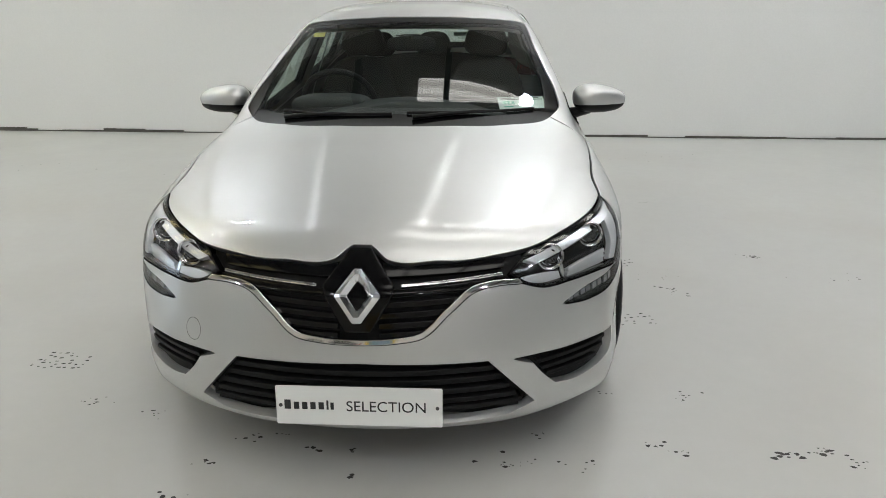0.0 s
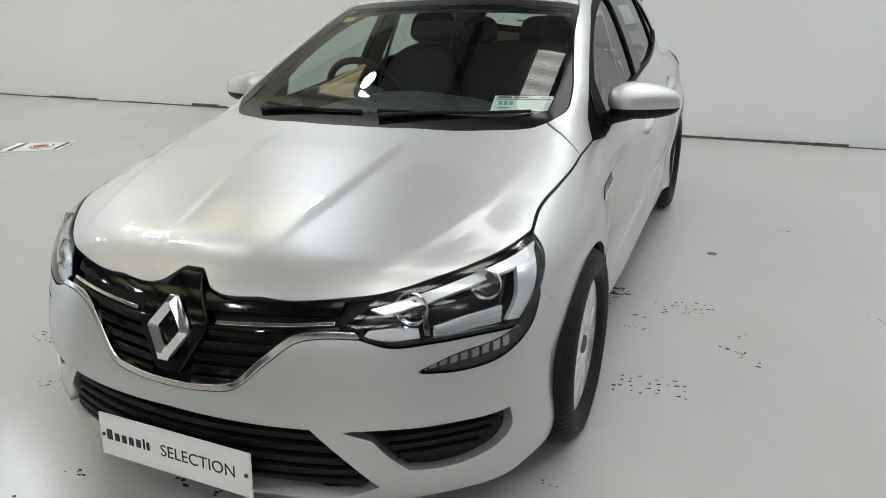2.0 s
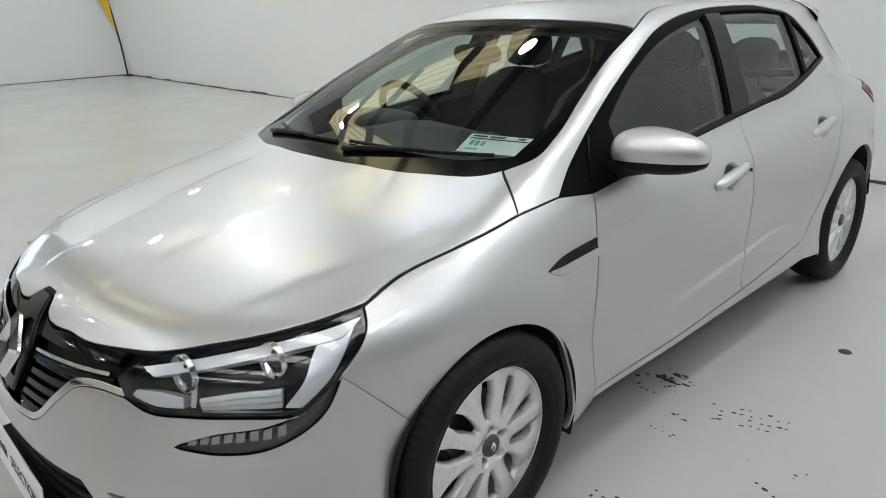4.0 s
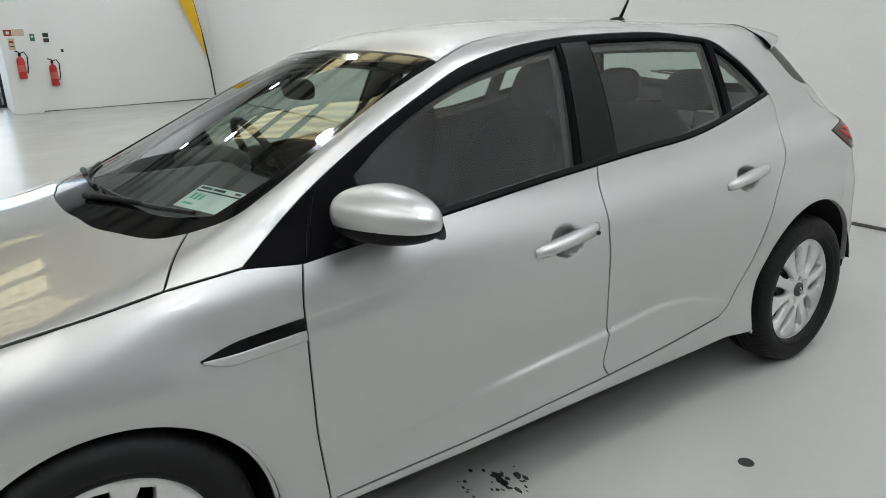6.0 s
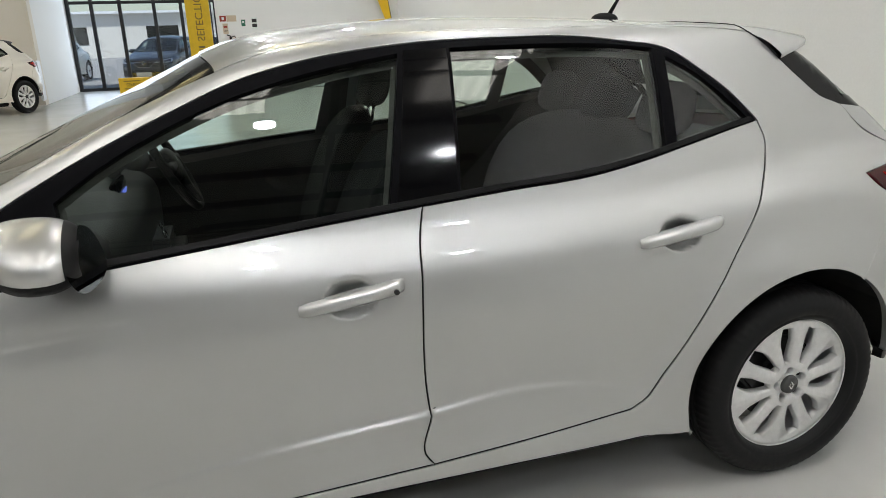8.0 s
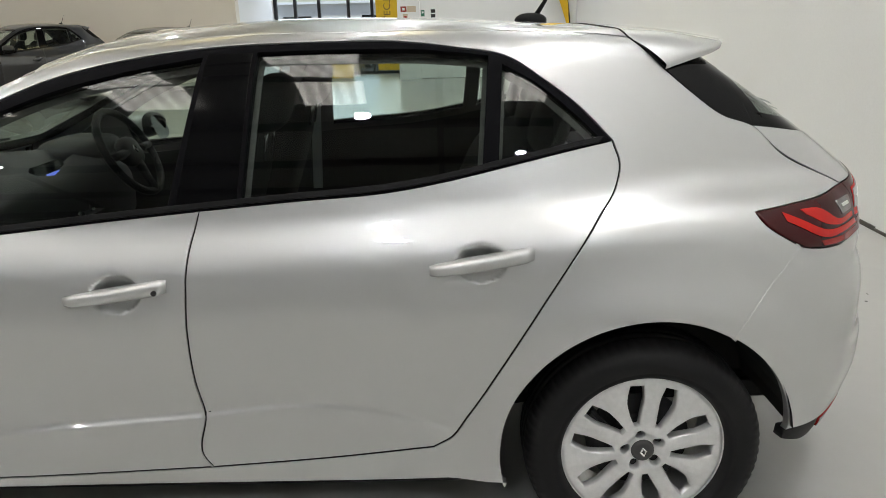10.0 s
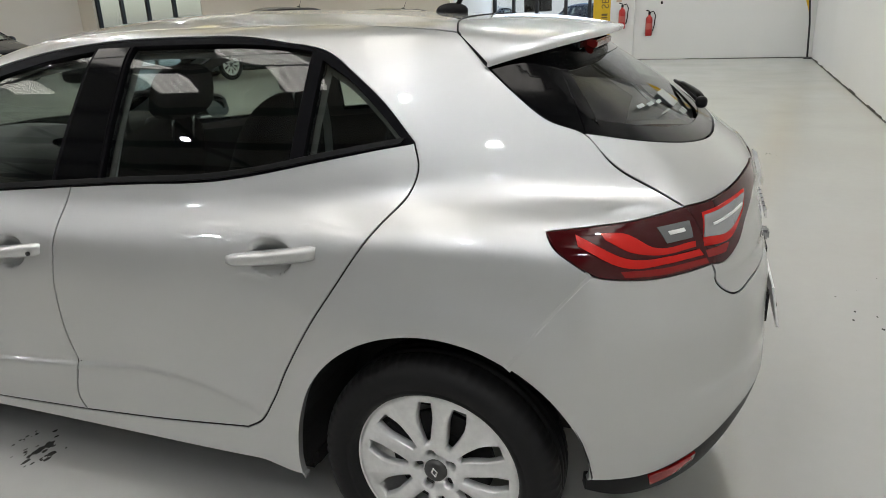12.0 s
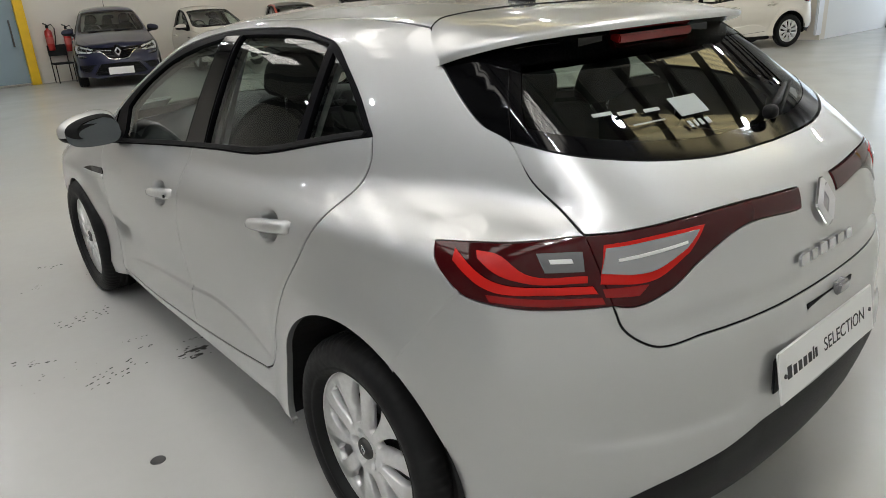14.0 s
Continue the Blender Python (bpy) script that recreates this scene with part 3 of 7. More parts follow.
# roof beams, skylight sheets and round lamps
for k in range(18):
    xb = 13.5 - 1.9 * k
    tagged(box("roof_beam", (xb - 0.06, -15.5, 6.18), (xb + 0.06, 4.4, 6.42), BEAM), "dark steel beam under the roof", "beam", "roof beams", "structure")
for yb in (-14.0, -9.3, -5.2, 2.1):
    tagged(box("roof_purlin", (-16, yb - 0.05, 6.42), (15, yb + 0.05, 6.5), BEAM), "dark steel purlin under the roof", "beam", "roof purlins", "structure")


def skylight_material(name, tint, low, high):
    m = material(name, (0.75, 0.70, 0.55), 0.6)
    n, l, b = nodes_of(m)
    tc, wave, nz = n.new("ShaderNodeTexCoord"), n.new("ShaderNodeTexWave"), n.new("ShaderNodeTexNoise")
    wave.bands_direction = "Y"
    wave.inputs["Scale"].default_value, wave.inputs["Distortion"].default_value = 1.5, 1.0
    nz.inputs["Scale"].default_value = 1.3
    ramp, mul = n.new("ShaderNodeMapRange"), n.new("ShaderNodeMath")
    mul.operation = "MULTIPLY"
    l.new(tc.outputs["Object"], wave.inputs["Vector"])
    l.new(tc.outputs["Object"], nz.inputs["Vector"])
    ramp.inputs[1].default_value, ramp.inputs[2].default_value, ramp.inputs[3].default_value, ramp.inputs[4].default_value = 0.1, 0.9, low, high
    l.new(wave.outputs[1], ramp.inputs[0])
    l.new(ramp.outputs[0], b.inputs["Emission Strength"])
    b.inputs["Emission Color"].default_value = (*tint, 1)
    return m


SKYLIGHT = skylight_material("skylight_sheet", (1.0, 0.96, 0.88), 2.2, 4.6)
OLD_SKYLIGHT = skylight_material("yellowed_skylight_sheet", (1.0, 0.85, 0.42), 0.9, 2.0)
LAMP_GLOW = material("lamp_glow", (1, 1, 1), 0.5, Emission_Color=(0.90, 0.93, 0.945, 1), Emission_Strength=310)
for x0, x1, rows, sheet in ((-0.4, 5.2, (3.6, 0.75, -1.6, -4.15, -7.4, -10.8), SKYLIGHT), (-12.0, -4.3, (4.0, 1.6, -1.6, -4.15, -7.4, -10.8), OLD_SKYLIGHT)):
    for yc in rows:
        tagged(box("skylight", (x0, yc - 0.48, 6.43), (x1, yc + 0.48, 6.49), sheet), "cream corrugated translucent skylight sheet", "skylight", "skylights")


def bay_lamp(x, y):
    lamp = tagged(empty("ceiling_lamp", (x, y, 6.0)), "round white high-bay ceiling lamp", "lamp", "ceiling lamps")
    bm = bmesh.new()
    bmesh.ops.create_cone(bm, cap_ends=True, segments=32, radius1=0.15, radius2=0.09, depth=0.14, matrix=Matrix.Translation((x, y, 6.02)))
    part("housing", bm, BEAM, lamp)
    bm = bmesh.new()
    bmesh.ops.create_cone(bm, cap_ends=True, segments=32, radius1=0.13, radius2=0.14, depth=0.012, matrix=Matrix.Translation((x, y, 5.942)))
    part("diffuser", bm, LAMP_GLOW, lamp)
    bm = bmesh.new()
    tube(bm, [(x, y, 6.08), (x, y, 6.5)], 0.012, 8)
    part("rod", bm, BEAM, lamp)


for x in (-14.2, -8.9, -3.6, 1.8, 7.0):
    for y in (3.7, 1.2, -4.8, -11.0):
        if (x, y) != (1.8, 1.2):
            bay_lamp(x if y != 1.2 else x - 1.8, y)

# glazed front in the bay, with daylight behind
front = setting(empty("window_1", (-19.85, -1.7, 0)), "tall black-framed shop window front", "window")
posts = (-2.95, -2.35, -1.62, -0.72, 0.0, 0.93)
for yp in posts:
    box("window_frame", (-19.92, yp - 0.045, 0), (-19.80, yp + 0.045, 3.4), FRAME, front)
for z in (0.0, 2.35, 3.32):
    box("transom", (-19.91, -3.0, z), (-19.81, 0.95, z + 0.08), FRAME, front)
for a, b in zip(posts[:-1], posts[1:]):
    for z0, z1 in ((0.08, 2.35), (2.43, 3.32)):
        box("pane", (-19.868, a + 0.045, z0), (-19.862, b - 0.045, z1), PANE, front).visible_shadow = False
box("door_handle", (-19.80, -0.80, 0.85), (-19.76, -0.77, 1.35), FRAME, front, "", 0.01)
side_front = setting(empty("window_2", (-15.85, -12.85, 0)), "tall black-framed side window", "window")
side_posts = (-14.86, -13.9, -12.9, -11.9, -10.84)
for yp in side_posts:
    box("window_frame", (-15.91, yp - 0.04, 0), (-15.79, yp + 0.04, 3.0), FRAME, side_front)
for z in (0.0, 2.2, 2.92):
    box("transom", (-15.90, -14.9, z), (-15.80, -10.8, z + 0.08), FRAME, side_front)
for a, b in zip(side_posts[:-1], side_posts[1:]):
    for z0, z1 in ((0.08, 2.2), (2.28, 2.92)):
        box("pane", (-15.858, a + 0.04, z0), (-15.852, b - 0.04, z1), PANE, side_front).visible_shadow = False
light = bpy.data.lights.new("bay_daylight", "AREA")
light.shape, light.size, light.size_y, light.energy, light.color = "RECTANGLE", 3.8, 3.2, 65, (0.80, 0.90, 1.0)
ob = new("bay_daylight", light)
ob.matrix_world = look((-19.7, -1.0, 1.75), (0, -1.0, 1.0))


# ---- the car: outlines of its panels (near side, x > 0) ----
def flip(points):
    return [(-x, y, z) for x, y, z in points][::-1]


ARCHES = {0: (0.015, 0.30, 0.342), WHEELBASE: (2.670, 0.320, 0.383)}


def arch(wheel, a0, a1):
    """Points on a wheel arch's edge, from one angle to another (degrees from the rear, counterclockwise upwards)."""
    out, (centre, height, r) = [], ARCHES[wheel]
    for a in np.linspace(a0, a1, 13):
        y, z = centre + r * math.cos(radians(a)), height + r * math.sin(radians(a))
        out.append((float(half_width(np.array(y)) + side_drop(np.array(z))) + 0.015, y, z))
    return out


FRONT_GAP = [(0.80, 0.507, 0.886), (0.825, 0.493, 0.83), (0.843, 0.485, 0.72), (0.842, 0.486, 0.56), (0.836, 0.495, 0.39), (0.843, 0.505, 0.25)]
MID_GAP = [(0.765, 1.533, 0.98), (0.807, 1.512, 0.894), (0.851, 1.503, 0.79), (0.865, 1.497, 0.674), (0.86, 1.499, 0.543), (0.85, 1.511, 0.44)]
MID_FOOT = [(0.85, 1.511, 0.44), (0.854, 1.493, 0.325), (0.859, 1.515, 0.292)]
REAR_GAP = [(0.69, 2.585, 1.122), (0.712, 2.602, 1.065), (0.738, 2.589, 1.013), (0.80, 2.536, 0.949), (0.858, 2.445, 0.824), (0.884, 2.361, 0.70),
            (0.885, 2.277, 0.562), (0.866, 2.205, 0.438), (0.86, 2.155, 0.367), (0.86, 2.11, 0.34)]
FOOT_A = [(0.843, 0.505, 0.25), (0.854, 0.92, 0.265), (0.859, 1.515, 0.292)]
FOOT_B = [(0.859, 1.515, 0.292), (0.86, 1.854, 0.316), (0.86, 2.11, 0.34)]
BELT_A = [(0.80, 0.507, 0.886), (0.784, 0.882, 0.922), (0.768, 1.314, 0.961), (0.765, 1.533, 0.98)]
BELT_B = [(0.765, 1.533, 0.98), (0.762, 1.746, 0.997), (0.756, 2.031, 1.018), (0.746, 2.174, 1.041), (0.732, 2.317, 1.071), (0.69, 2.585, 1.122)]
BELT_0 = [(0.785, 0.37, 0.90), (0.80, 0.507, 0.886)]
RAIL = [(0.785, 0.37, 0.90), (0.727, 0.555, 1.027), (0.683, 0.752, 1.137), (0.64, 0.964, 1.235), (0.60, 1.14, 1.302), (0.575, 1.3, 1.340), (0.555, 1.51, 1.365),
        (0.55, 1.75, 1.377), (0.553, 2.03, 1.372), (0.575, 2.182, 1.352), (0.597, 2.327, 1.323), (0.63, 2.412, 1.274), (0.657, 2.496, 1.211), (0.69, 2.585, 1.122)]
HOOD_SIDE = [(0.772, -0.305, 0.795), (0.762, -0.208, 0.823), (0.775, -0.03, 0.853), (0.786, 0.067, 0.868), (0.785, 0.197, 0.887)]
HOOD_CORNER = [(0.785, 0.197, 0.887), (0.72, 0.24, 0.935), (0.642, 0.295, 0.968)]
SEAM = [(0.785, 0.197, 0.887), (0.785, 0.37, 0.90)]
SCREEN_SIDE = [(0.642, 0.295, 0.968), (0.683, 0.378, 0.994), (0.679, 0.48, 1.041), (0.635, 0.66, 1.13), (0.598, 0.85, 1.228), (0.562, 1.07, 1.316)]
DITCH = [(0.562, 1.07, 1.316), (0.52, 1.25, 1.385), (0.50, 1.7, 1.41), (0.51, 2.2, 1.405), (0.535, 2.65, 1.38)]
SPOILER_SIDE = [(0.535, 2.65, 1.38), (0.560, 2.69, 1.345), (0.585, 2.737, 1.304)]
ROOF_END = [(-0.535, 2.65, 1.38), (-0.40, 2.615, 1.40), (0, 2.60, 1.41), (0.40, 2.615, 1.40), (0.535, 2.65, 1.38)]
REAR_PILLAR = [(0.585, 2.737, 1.304), (0.592, 2.808, 1.232), (0.602, 2.894, 1.168), (0.602, 2.981, 1.139), (0.617, 3.056, 1.066), (0.626, 3.156, 1.014), (0.637, 3.215, 0.984)]
LAMP_TOP = [(0.637, 3.215, 0.984), (0.713, 3.128, 0.972), (0.76, 3.02, 0.96), (0.785, 2.93, 0.95)]
LAMP_TIP = [(0.785, 2.93, 0.95), (0.800, 2.945, 0.927), (0.815, 3.005, 0.886), (0.815, 3.055, 0.864)]
LAMP_FOOT = [(0.815, 3.055, 0.864), (0.776, 3.138, 0.853), (0.702, 3.221, 0.849), (0.632, 3.283, 0.853)]
LAMP_SPLIT = [(0.632, 3.283, 0.853), (0.637, 3.215, 0.984)]
LAMP_IN_TOP = [(0.637, 3.215, 0.984), (0.533, 3.293, 0.992), (0.353, 3.347, 0.999), (0.085, 3.382, 0.990)]
LAMP_IN_FOOT = [(0.095, 3.395, 0.946), (0.346, 3.372, 0.951), (0.444, 3.356, 0.913), (0.532, 3.335, 0.865), (0.60, 3.305, 0.847), (0.632, 3.283, 0.853)]
BUMPER_SEAM = [(0.815, 3.035, 0.868), (0.843, 2.967, 0.789), (0.888, 2.862, 0.652)]
TAIL_GAP = [(0.632, 3.283, 0.853), (0.617, 3.30, 0.80), (0.575, 3.335, 0.762), (0.455, 3.387, 0.763), (0.18, 3.434, 0.762), (0.0, 3.44, 0.762)]
HOOD_LIP = [(0.027, -0.731, 0.743), (0.085, -0.773, 0.711), (0.205, -0.765, 0.709), (0.36, -0.735, 0.713), (0.48, -0.686, 0.722), (0.615, -0.577, 0.747), (0.74, -0.40, 0.780), (0.772, -0.305, 0.795)]
COWL = [(0.642, 0.295, 0.968), (0.60, 0.243, 0.957), (0.441, 0.163, 0.955), (0.22, 0.115, 0.957), (0.0, 0.098, 0.957)]
SCREEN_TOP = [(0.562, 1.07, 1.316), (0.3, 1.035, 1.343), (0.0, 1.02, 1.352)]
LIGHT_TOP = [(0.446, -0.745, 0.668), (0.487, -0.70, 0.708), (0.61, -0.59, 0.741), (0.735, -0.42, 0.777), (0.770, -0.312, 0.792)]
LIGHT_REAR = [(0.770, -0.312, 0.792), (0.804, -0.331, 0.765), (0.827, -0.42, 0.688)]
LIGHT_END = [(0.827, -0.42, 0.688), (0.803, -0.51, 0.622)]
DRL_FOOT = [(0.827, -0.42, 0.688), (0.824, -0.47, 0.618), (0.787, -0.553, 0.568), (0.694, -0.65, 0.547), (0.612, -0.704, 0.553)]
DRL_TOP = [(0.612, -0.704, 0.553), (0.68, -0.648, 0.582), (0.76, -0.572, 0.601), (0.803, -0.51, 0.622)]
LIGHT_FOOT = [(0.803, -0.51, 0.622), (0.746, -0.581, 0.624), (0.637, -0.669, 0.619), (0.542, -0.725, 0.618), (0.482, -0.745, 0.638), (0.446, -0.745, 0.668)]
GRILLE_FOOT = [(0.482, -0.745, 0.638), (0.40, -0.775, 0.640), (0.345, -0.795, 0.631), (0.27, -0.833, 0.576), (0.185, -0.868, 0.507), (0.115, -0.878, 0.496), (0.0, -0.884, 0.491)]
FENDER_SEAM = [(0.827, -0.42, 0.688), (0.852, -0.255, 0.51)]

BUMPER_SEAM, FENDER_SEAM = dense(BUMPER_SEAM, "long"), dense(FENDER_SEAM, "long")
CREASE = [(0.86, y, float(door_crease(np.array(y)))) for y in np.linspace(0.55, 2.3, 30)]
VENT_CREASE = [(0.855, y, float(vent_line(np.array(y))) - 0.002) for y in np.linspace(0.5, 0.82, 9)]
HOOD_LINES = [[(s * float(line(np.array(y))), y, float(hood_line(np.array(y)) - 0.03)) for y in np.linspace(-0.72, 0.08, 14)] for line in (hood_crease, hood_shoulder) for s in (1, -1)]


def both(points):
    """A line that ends at the middle, carried on over the other side."""
    return points + flip(points)[1:]


car = tagged(empty("car"), "silver hatchback car, polished, parked on the grey showroom floor", "car")


def skin_part(name, data, mat, parent, label=""):
    return child(name, mesh_of(name, data[0], data[1], mat, data[2]), parent, label)


def side_pair(name, segments, kind, mat, parent=None, label="", **more):
    """The same panel on both sides of the car; the near one first."""
    holes = [loop(h, kind) for h in more.pop("holes", [])]
    data = shell(loop(segments, kind), kind, holes, **more)
    return [skin_part(name, data, mat, parent or car, label), skin_part(name, mirrored(data), mat, parent or car, label)]


# fenders, doors, sides
side_pair("fender", [HOOD_SIDE, SEAM, BELT_0, FRONT_GAP, [(0.843, 0.505, 0.25), (0.835, 0.50, 0.215)], [(0.835, 0.50, 0.215), (0.835, 0.345, 0.205)],
                     arch(0, -18, 142), FENDER_SEAM[::-1], LIGHT_REAR[::-1]], "long", PAINT)
front_doors = side_pair("front_door", [FRONT_GAP, FOOT_A, MID_FOOT[::-1], MID_GAP[::-1], BELT_A[::-1]], "long", PAINT, fine=[(0.85, 1.325, 0.797)], lines=[CREASE, VENT_CREASE])
rear_doors = side_pair("rear_door", [MID_GAP, MID_FOOT, FOOT_B, REAR_GAP[::-1], BELT_B[::-1]], "long", PAINT, fine=[(0.848, 2.24, 0.858)], lines=[CREASE])
SILL_FOOT = [(0.885, 2.30, 0.243), (0.868, 2.12, 0.241), (0.862, 1.69, 0.236), (0.855, 1.05, 0.232), (0.842, 0.505, 0.218)]
side_pair("body_side", [HOOD_CORNER, SCREEN_SIDE, DITCH, SPOILER_SIDE, REAR_PILLAR, LAMP_TOP, LAMP_TIP[:3] + [(0.815, 3.035, 0.868)], BUMPER_SEAM,
                        arch(WHEELBASE, 60, 193), [arch(WHEELBASE, 60, 193)[-1], (0.885, 2.30, 0.243)], SILL_FOOT, [(0.842, 0.505, 0.218), (0.843, 0.505, 0.25)], FOOT_A, FOOT_B, REAR_GAP[::-1], RAIL[::-1], SEAM[::-1]],
          "long", PAINT)

# side windows with their black surround
FRONT_PANE = [[(0.783, 0.72, 0.915), (0.778, 0.885, 0.932), (0.763, 1.45, 0.985)], [(0.763, 1.45, 0.985), (0.576, 1.53, 1.345)],
              [(0.576, 1.53, 1.345), (0.606, 1.312, 1.318), (0.646, 1.031, 1.238), (0.70, 0.78, 1.115), (0.725, 0.70, 1.062)], [(0.725, 0.70, 1.062), (0.783, 0.72, 0.915)]]
REAR_PANE = [[(0.761, 1.638, 0.998), (0.755, 2.0, 1.026), (0.736, 2.252, 1.066)], [(0.736, 2.252, 1.066), (0.59, 2.275, 1.328)],
             [(0.59, 2.275, 1.328), (0.575, 2.1, 1.348), (0.57, 1.9, 1.356), (0.572, 1.672, 1.355)], [(0.572, 1.672, 1.355), (0.761, 1.638, 0.998)]]
SMALL_PANE = [[(0.733, 2.292, 1.076), (0.69, 2.555, 1.128)], [(0.69, 2.555, 1.128), (0.66, 2.476, 1.20), (0.63, 2.395, 1.262), (0.606, 2.309, 1.308)], [(0.606, 2.309, 1.308), (0.733, 2.292, 1.076)]]
side_pair("window_surround", [RAIL, (BELT_0 + BELT_A[1:] + BELT_B[1:])[::-1]], "long", SEAL, holes=[FRONT_PANE, REAR_PANE, SMALL_PANE], lift=-0.003, gap=0.001, fold=0.03)
for outline in (FRONT_PANE, REAR_PANE, SMALL_PANE):
    for ob in side_pair("side_window", outline, "long", GLASS, gap=-0.006, lift=-0.012, fold=0):
        ob.visible_shadow = False
# rubber strip along the foot of the side windows
side_pair("belt_strip", [[(0.79, 0.60, 0.900), (0.781, 0.885, 0.926), (0.767, 1.314, 0.966), (0.764, 1.533, 0.985), (0.761, 1.746, 1.003), (0.755, 2.031, 1.024), (0.745, 2.174, 1.047), (0.731, 2.317, 1.076), (0.70, 2.55, 1.122)],
                         [(0.69, 2.56, 1.133), (0.728, 2.317, 1.09), (0.742, 2.174, 1.060), (0.751, 2.031, 1.038), (0.758, 1.746, 1.016), (0.76, 1.533, 0.998), (0.763, 1.314, 0.98), (0.777, 0.885, 0.940), (0.785, 0.60, 0.915)]],
          "long", BLACK, lift=0.006, gap=0.0005, fold=0.012, grid=0.02)
side_pair("pillar_cover", [[(0.764, 1.47, 0.99), (0.758, 1.63, 1.004)], [(0.758, 1.63, 1.004), (0.575, 1.662, 1.352)], [(0.575, 1.662, 1.352), (0.575, 1.545, 1.352)], [(0.575, 1.545, 1.352), (0.764, 1.47, 0.99)]],
          "long", GLOSS_BLACK, lift=0.001, gap=0.001)

# hood, roof, windscreen
skin_part("hood", shell(loop([HOOD_LIP, HOOD_SIDE, HOOD_CORNER, both(COWL), flip(HOOD_CORNER), flip(HOOD_SIDE), flip(HOOD_LIP), [(-0.027, -0.731, 0.743), (0.027, -0.731, 0.743)]], "long"), "long", fold=0.03, lines=HOOD_LINES), PAINT, car)
skin_part("roof", shell(loop([both(SCREEN_TOP), flip(DITCH), ROOF_END, DITCH[::-1]], "long"), "long"), PAINT, car)
SCREEN_LOOP = loop([both(COWL), flip(SCREEN_SIDE), both(SCREEN_TOP)[::-1], SCREEN_SIDE[::-1]], "long")
COWL_TOP = [(0.63, 0.36, 1.0), (0.55, 0.30, 1.0), (0.3, 0.235, 1.005), (0.0, 0.215, 1.008)]
PANE_SIDE = [(0.535, 1.02, 1.30), (0.575, 0.80, 1.20), (0.62, 0.55, 1.08), (0.63, 0.36, 1.0)]
SCREEN_IN = [both(COWL_TOP), flip(PANE_SIDE), both([(0.535, 1.02, 1.30), (0.28, 0.98, 1.325), (0.0, 0.97, 1.332)])[::-1], PANE_SIDE]
skin_part("windscreen_border", shell(SCREEN_LOOP, "long", [loop(SCREEN_IN, "long")], lift=-0.004, gap=0.001, fold=0.02), GLOSS_BLACK, car)
ob = skin_part("windscreen", shell(loop(SCREEN_IN, "long"), "long", lift=-0.005, gap=-0.004, fold=0), GLASS, car)
ob.visible_shadow = False


# ---- the car's nose ----
BUMPER_FOOT = [(0.83, -0.31, 0.195), (0.80, -0.47, 0.205), (0.74, -0.62, 0.205), (0.62, -0.71, 0.195), (0.47, -0.78, 0.172), (0.40, -0.81, 0.172), (0.28, -0.84, 0.185), (0.0, -0.86, 0.188)]
INTAKE = [[(0.0, -0.895, 0.432), (0.383, -0.844, 0.421)], [(0.383, -0.844, 0.421), (0.53, -0.787, 0.254)], [(0.53, -0.787, 0.254), (0.455, -0.81, 0.222)], [(0.455, -0.81, 0.222), (0.40, -0.83, 0.218), (0.0, -0.87, 0.226)],
          [(0.0, -0.87, 0.226), (-0.40, -0.83, 0.218), (-0.455, -0.81, 0.222)], [(-0.455, -0.81, 0.222), (-0.53, -0.787, 0.254)], [(-0.53, -0.787, 0.254), (-0.383, -0.844, 0.421)], [(-0.383, -0.844, 0.421), (0.0, -0.895, 0.432)]]
FOG = [[(0.462, -0.815, 0.416), (0.54, -0.785, 0.417), (0.623, -0.732, 0.415), (0.72, -0.655, 0.416), (0.795, -0.565, 0.412)], [(0.795, -0.565, 0.412), (0.80, -0.56, 0.36), (0.74, -0.65, 0.31), (0.66, -0.715, 0.296), (0.60, -0.752, 0.303)],
       [(0.60, -0.752, 0.303), (0.555, -0.775, 0.35), (0.524, -0.789, 0.392)], [(0.524, -0.789, 0.392), (0.462, -0.815, 0.416)]]
GRILLE_TOP = [(0.0, -0.731, 0.743)] + HOOD_LIP[:5]
GRILLE_END = [(0.48, -0.686, 0.722), (0.446, -0.745, 0.668), (0.482, -0.745, 0.638)]

NOSE_SIDE = [arch(0, 200, 142), FENDER_SEAM[::-1], DRL_FOOT, DRL_TOP, LIGHT_FOOT[:5], GRILLE_FOOT]
nose_loop = loop(NOSE_SIDE + [flip(s) for s in NOSE_SIDE[::-1]] + [flip(BUMPER_FOOT)[::-1], BUMPER_FOOT[::-1]], "nose")
bumper = skin_part("front_bumper", shell(nose_loop, "nose", [loop(INTAKE, "nose"), loop(FOG, "nose"), loop([flip(s) for s in FOG[::-1]], "nose")], grid=0.024, fold=0.03), PAINT, car)

# the tow-eye cover: a round seam
ring = [(-0.541 + 0.036 * math.cos(a), -0.775, 0.478 + 0.036 * math.sin(a)) for a in np.linspace(0, 2 * math.pi, 25)[:-1]]
ring_in = [(-0.541 + 0.0345 * math.cos(a), -0.775, 0.478 + 0.0345 * math.sin(a)) for a in np.linspace(0, 2 * math.pi, 25)[:-1]]
skin_part("tow_eye_cover", shell(loop([ring + ring[:1]], "nose"), "nose", [loop([ring_in + ring_in[:1]], "nose")], lift=0.0006, gap=0, fold=0.0), SEAL, bumper)


def band(name, upper, lower, kind, mat, parent, label="", **more):
    """A strip of the skin between two lines that run the same way."""
    return skin_part(name, shell(loop([upper, [upper[-1], lower[-1]], lower[::-1], [lower[0], upper[0]]], kind), kind, **more), mat, parent, label)


def shifted(points, dz=0.0, dx=0.0):
    return [(x + math.copysign(dx, x), y, z + dz) for x, y, z in points]


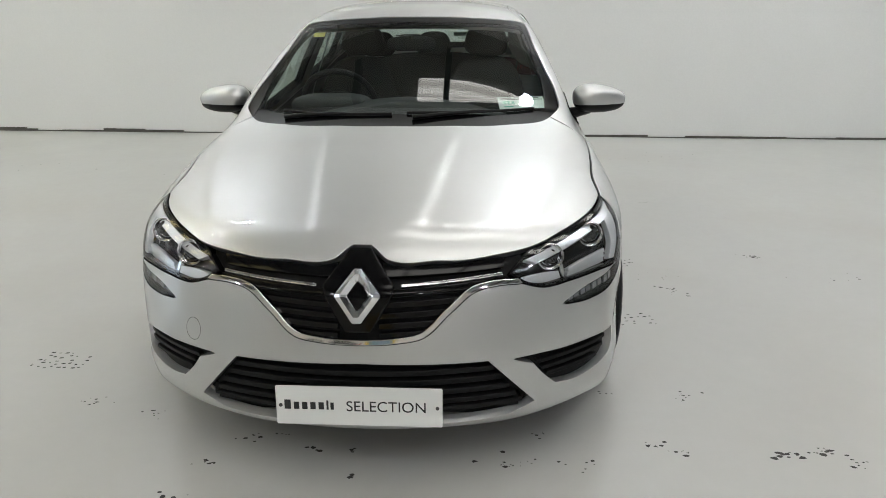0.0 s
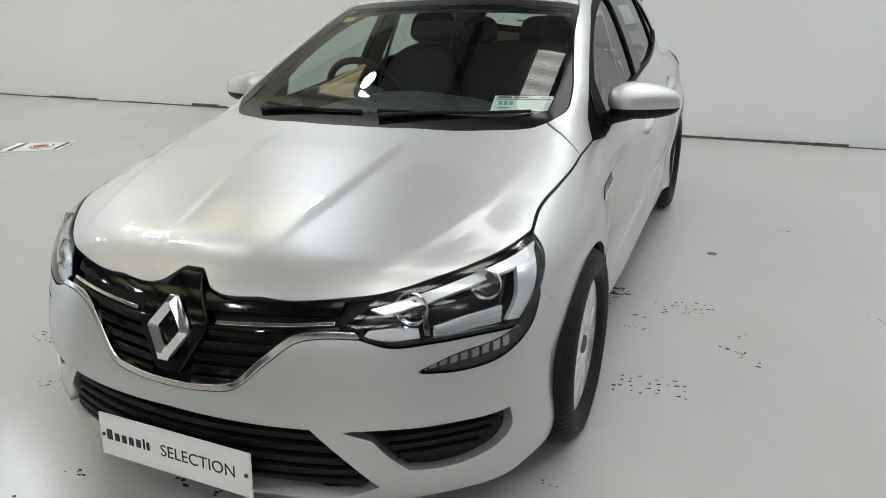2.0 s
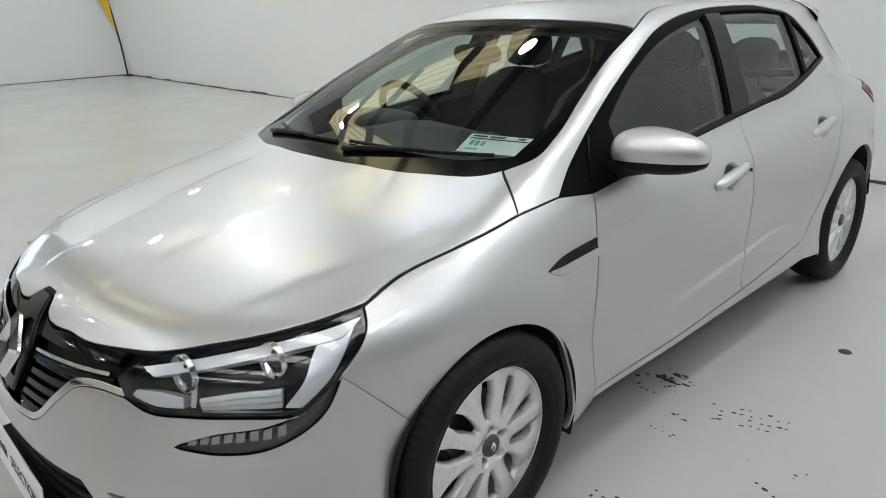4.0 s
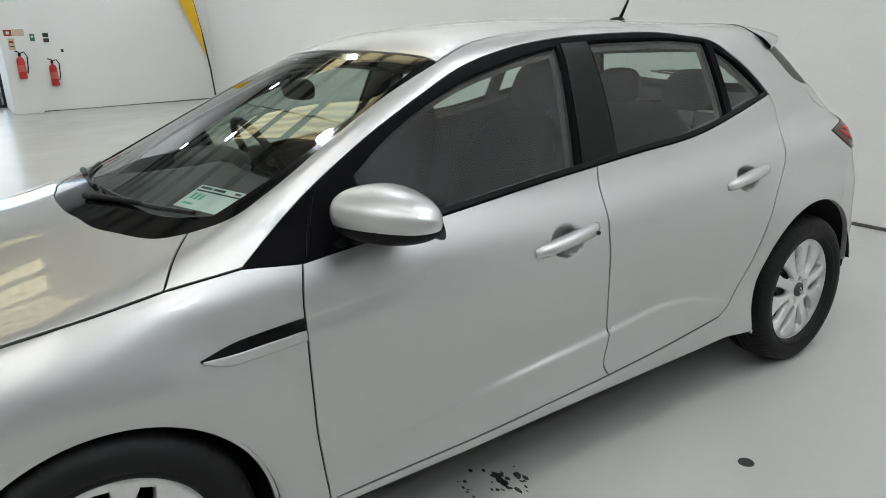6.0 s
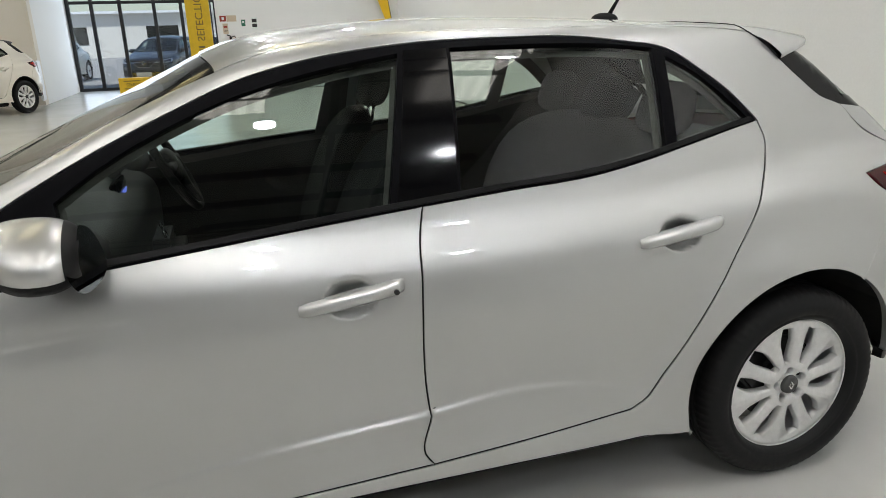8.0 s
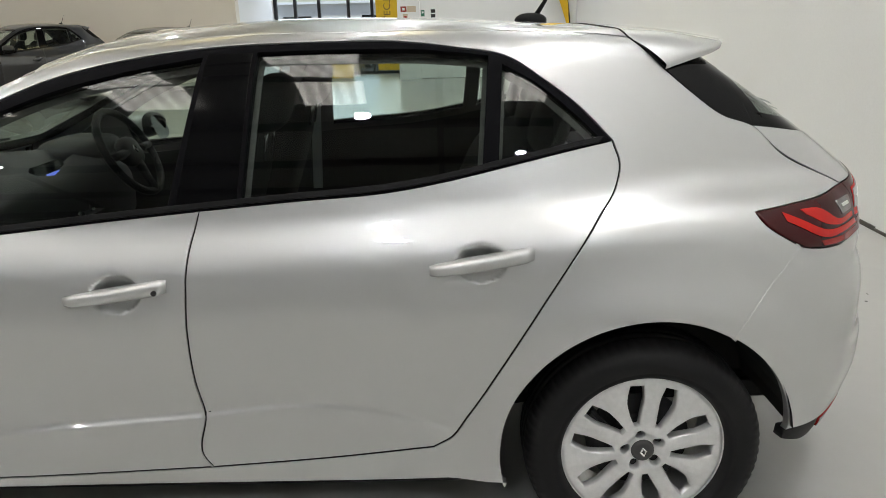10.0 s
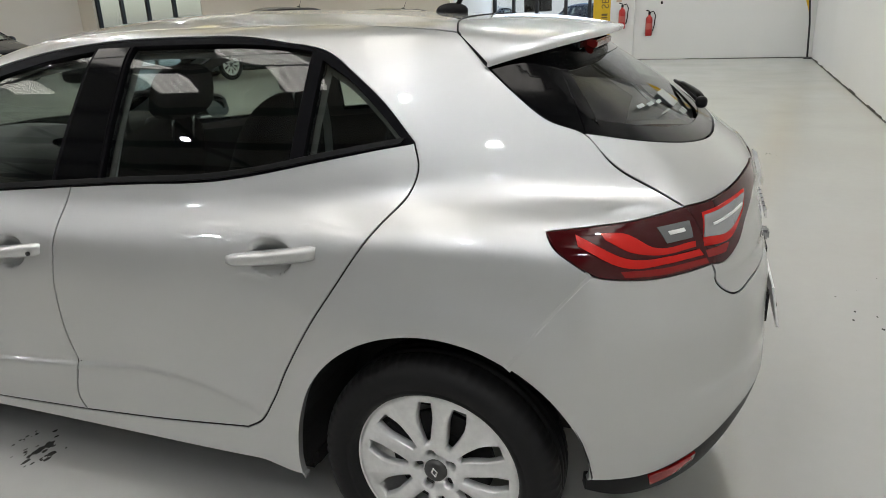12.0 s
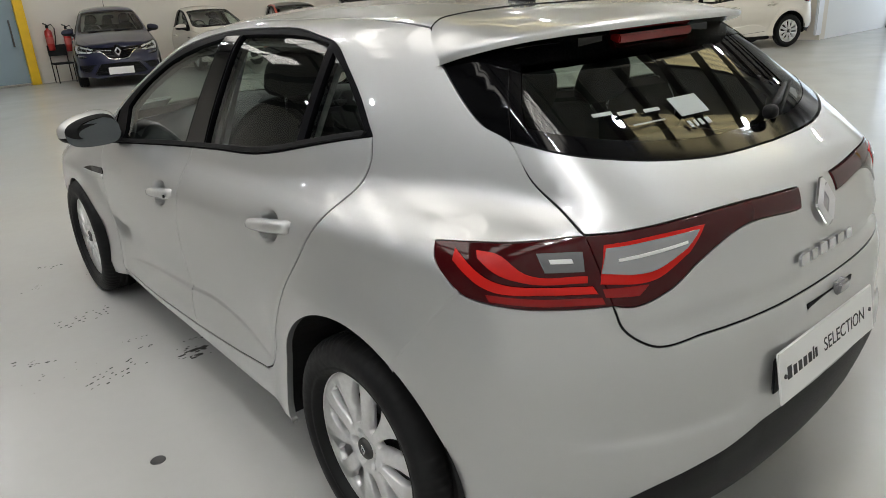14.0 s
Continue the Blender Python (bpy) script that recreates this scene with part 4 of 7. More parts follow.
# upper grille
grille = skin_part("grille", shell(loop([GRILLE_TOP, GRILLE_END, GRILLE_FOOT, flip(GRILLE_FOOT), flip(GRILLE_END), flip(GRILLE_TOP)], "nose"), "nose", lift=-0.035, gap=-0.02, fold=0), BLACK, car,
                   "gloss black slatted grille")
TOP_EDGE = cubic([0.0, 0.03, 0.085, 0.2, 0.36, 0.48], [0.743, 0.742, 0.711, 0.709, 0.713, 0.722])
FOOT_EDGE = cubic([0.0, 0.115, 0.185, 0.27, 0.345, 0.40, 0.482], [0.491, 0.496, 0.507, 0.576, 0.631, 0.640, 0.638])


def grille_line(x0, x1, height, n=7):
    return [(x, -0.8, height(x)) for x in np.linspace(x0, x1, n)]


for s in (1, -1):
    band("grille_cap", grille_line(0.07 * s, 0.465 * s, lambda x: min(float(TOP_EDGE(abs(x))) - 0.004, 0.712)), grille_line(0.07 * s, 0.45 * s, lambda x: 0.676 + 0.012 * abs(x) / 0.45),
         "nose", GLOSS_BLACK, grille, lift=-0.006, gap=0, fold=0.02)
    band("chrome_strip", grille_line(0.125 * s, 0.44 * s, lambda x: 0.657 + 0.016 * (abs(x) - 0.125) / 0.315), grille_line(0.125 * s, 0.44 * s, lambda x: 0.652 + 0.016 * (abs(x) - 0.125) / 0.315),
         "nose", CHROME, grille, "thin chrome strip", lift=0.0, gap=0, fold=0.012, soft=0.002)
    for z0, reach in ((0.634, 0.36), (0.604, 0.30), (0.574, 0.265), (0.545, 0.228), (0.518, 0.19)):
        band("slat", grille_line(0.06 * s, reach * s, lambda x: z0 + 0.012 * abs(x) / 0.3), grille_line(0.06 * s, (reach + 0.012) * s, lambda x: z0 - 0.013 + 0.012 * abs(x) / 0.3),
             "nose", GLOSS_BLACK, grille, lift=-0.010, gap=0, fold=0.03, soft=0.003)
    band("slat_strip", grille_line(0.09 * s, 0.452 * s, lambda x: 0.645 + 0.016 * (abs(x) - 0.125) / 0.315), grille_line(0.09 * s, 0.452 * s, lambda x: 0.635 + 0.014 * (abs(x) - 0.125) / 0.315),
         "nose", GLOSS_BLACK, grille, lift=-0.004, gap=0, fold=0.03, soft=0.003)
FOOT_BOTH = both(GRILLE_FOOT)
band("chrome_edge", [(x * 0.974, y, z + 0.0125) for x, y, z in FOOT_BOTH], FOOT_BOTH, "nose", CHROME, grille, "thin chrome edge round the grille's foot", lift=0.003, gap=0.001, fold=0.015, soft=0.003)

# badge on its black shield
SHIELD = [[(-0.03, -0.77, 0.738), (0.03, -0.77, 0.738)], [(0.03, -0.77, 0.738), (0.098, -0.80, 0.655)], [(0.098, -0.80, 0.655), (0.095, -0.82, 0.63)], [(0.095, -0.82, 0.63), (0.035, -0.87, 0.530)],
          [(0.035, -0.87, 0.530), (-0.035, -0.87, 0.530)], [(-0.035, -0.87, 0.530), (-0.095, -0.82, 0.63)], [(-0.095, -0.82, 0.63), (-0.098, -0.80, 0.655)], [(-0.098, -0.80, 0.655), (-0.03, -0.77, 0.738)]]
skin_part("badge_shield", shell(loop(SHIELD, "nose"), "nose", lift=0.006, gap=0, fold=0.04, soft=0.006), GLOSS_BLACK, grille)


def diamond(name, matrix, w, h, mat, parent, rise=0.012, label=""):
    """A hollow diamond with a ridge, its top and foot cut short; in the xy plane, rising along z."""
    bm = bmesh.new()
    outer = [(0.16 * w, h), (w, 0.06 * h), (w, -0.06 * h), (0.20 * w, -h), (-0.20 * w, -h), (-w, -0.06 * h), (-w, 0.06 * h), (-0.16 * w, h)]
    inner = [(0.03 * w, 0.52 * h), (0.44 * w, 0.03 * h), (0.44 * w, -0.03 * h), (0.03 * w, -0.52 * h), (-0.03 * w, -0.52 * h), (-0.44 * w, -0.03 * h), (-0.44 * w, 0.03 * h), (-0.03 * w, 0.52 * h)]
    rings = [[bm.verts.new((x, y, 0)) for x, y in outer], [bm.verts.new((x * 0.97, y * 0.97, rise * 0.35)) for x, y in outer],
             [bm.verts.new(((a[0] + b[0]) / 2, (a[1] + b[1]) / 2, rise)) for a, b in zip(outer, inner)], [bm.verts.new((x, y, rise * 0.3)) for x, y in inner], [bm.verts.new((x, y, 0)) for x, y in inner]]
    for a, b in zip(rings[:-1], rings[1:]):
        for i in range(8):
            bm.faces.new((a[i], a[(i + 1) % 8], b[(i + 1) % 8], b[i]))
    bmesh.ops.recalc_face_normals(bm, faces=bm.faces[:])
    bmesh.ops.transform(bm, matrix=matrix, verts=bm.verts[:])
    return part(name, bm, mat, parent, label)


def facing(at, normal, up=(0, 0, 1)):
    """A pose whose z axis is the normal and whose y axis points up."""
    z = Vector(normal).normalized()
    x = Vector(up).cross(z).normalized()
    return Matrix.Translation(at) @ Matrix((x, z.cross(x), z)).transposed().to_4x4()


diamond("badge", facing((0, -0.845, 0.630), (0, -0.155, 0.075)), 0.068, 0.082, CHROME, grille, 0.022, "chrome diamond badge")

# lower intake and the slots at the corners
intake = skin_part("lower_intake", shell(loop(INTAKE, "nose"), "nose", lift=-0.045, gap=-0.015, fold=0), BLACK, car, "black slatted lower intake")
for z0 in (0.392, 0.358, 0.324, 0.290, 0.258):
    reach = 0.40 + (0.40 - z0) * 0.85
    xs = np.linspace(-reach, reach, 15)
    band("slat", [(x, -0.85, z0 + 0.006 + 0.010 * (abs(x) > 0.3) * (0.3 - abs(x)) * 2) for x in xs], [(x, -0.85, z0 - 0.006 + 0.010 * (abs(x) > 0.3) * (0.3 - abs(x)) * 2) for x in xs],
         "nose", BLACK, intake, lift=-0.018, gap=0, fold=0.03, soft=0.003)
for s in (1, -1):
    seg = FOG if s == 1 else [flip(q) for q in FOG[::-1]]
    slot = skin_part("corner_slot", shell(loop(seg, "nose"), "nose", lift=-0.03, gap=-0.015, fold=0), BLACK, car, "black slotted corner grille")
    for z0, x0, x1 in ((0.388, 0.54, 0.785), (0.362, 0.56, 0.775), (0.336, 0.575, 0.75)):
        line = [(x, float(nose_line(np.array(z0)) + 0.33 * x * x + 0.25 * x ** 4), z0 + 0.02 * (x - 0.65)) for x in np.linspace(x0, x1, 6)]
        line = line if s == 1 else [(-x, y, z) for x, y, z in line]
        band("slat", shifted(line, 0.004), shifted(line, -0.005), "nose", BLACK, slot, lift=-0.012, gap=0, fold=0.02, soft=0.002)

# number plate holder with writing
def plate_thing(name, at, normal, parent, size):
    m = facing(at, normal)
    bm = bmesh.new()
    bmesh.ops.create_cube(bm, size=1, matrix=m @ Matrix.Diagonal((*size, 0.006, 1)))
    bmesh.ops.bevel(bm, geom=[e for e in bm.edges], offset=0.0025, segments=2, affect="EDGES")
    plate = part(name, bm, PLATE, parent, "white show plate with black writing")
    for k, (bx, bw) in enumerate(((-0.215, 0.019), (-0.188, 0.016), (-0.163, 0.016), (-0.138, 0.016), (-0.113, 0.016), (-0.094, 0.006), (-0.080, 0.010))):
        bm = bmesh.new()
        bars(bm, [bw], 0.030 if k in (0, 5) else 0.023, m @ Matrix.Translation((bx, 0.003 if k in (0, 5) else 0.0, 0.0035)), 0.5, 0.001)
        part("word_bar", bm, INK, plate)
    lettering("letters", "SELECTION", 0.0475, INK, m @ Matrix.Translation((0.083, -0.001, 0.0032)), plate, "black capital letters", 0.0005)
    for sx in (-0.236, 0.236):
        bm = bmesh.new()
        bmesh.ops.create_cone(bm, cap_ends=True, segments=14, radius1=0.006, radius2=0.005, depth=0.004, matrix=m @ Matrix.Translation((sx, 0, 0.004)))
        part("screw", bm, STEEL, plate)
    return plate


plate_thing("front_plate", (-0.002, -0.907, 0.298), (0, -1, 0.10), car, (0.502, 0.126))
box("plate_bracket", (-0.20, -0.903, 0.25), (0.20, -0.86, 0.32), BLACK, car)

# headlights
for s in (1, -1):
    def side(seg):
        return seg if s == 1 else flip(seg)
    outline = [LIGHT_TOP, LIGHT_REAR, LIGHT_END, LIGHT_FOOT]
    outline = outline if s == 1 else [flip(q) for q in outline[::-1]]
    lamp = skin_part("headlight", shell(loop(outline, "nose"), "nose", lift=-0.055, gap=-0.02, fold=0), BOWL, car, "clear headlight with chrome reflectors")
    skin_part("cover", shell(loop(outline, "nose"), "nose", lift=-0.001, gap=0.003, fold=0.0), CLEAR, lamp).visible_shadow = False
    skin_part("rim", shell(loop(outline, "nose"), "nose", [inset(loop(outline, "nose"), 0.009)], lift=-0.002, gap=0.001, fold=0.05), GLOSS_BLACK, lamp)
    top = LIGHT_TOP[1:]
    band("chrome_brow", side(shifted(top, -0.010, -0.004)), side([(0.52, -0.68, 0.684), (0.61, -0.61, 0.708), (0.72, -0.46, 0.742), (0.765, -0.36, 0.755)]), "nose", SATIN, lamp, lift=-0.006, gap=0.001, fold=0.02)
    band("rear_reflector", side([(0.770, -0.33, 0.778), (0.795, -0.37, 0.745), (0.813, -0.43, 0.690), (0.80, -0.50, 0.635)]), side([(0.745, -0.40, 0.765), (0.765, -0.44, 0.735), (0.785, -0.48, 0.690), (0.777, -0.53, 0.640)]), "nose", SATIN, lamp, lift=-0.008, gap=0.001, fold=0.02)
    band("lower_reflector", side([(0.50, -0.735, 0.653), (0.545, -0.70, 0.656), (0.60, -0.67, 0.652)]), side([(0.49, -0.742, 0.640), (0.545, -0.72, 0.628), (0.61, -0.68, 0.630)]), "nose", SATIN, lamp, lift=-0.012, gap=0.001, fold=0.03)
    for k in range(3):
        band("ribbed_reflector", side([(0.635, -0.65, 0.652 - 0.010 * k), (0.70, -0.60, 0.667 - 0.012 * k), (0.765, -0.53, 0.676 - 0.014 * k)]),
             side([(0.635, -0.65, 0.645 - 0.010 * k), (0.70, -0.60, 0.658 - 0.012 * k), (0.765, -0.53, 0.666 - 0.014 * k)]), "nose", SATIN, lamp, lift=-0.012 - 0.006 * k, gap=0.0, fold=0.02)
    band("divider", side([(0.612, -0.665, 0.690), (0.622, -0.66, 0.69)]), side([(0.617, -0.665, 0.632), (0.627, -0.66, 0.632)]), "nose", CHROME, lamp, lift=-0.02, gap=0, fold=0.02)
    for (x, y, z), r in (((0.572, -0.648, 0.686), 0.036), ((0.712, -0.515, 0.716), 0.034)):
        m = facing((x * s, y, z), (0.12 * s, -1, 0.05)) @ Matrix.Rotation(radians(-90), 4, "Y")
        bm = bmesh.new()
        lathe(bm, [(r * 0.55, -0.035), (r * 0.9, -0.012), (r * 1.12, 0.004), (r * 1.18, 0.004), (r * 1.18, -0.01)], 32)
        bmesh.ops.transform(bm, matrix=m, verts=bm.verts[:])
        part("bezel", bm, CHROME, lamp, "", True)
        bm = bmesh.new()
        lathe(bm, [(0.0005, 0.006), (r * 0.35, 0.004), (r * 0.62, -0.002), (r * 0.82, -0.014)], 32)
        bmesh.ops.transform(bm, matrix=m, verts=bm.verts[:])
        part("lens", bm, material("projector_lens", (0.02, 0.02, 0.025), 0.03, 0.0, 1.0), lamp, "", True)
    # running lamp below
    strip = [DRL_FOOT, DRL_TOP, LIGHT_END[::-1]]
    strip = strip if s == 1 else [flip(q) for q in strip[::-1]]
    drl = skin_part("running_lamp", shell(loop(strip, "nose"), "nose", lift=-0.018, gap=-0.008, fold=0, grid=0.02), BOWL, car, "slim clear running lamp with chrome cells")
    skin_part("cover", shell(loop(strip, "nose"), "nose", lift=-0.001, gap=0.002, fold=0.012, grid=0.02), CLEAR, drl).visible_shadow = False
    for k in range(8):
        x = 0.635 + 0.0215 * k
        y = float(nose_line(np.array(0.57)) + 0.33 * x * x + 0.25 * x ** 4)
        band("reflector_cell", side([(x, y, 0.568 + 0.0046 * k), (x + 0.0213, y, 0.573 + 0.0046 * k)]), side([(x - 0.003, y, 0.557 + 0.0030 * k), (x + 0.0185, y, 0.5595 + 0.0030 * k)]), "nose", WHITE_LENS, drl,
             lift=-0.006 - 0.003 * (k % 2), gap=0.0005, fold=0.008, grid=0.02)


# ---- the car's tail ----
GLASS_FOOT = [(0.60, 2.983, 1.140), (0.56, 3.09, 1.122), (0.418, 3.21, 1.094), (0.271, 3.255, 1.080), (0.0, 3.275, 1.074)]
GLASS_SIDE = [(0.60, 2.983, 1.140), (0.525, 2.90, 1.235), (0.455, 2.845, 1.318)]
GLASS_TOP = [(0.455, 2.845, 1.318), (0.25, 2.90, 1.322), (0.0, 2.915, 1.324)]

gate_side = [GLASS_FOOT[::-1], REAR_PILLAR[3:], LAMP_IN_TOP, [(0.085, 3.382, 0.990), (0.095, 3.395, 0.946)], LAMP_IN_FOOT, TAIL_GAP]
tailgate = skin_part("tailgate", shell(loop(gate_side + [flip(s) for s in gate_side[::-1]], "tail"), "tail", grid=0.026), PAINT, car)
rear_window_loop = loop([GLASS_FOOT, flip(GLASS_FOOT), [(-x, y, z) for x, y, z in GLASS_SIDE], [(-x, y, z) for x, y, z in GLASS_TOP], GLASS_TOP[::-1], GLASS_SIDE[::-1]], "tail")
inner = inset(rear_window_loop, 0.035)
skin_part("rear_window_border", shell(rear_window_loop, "tail", [inner], lift=-0.003, gap=0.0015, fold=0.02), GLOSS_BLACK, tailgate)
skin_part("rear_window", shell(inner, "tail", lift=-0.0045, gap=-0.006, fold=0), GLASS, tailgate).visible_shadow = False
for s in (1, -1):
    seg = [REAR_PILLAR[:4], GLASS_SIDE, [GLASS_SIDE[-1], (0.50, 2.80, 1.330), REAR_PILLAR[0]]]
    seg = seg if s == 1 else [flip(q) for q in seg[::-1]]
    skin_part("fin_backing", shell(loop(seg, "tail"), "tail", lift=-0.014, gap=-0.02, fold=0), GLOSS_BLACK, tailgate)
    skin_part("side_fin", shell(loop(seg, "tail"), "tail", lift=-0.001, gap=0.002), GLOSS_BLACK, tailgate)

# roof spoiler
def spoiler():
    us = np.linspace(-1, 1, 57)
    us = np.sign(us) * (1 - (1 - np.abs(us)) ** 1.3)
    side_way, au = np.sign(us), np.abs(us)
    x0, y0 = 0.535 * us, 2.602 + 0.048 * au ** 4
    way = np.stack([x0, x0 * 0, 1.38 + 0.03 * (1 - us ** 2) - AXIS_Z], 1)
    start, _ = skin(np.stack([x0 * 0, y0, y0 * 0 + AXIS_Z], 1), way / np.linalg.norm(way, axis=1)[:, None])
    knots = [0.0, 0.4, 0.72, 0.86, 0.94, 0.98, 1.0]
    end = np.stack([side_way * cubic(knots, [0.0, 0.23, 0.415, 0.495, 0.548, 0.573, 0.586])(au), cubic(knots, [2.985, 2.972, 2.938, 2.905, 2.85, 2.785, 2.738])(au),
                    cubic(knots, [1.362, 1.359, 1.354, 1.347, 1.334, 1.318, 1.304])(au)], 1)
    rows = []
    for v in np.linspace(0, 1, 10):
        rise = (0.011 * math.sin(math.pi * v) * (1 - 0.6 * au ** 2))[:, None] * np.array([0, 0, 1.0]) + (0.010 * math.sin(math.pi * v) * au ** 8 * side_way)[:, None] * np.array([1.0, 0, 0])
        rows.append(start + (end - start) * v + rise)
    rows.append(rows[-1] + np.stack([0 * us, 0 * us + 0.004, 0 * us - 0.005], 1))
    rows.append(rows[-1] + np.stack([0 * us, 0 * us - 0.003, 0 * us - 0.011], 1))

    def sheet(rows):
        bm = bmesh.new()
        grid = [[bm.verts.new(tuple(p)) for p in r] for r in rows]
        for a, b in zip(grid[:-1], grid[1:]):
            for i in range(len(us) - 1):
                bm.faces.new((a[i], a[i + 1], b[i + 1], b[i]))
        bmesh.ops.recalc_face_normals(bm, faces=bm.faces[:])
        return bm
    top = part("spoiler", sheet(rows), PAINT, tailgate, "silver roof spoiler", True)
    inner_edge = rows[-1] * (0.985, 1, 1) - np.stack([0 * us, 0.10 - 0.06 * au ** 4, 0.028 - 0.016 * au ** 4], 1)
    part("underside", sheet([rows[-1], inner_edge, inner_edge - (0, 0.03, 0.03)]), GLOSS_BLACK, top, "black underside", True)
    return top


roof_spoiler = spoiler()
for s in (1, -1):
    p, n = unflatten(curve_through(flatten(SPOILER_SIDE, "long") * CHART_SCALE["long"], 0.01) / CHART_SCALE["long"], "long")
    bm = bmesh.new()
    tube(bm, [(s * q[0], q[1], q[2]) for q in p + n * 0.0005], 0.0024, 6)
    part("spoiler_seam", bm, DARK, tailgate)
p, n = unflatten(curve_through(flatten(ROOF_END, "long") * CHART_SCALE["long"], 0.02) / CHART_SCALE["long"], "long")
bm = bmesh.new()
tube(bm, [tuple(q) for q in p + n * 0.0005], 0.0024, 6)
part("spoiler_seam", bm, DARK, tailgate)
m = facing((0.0, 2.925, 1.318), (0, 0.8, -0.1))
bm = bmesh.new()
bmesh.ops.create_cube(bm, size=1, matrix=m @ Matrix.Translation((0.0, 0.0, 0.002)) @ Matrix.Diagonal((0.33, 0.022, 0.034, 1)))
bmesh.ops.bevel(bm, geom=bm.edges[:], offset=0.004, segments=2, affect="EDGES")
part("brake_light", bm, RED_LENS, roof_spoiler, "slim red high brake light")
box("brake_light_housing", (-0.30, 2.86, 1.298), (0.30, 2.915, 1.338), GLOSS_BLACK, roof_spoiler, bevel=0.008)

# tail lamps, in two parts on each side
for s in (1, -1):
    def side(seg):
        return seg if s == 1 else flip(seg)
    o = [LAMP_TOP, LAMP_TIP, LAMP_FOOT, LAMP_SPLIT]
    o = o if s == 1 else [flip(q) for q in o[::-1]]
    lamp = skin_part("tail_lamp", shell(loop(o, "tail"), "tail", lift=0.004, gap=0.003, fold=0.03, grid=0.02, soft=0.004), DEEP_RED, car, "dark red tail lamp with bright red bands")
    kw = dict(lift=0.0055, gap=0.0, fold=0.004, grid=0.015, soft=0.001)
    band("red_band", side([(0.788, 3.00, 0.945), (0.775, 3.10, 0.9), (0.72, 3.19, 0.893), (0.655, 3.25, 0.893)]), side([(0.795, 3.00, 0.925), (0.787, 3.09, 0.884), (0.726, 3.19, 0.878), (0.650, 3.26, 0.878)]), "tail", RED_GLOW, lamp, **kw)
    band("red_hook", side([(0.768, 3.045, 0.948), (0.755, 3.09, 0.948), (0.735, 3.145, 0.917), (0.655, 3.235, 0.912)]), side([(0.775, 3.055, 0.938), (0.768, 3.10, 0.915), (0.745, 3.15, 0.902), (0.66, 3.24, 0.900)]), "tail", RED_GLOW, lamp, **kw)
    band("foot_band", side([(0.79, 3.09, 0.874), (0.72, 3.2, 0.869), (0.645, 3.265, 0.870)]), side([(0.79, 3.10, 0.862), (0.72, 3.2, 0.856), (0.642, 3.27, 0.858)]), "tail", RED_LENS, lamp, **kw)
    band("clear_block", side([(0.716, 3.16, 0.954), (0.655, 3.223, 0.957)]), side([(0.716, 3.182, 0.921), (0.662, 3.235, 0.922)]), "tail", LENS_GREY, lamp, **kw)
    band("clear_core", side([(0.70, 3.175, 0.944), (0.672, 3.21, 0.945)]), side([(0.70, 3.18, 0.937), (0.672, 3.215, 0.938)]), "tail", PLATE, lamp, lift=0.0075, gap=0, fold=0.002, grid=0.015, soft=0.0005)
    o = [LAMP_IN_TOP, [(0.085, 3.382, 0.990), (0.095, 3.395, 0.946)], LAMP_IN_FOOT, LAMP_SPLIT]
    o = o if s == 1 else [flip(q) for q in o[::-1]]
    lamp = skin_part("gate_lamp", shell(loop(o, "tail"), "tail", lift=0.003, gap=0.003, fold=0.03, grid=0.02, soft=0.004), DEEP_RED, tailgate, "dark red inner tail lamp")
    band("red_edge", side([(0.622, 3.25, 0.968), (0.53, 3.30, 0.976), (0.42, 3.34, 0.979)]), side([(0.640, 3.255, 0.896), (0.545, 3.318, 0.895), (0.47, 3.345, 0.935)]), "tail", RED_GLOW, lamp, lift=0.0042, gap=0, fold=0.003, grid=0.015, soft=0.001)
    band("clear_wing", side([(0.618, 3.25, 0.962), (0.53, 3.30, 0.969), (0.437, 3.34, 0.973)]), side([(0.636, 3.255, 0.917), (0.55, 3.318, 0.912), (0.478, 3.345, 0.944)]), "tail", WHITE_LENS, lamp, lift=0.0060, gap=0, fold=0.003, grid=0.015, soft=0.001)
    band("wing_core", side([(0.60, 3.26, 0.943), (0.53, 3.31, 0.951), (0.47, 3.33, 0.957)]), side([(0.60, 3.26, 0.938), (0.53, 3.31, 0.946), (0.47, 3.33, 0.953)]), "tail", PLATE, lamp, lift=0.0078, gap=0, fold=0.002, grid=0.015, soft=0.0005)
    band("foot_glow", side([(0.64, 3.262, 0.886), (0.565, 3.316, 0.886)]), side([(0.638, 3.268, 0.870), (0.585, 3.31, 0.868)]), "tail", RED_LENS, lamp, lift=0.0045, gap=0, fold=0.003, grid=0.015, soft=0.001)

# badge and plain bars in the place of the model's name
diamond("badge", facing((-0.008, 3.405, 0.940), (0, 1.0, 0.30)), 0.045, 0.058, CHROME, tailgate, 0.012, "chrome diamond badge")
for k in range(6):
    bm = bmesh.new()
    bars(bm, [(0.040, 0.030, 0.036, 0.036, 0.036, 0.030)[k]], 0.024, facing((0.130 - 0.0475 * k, 3.432, 0.842), (0, 1, 0.15)), 0.55, 0.006)
    part("name_bar", bm, CHROME, tailgate, "small chrome bar")

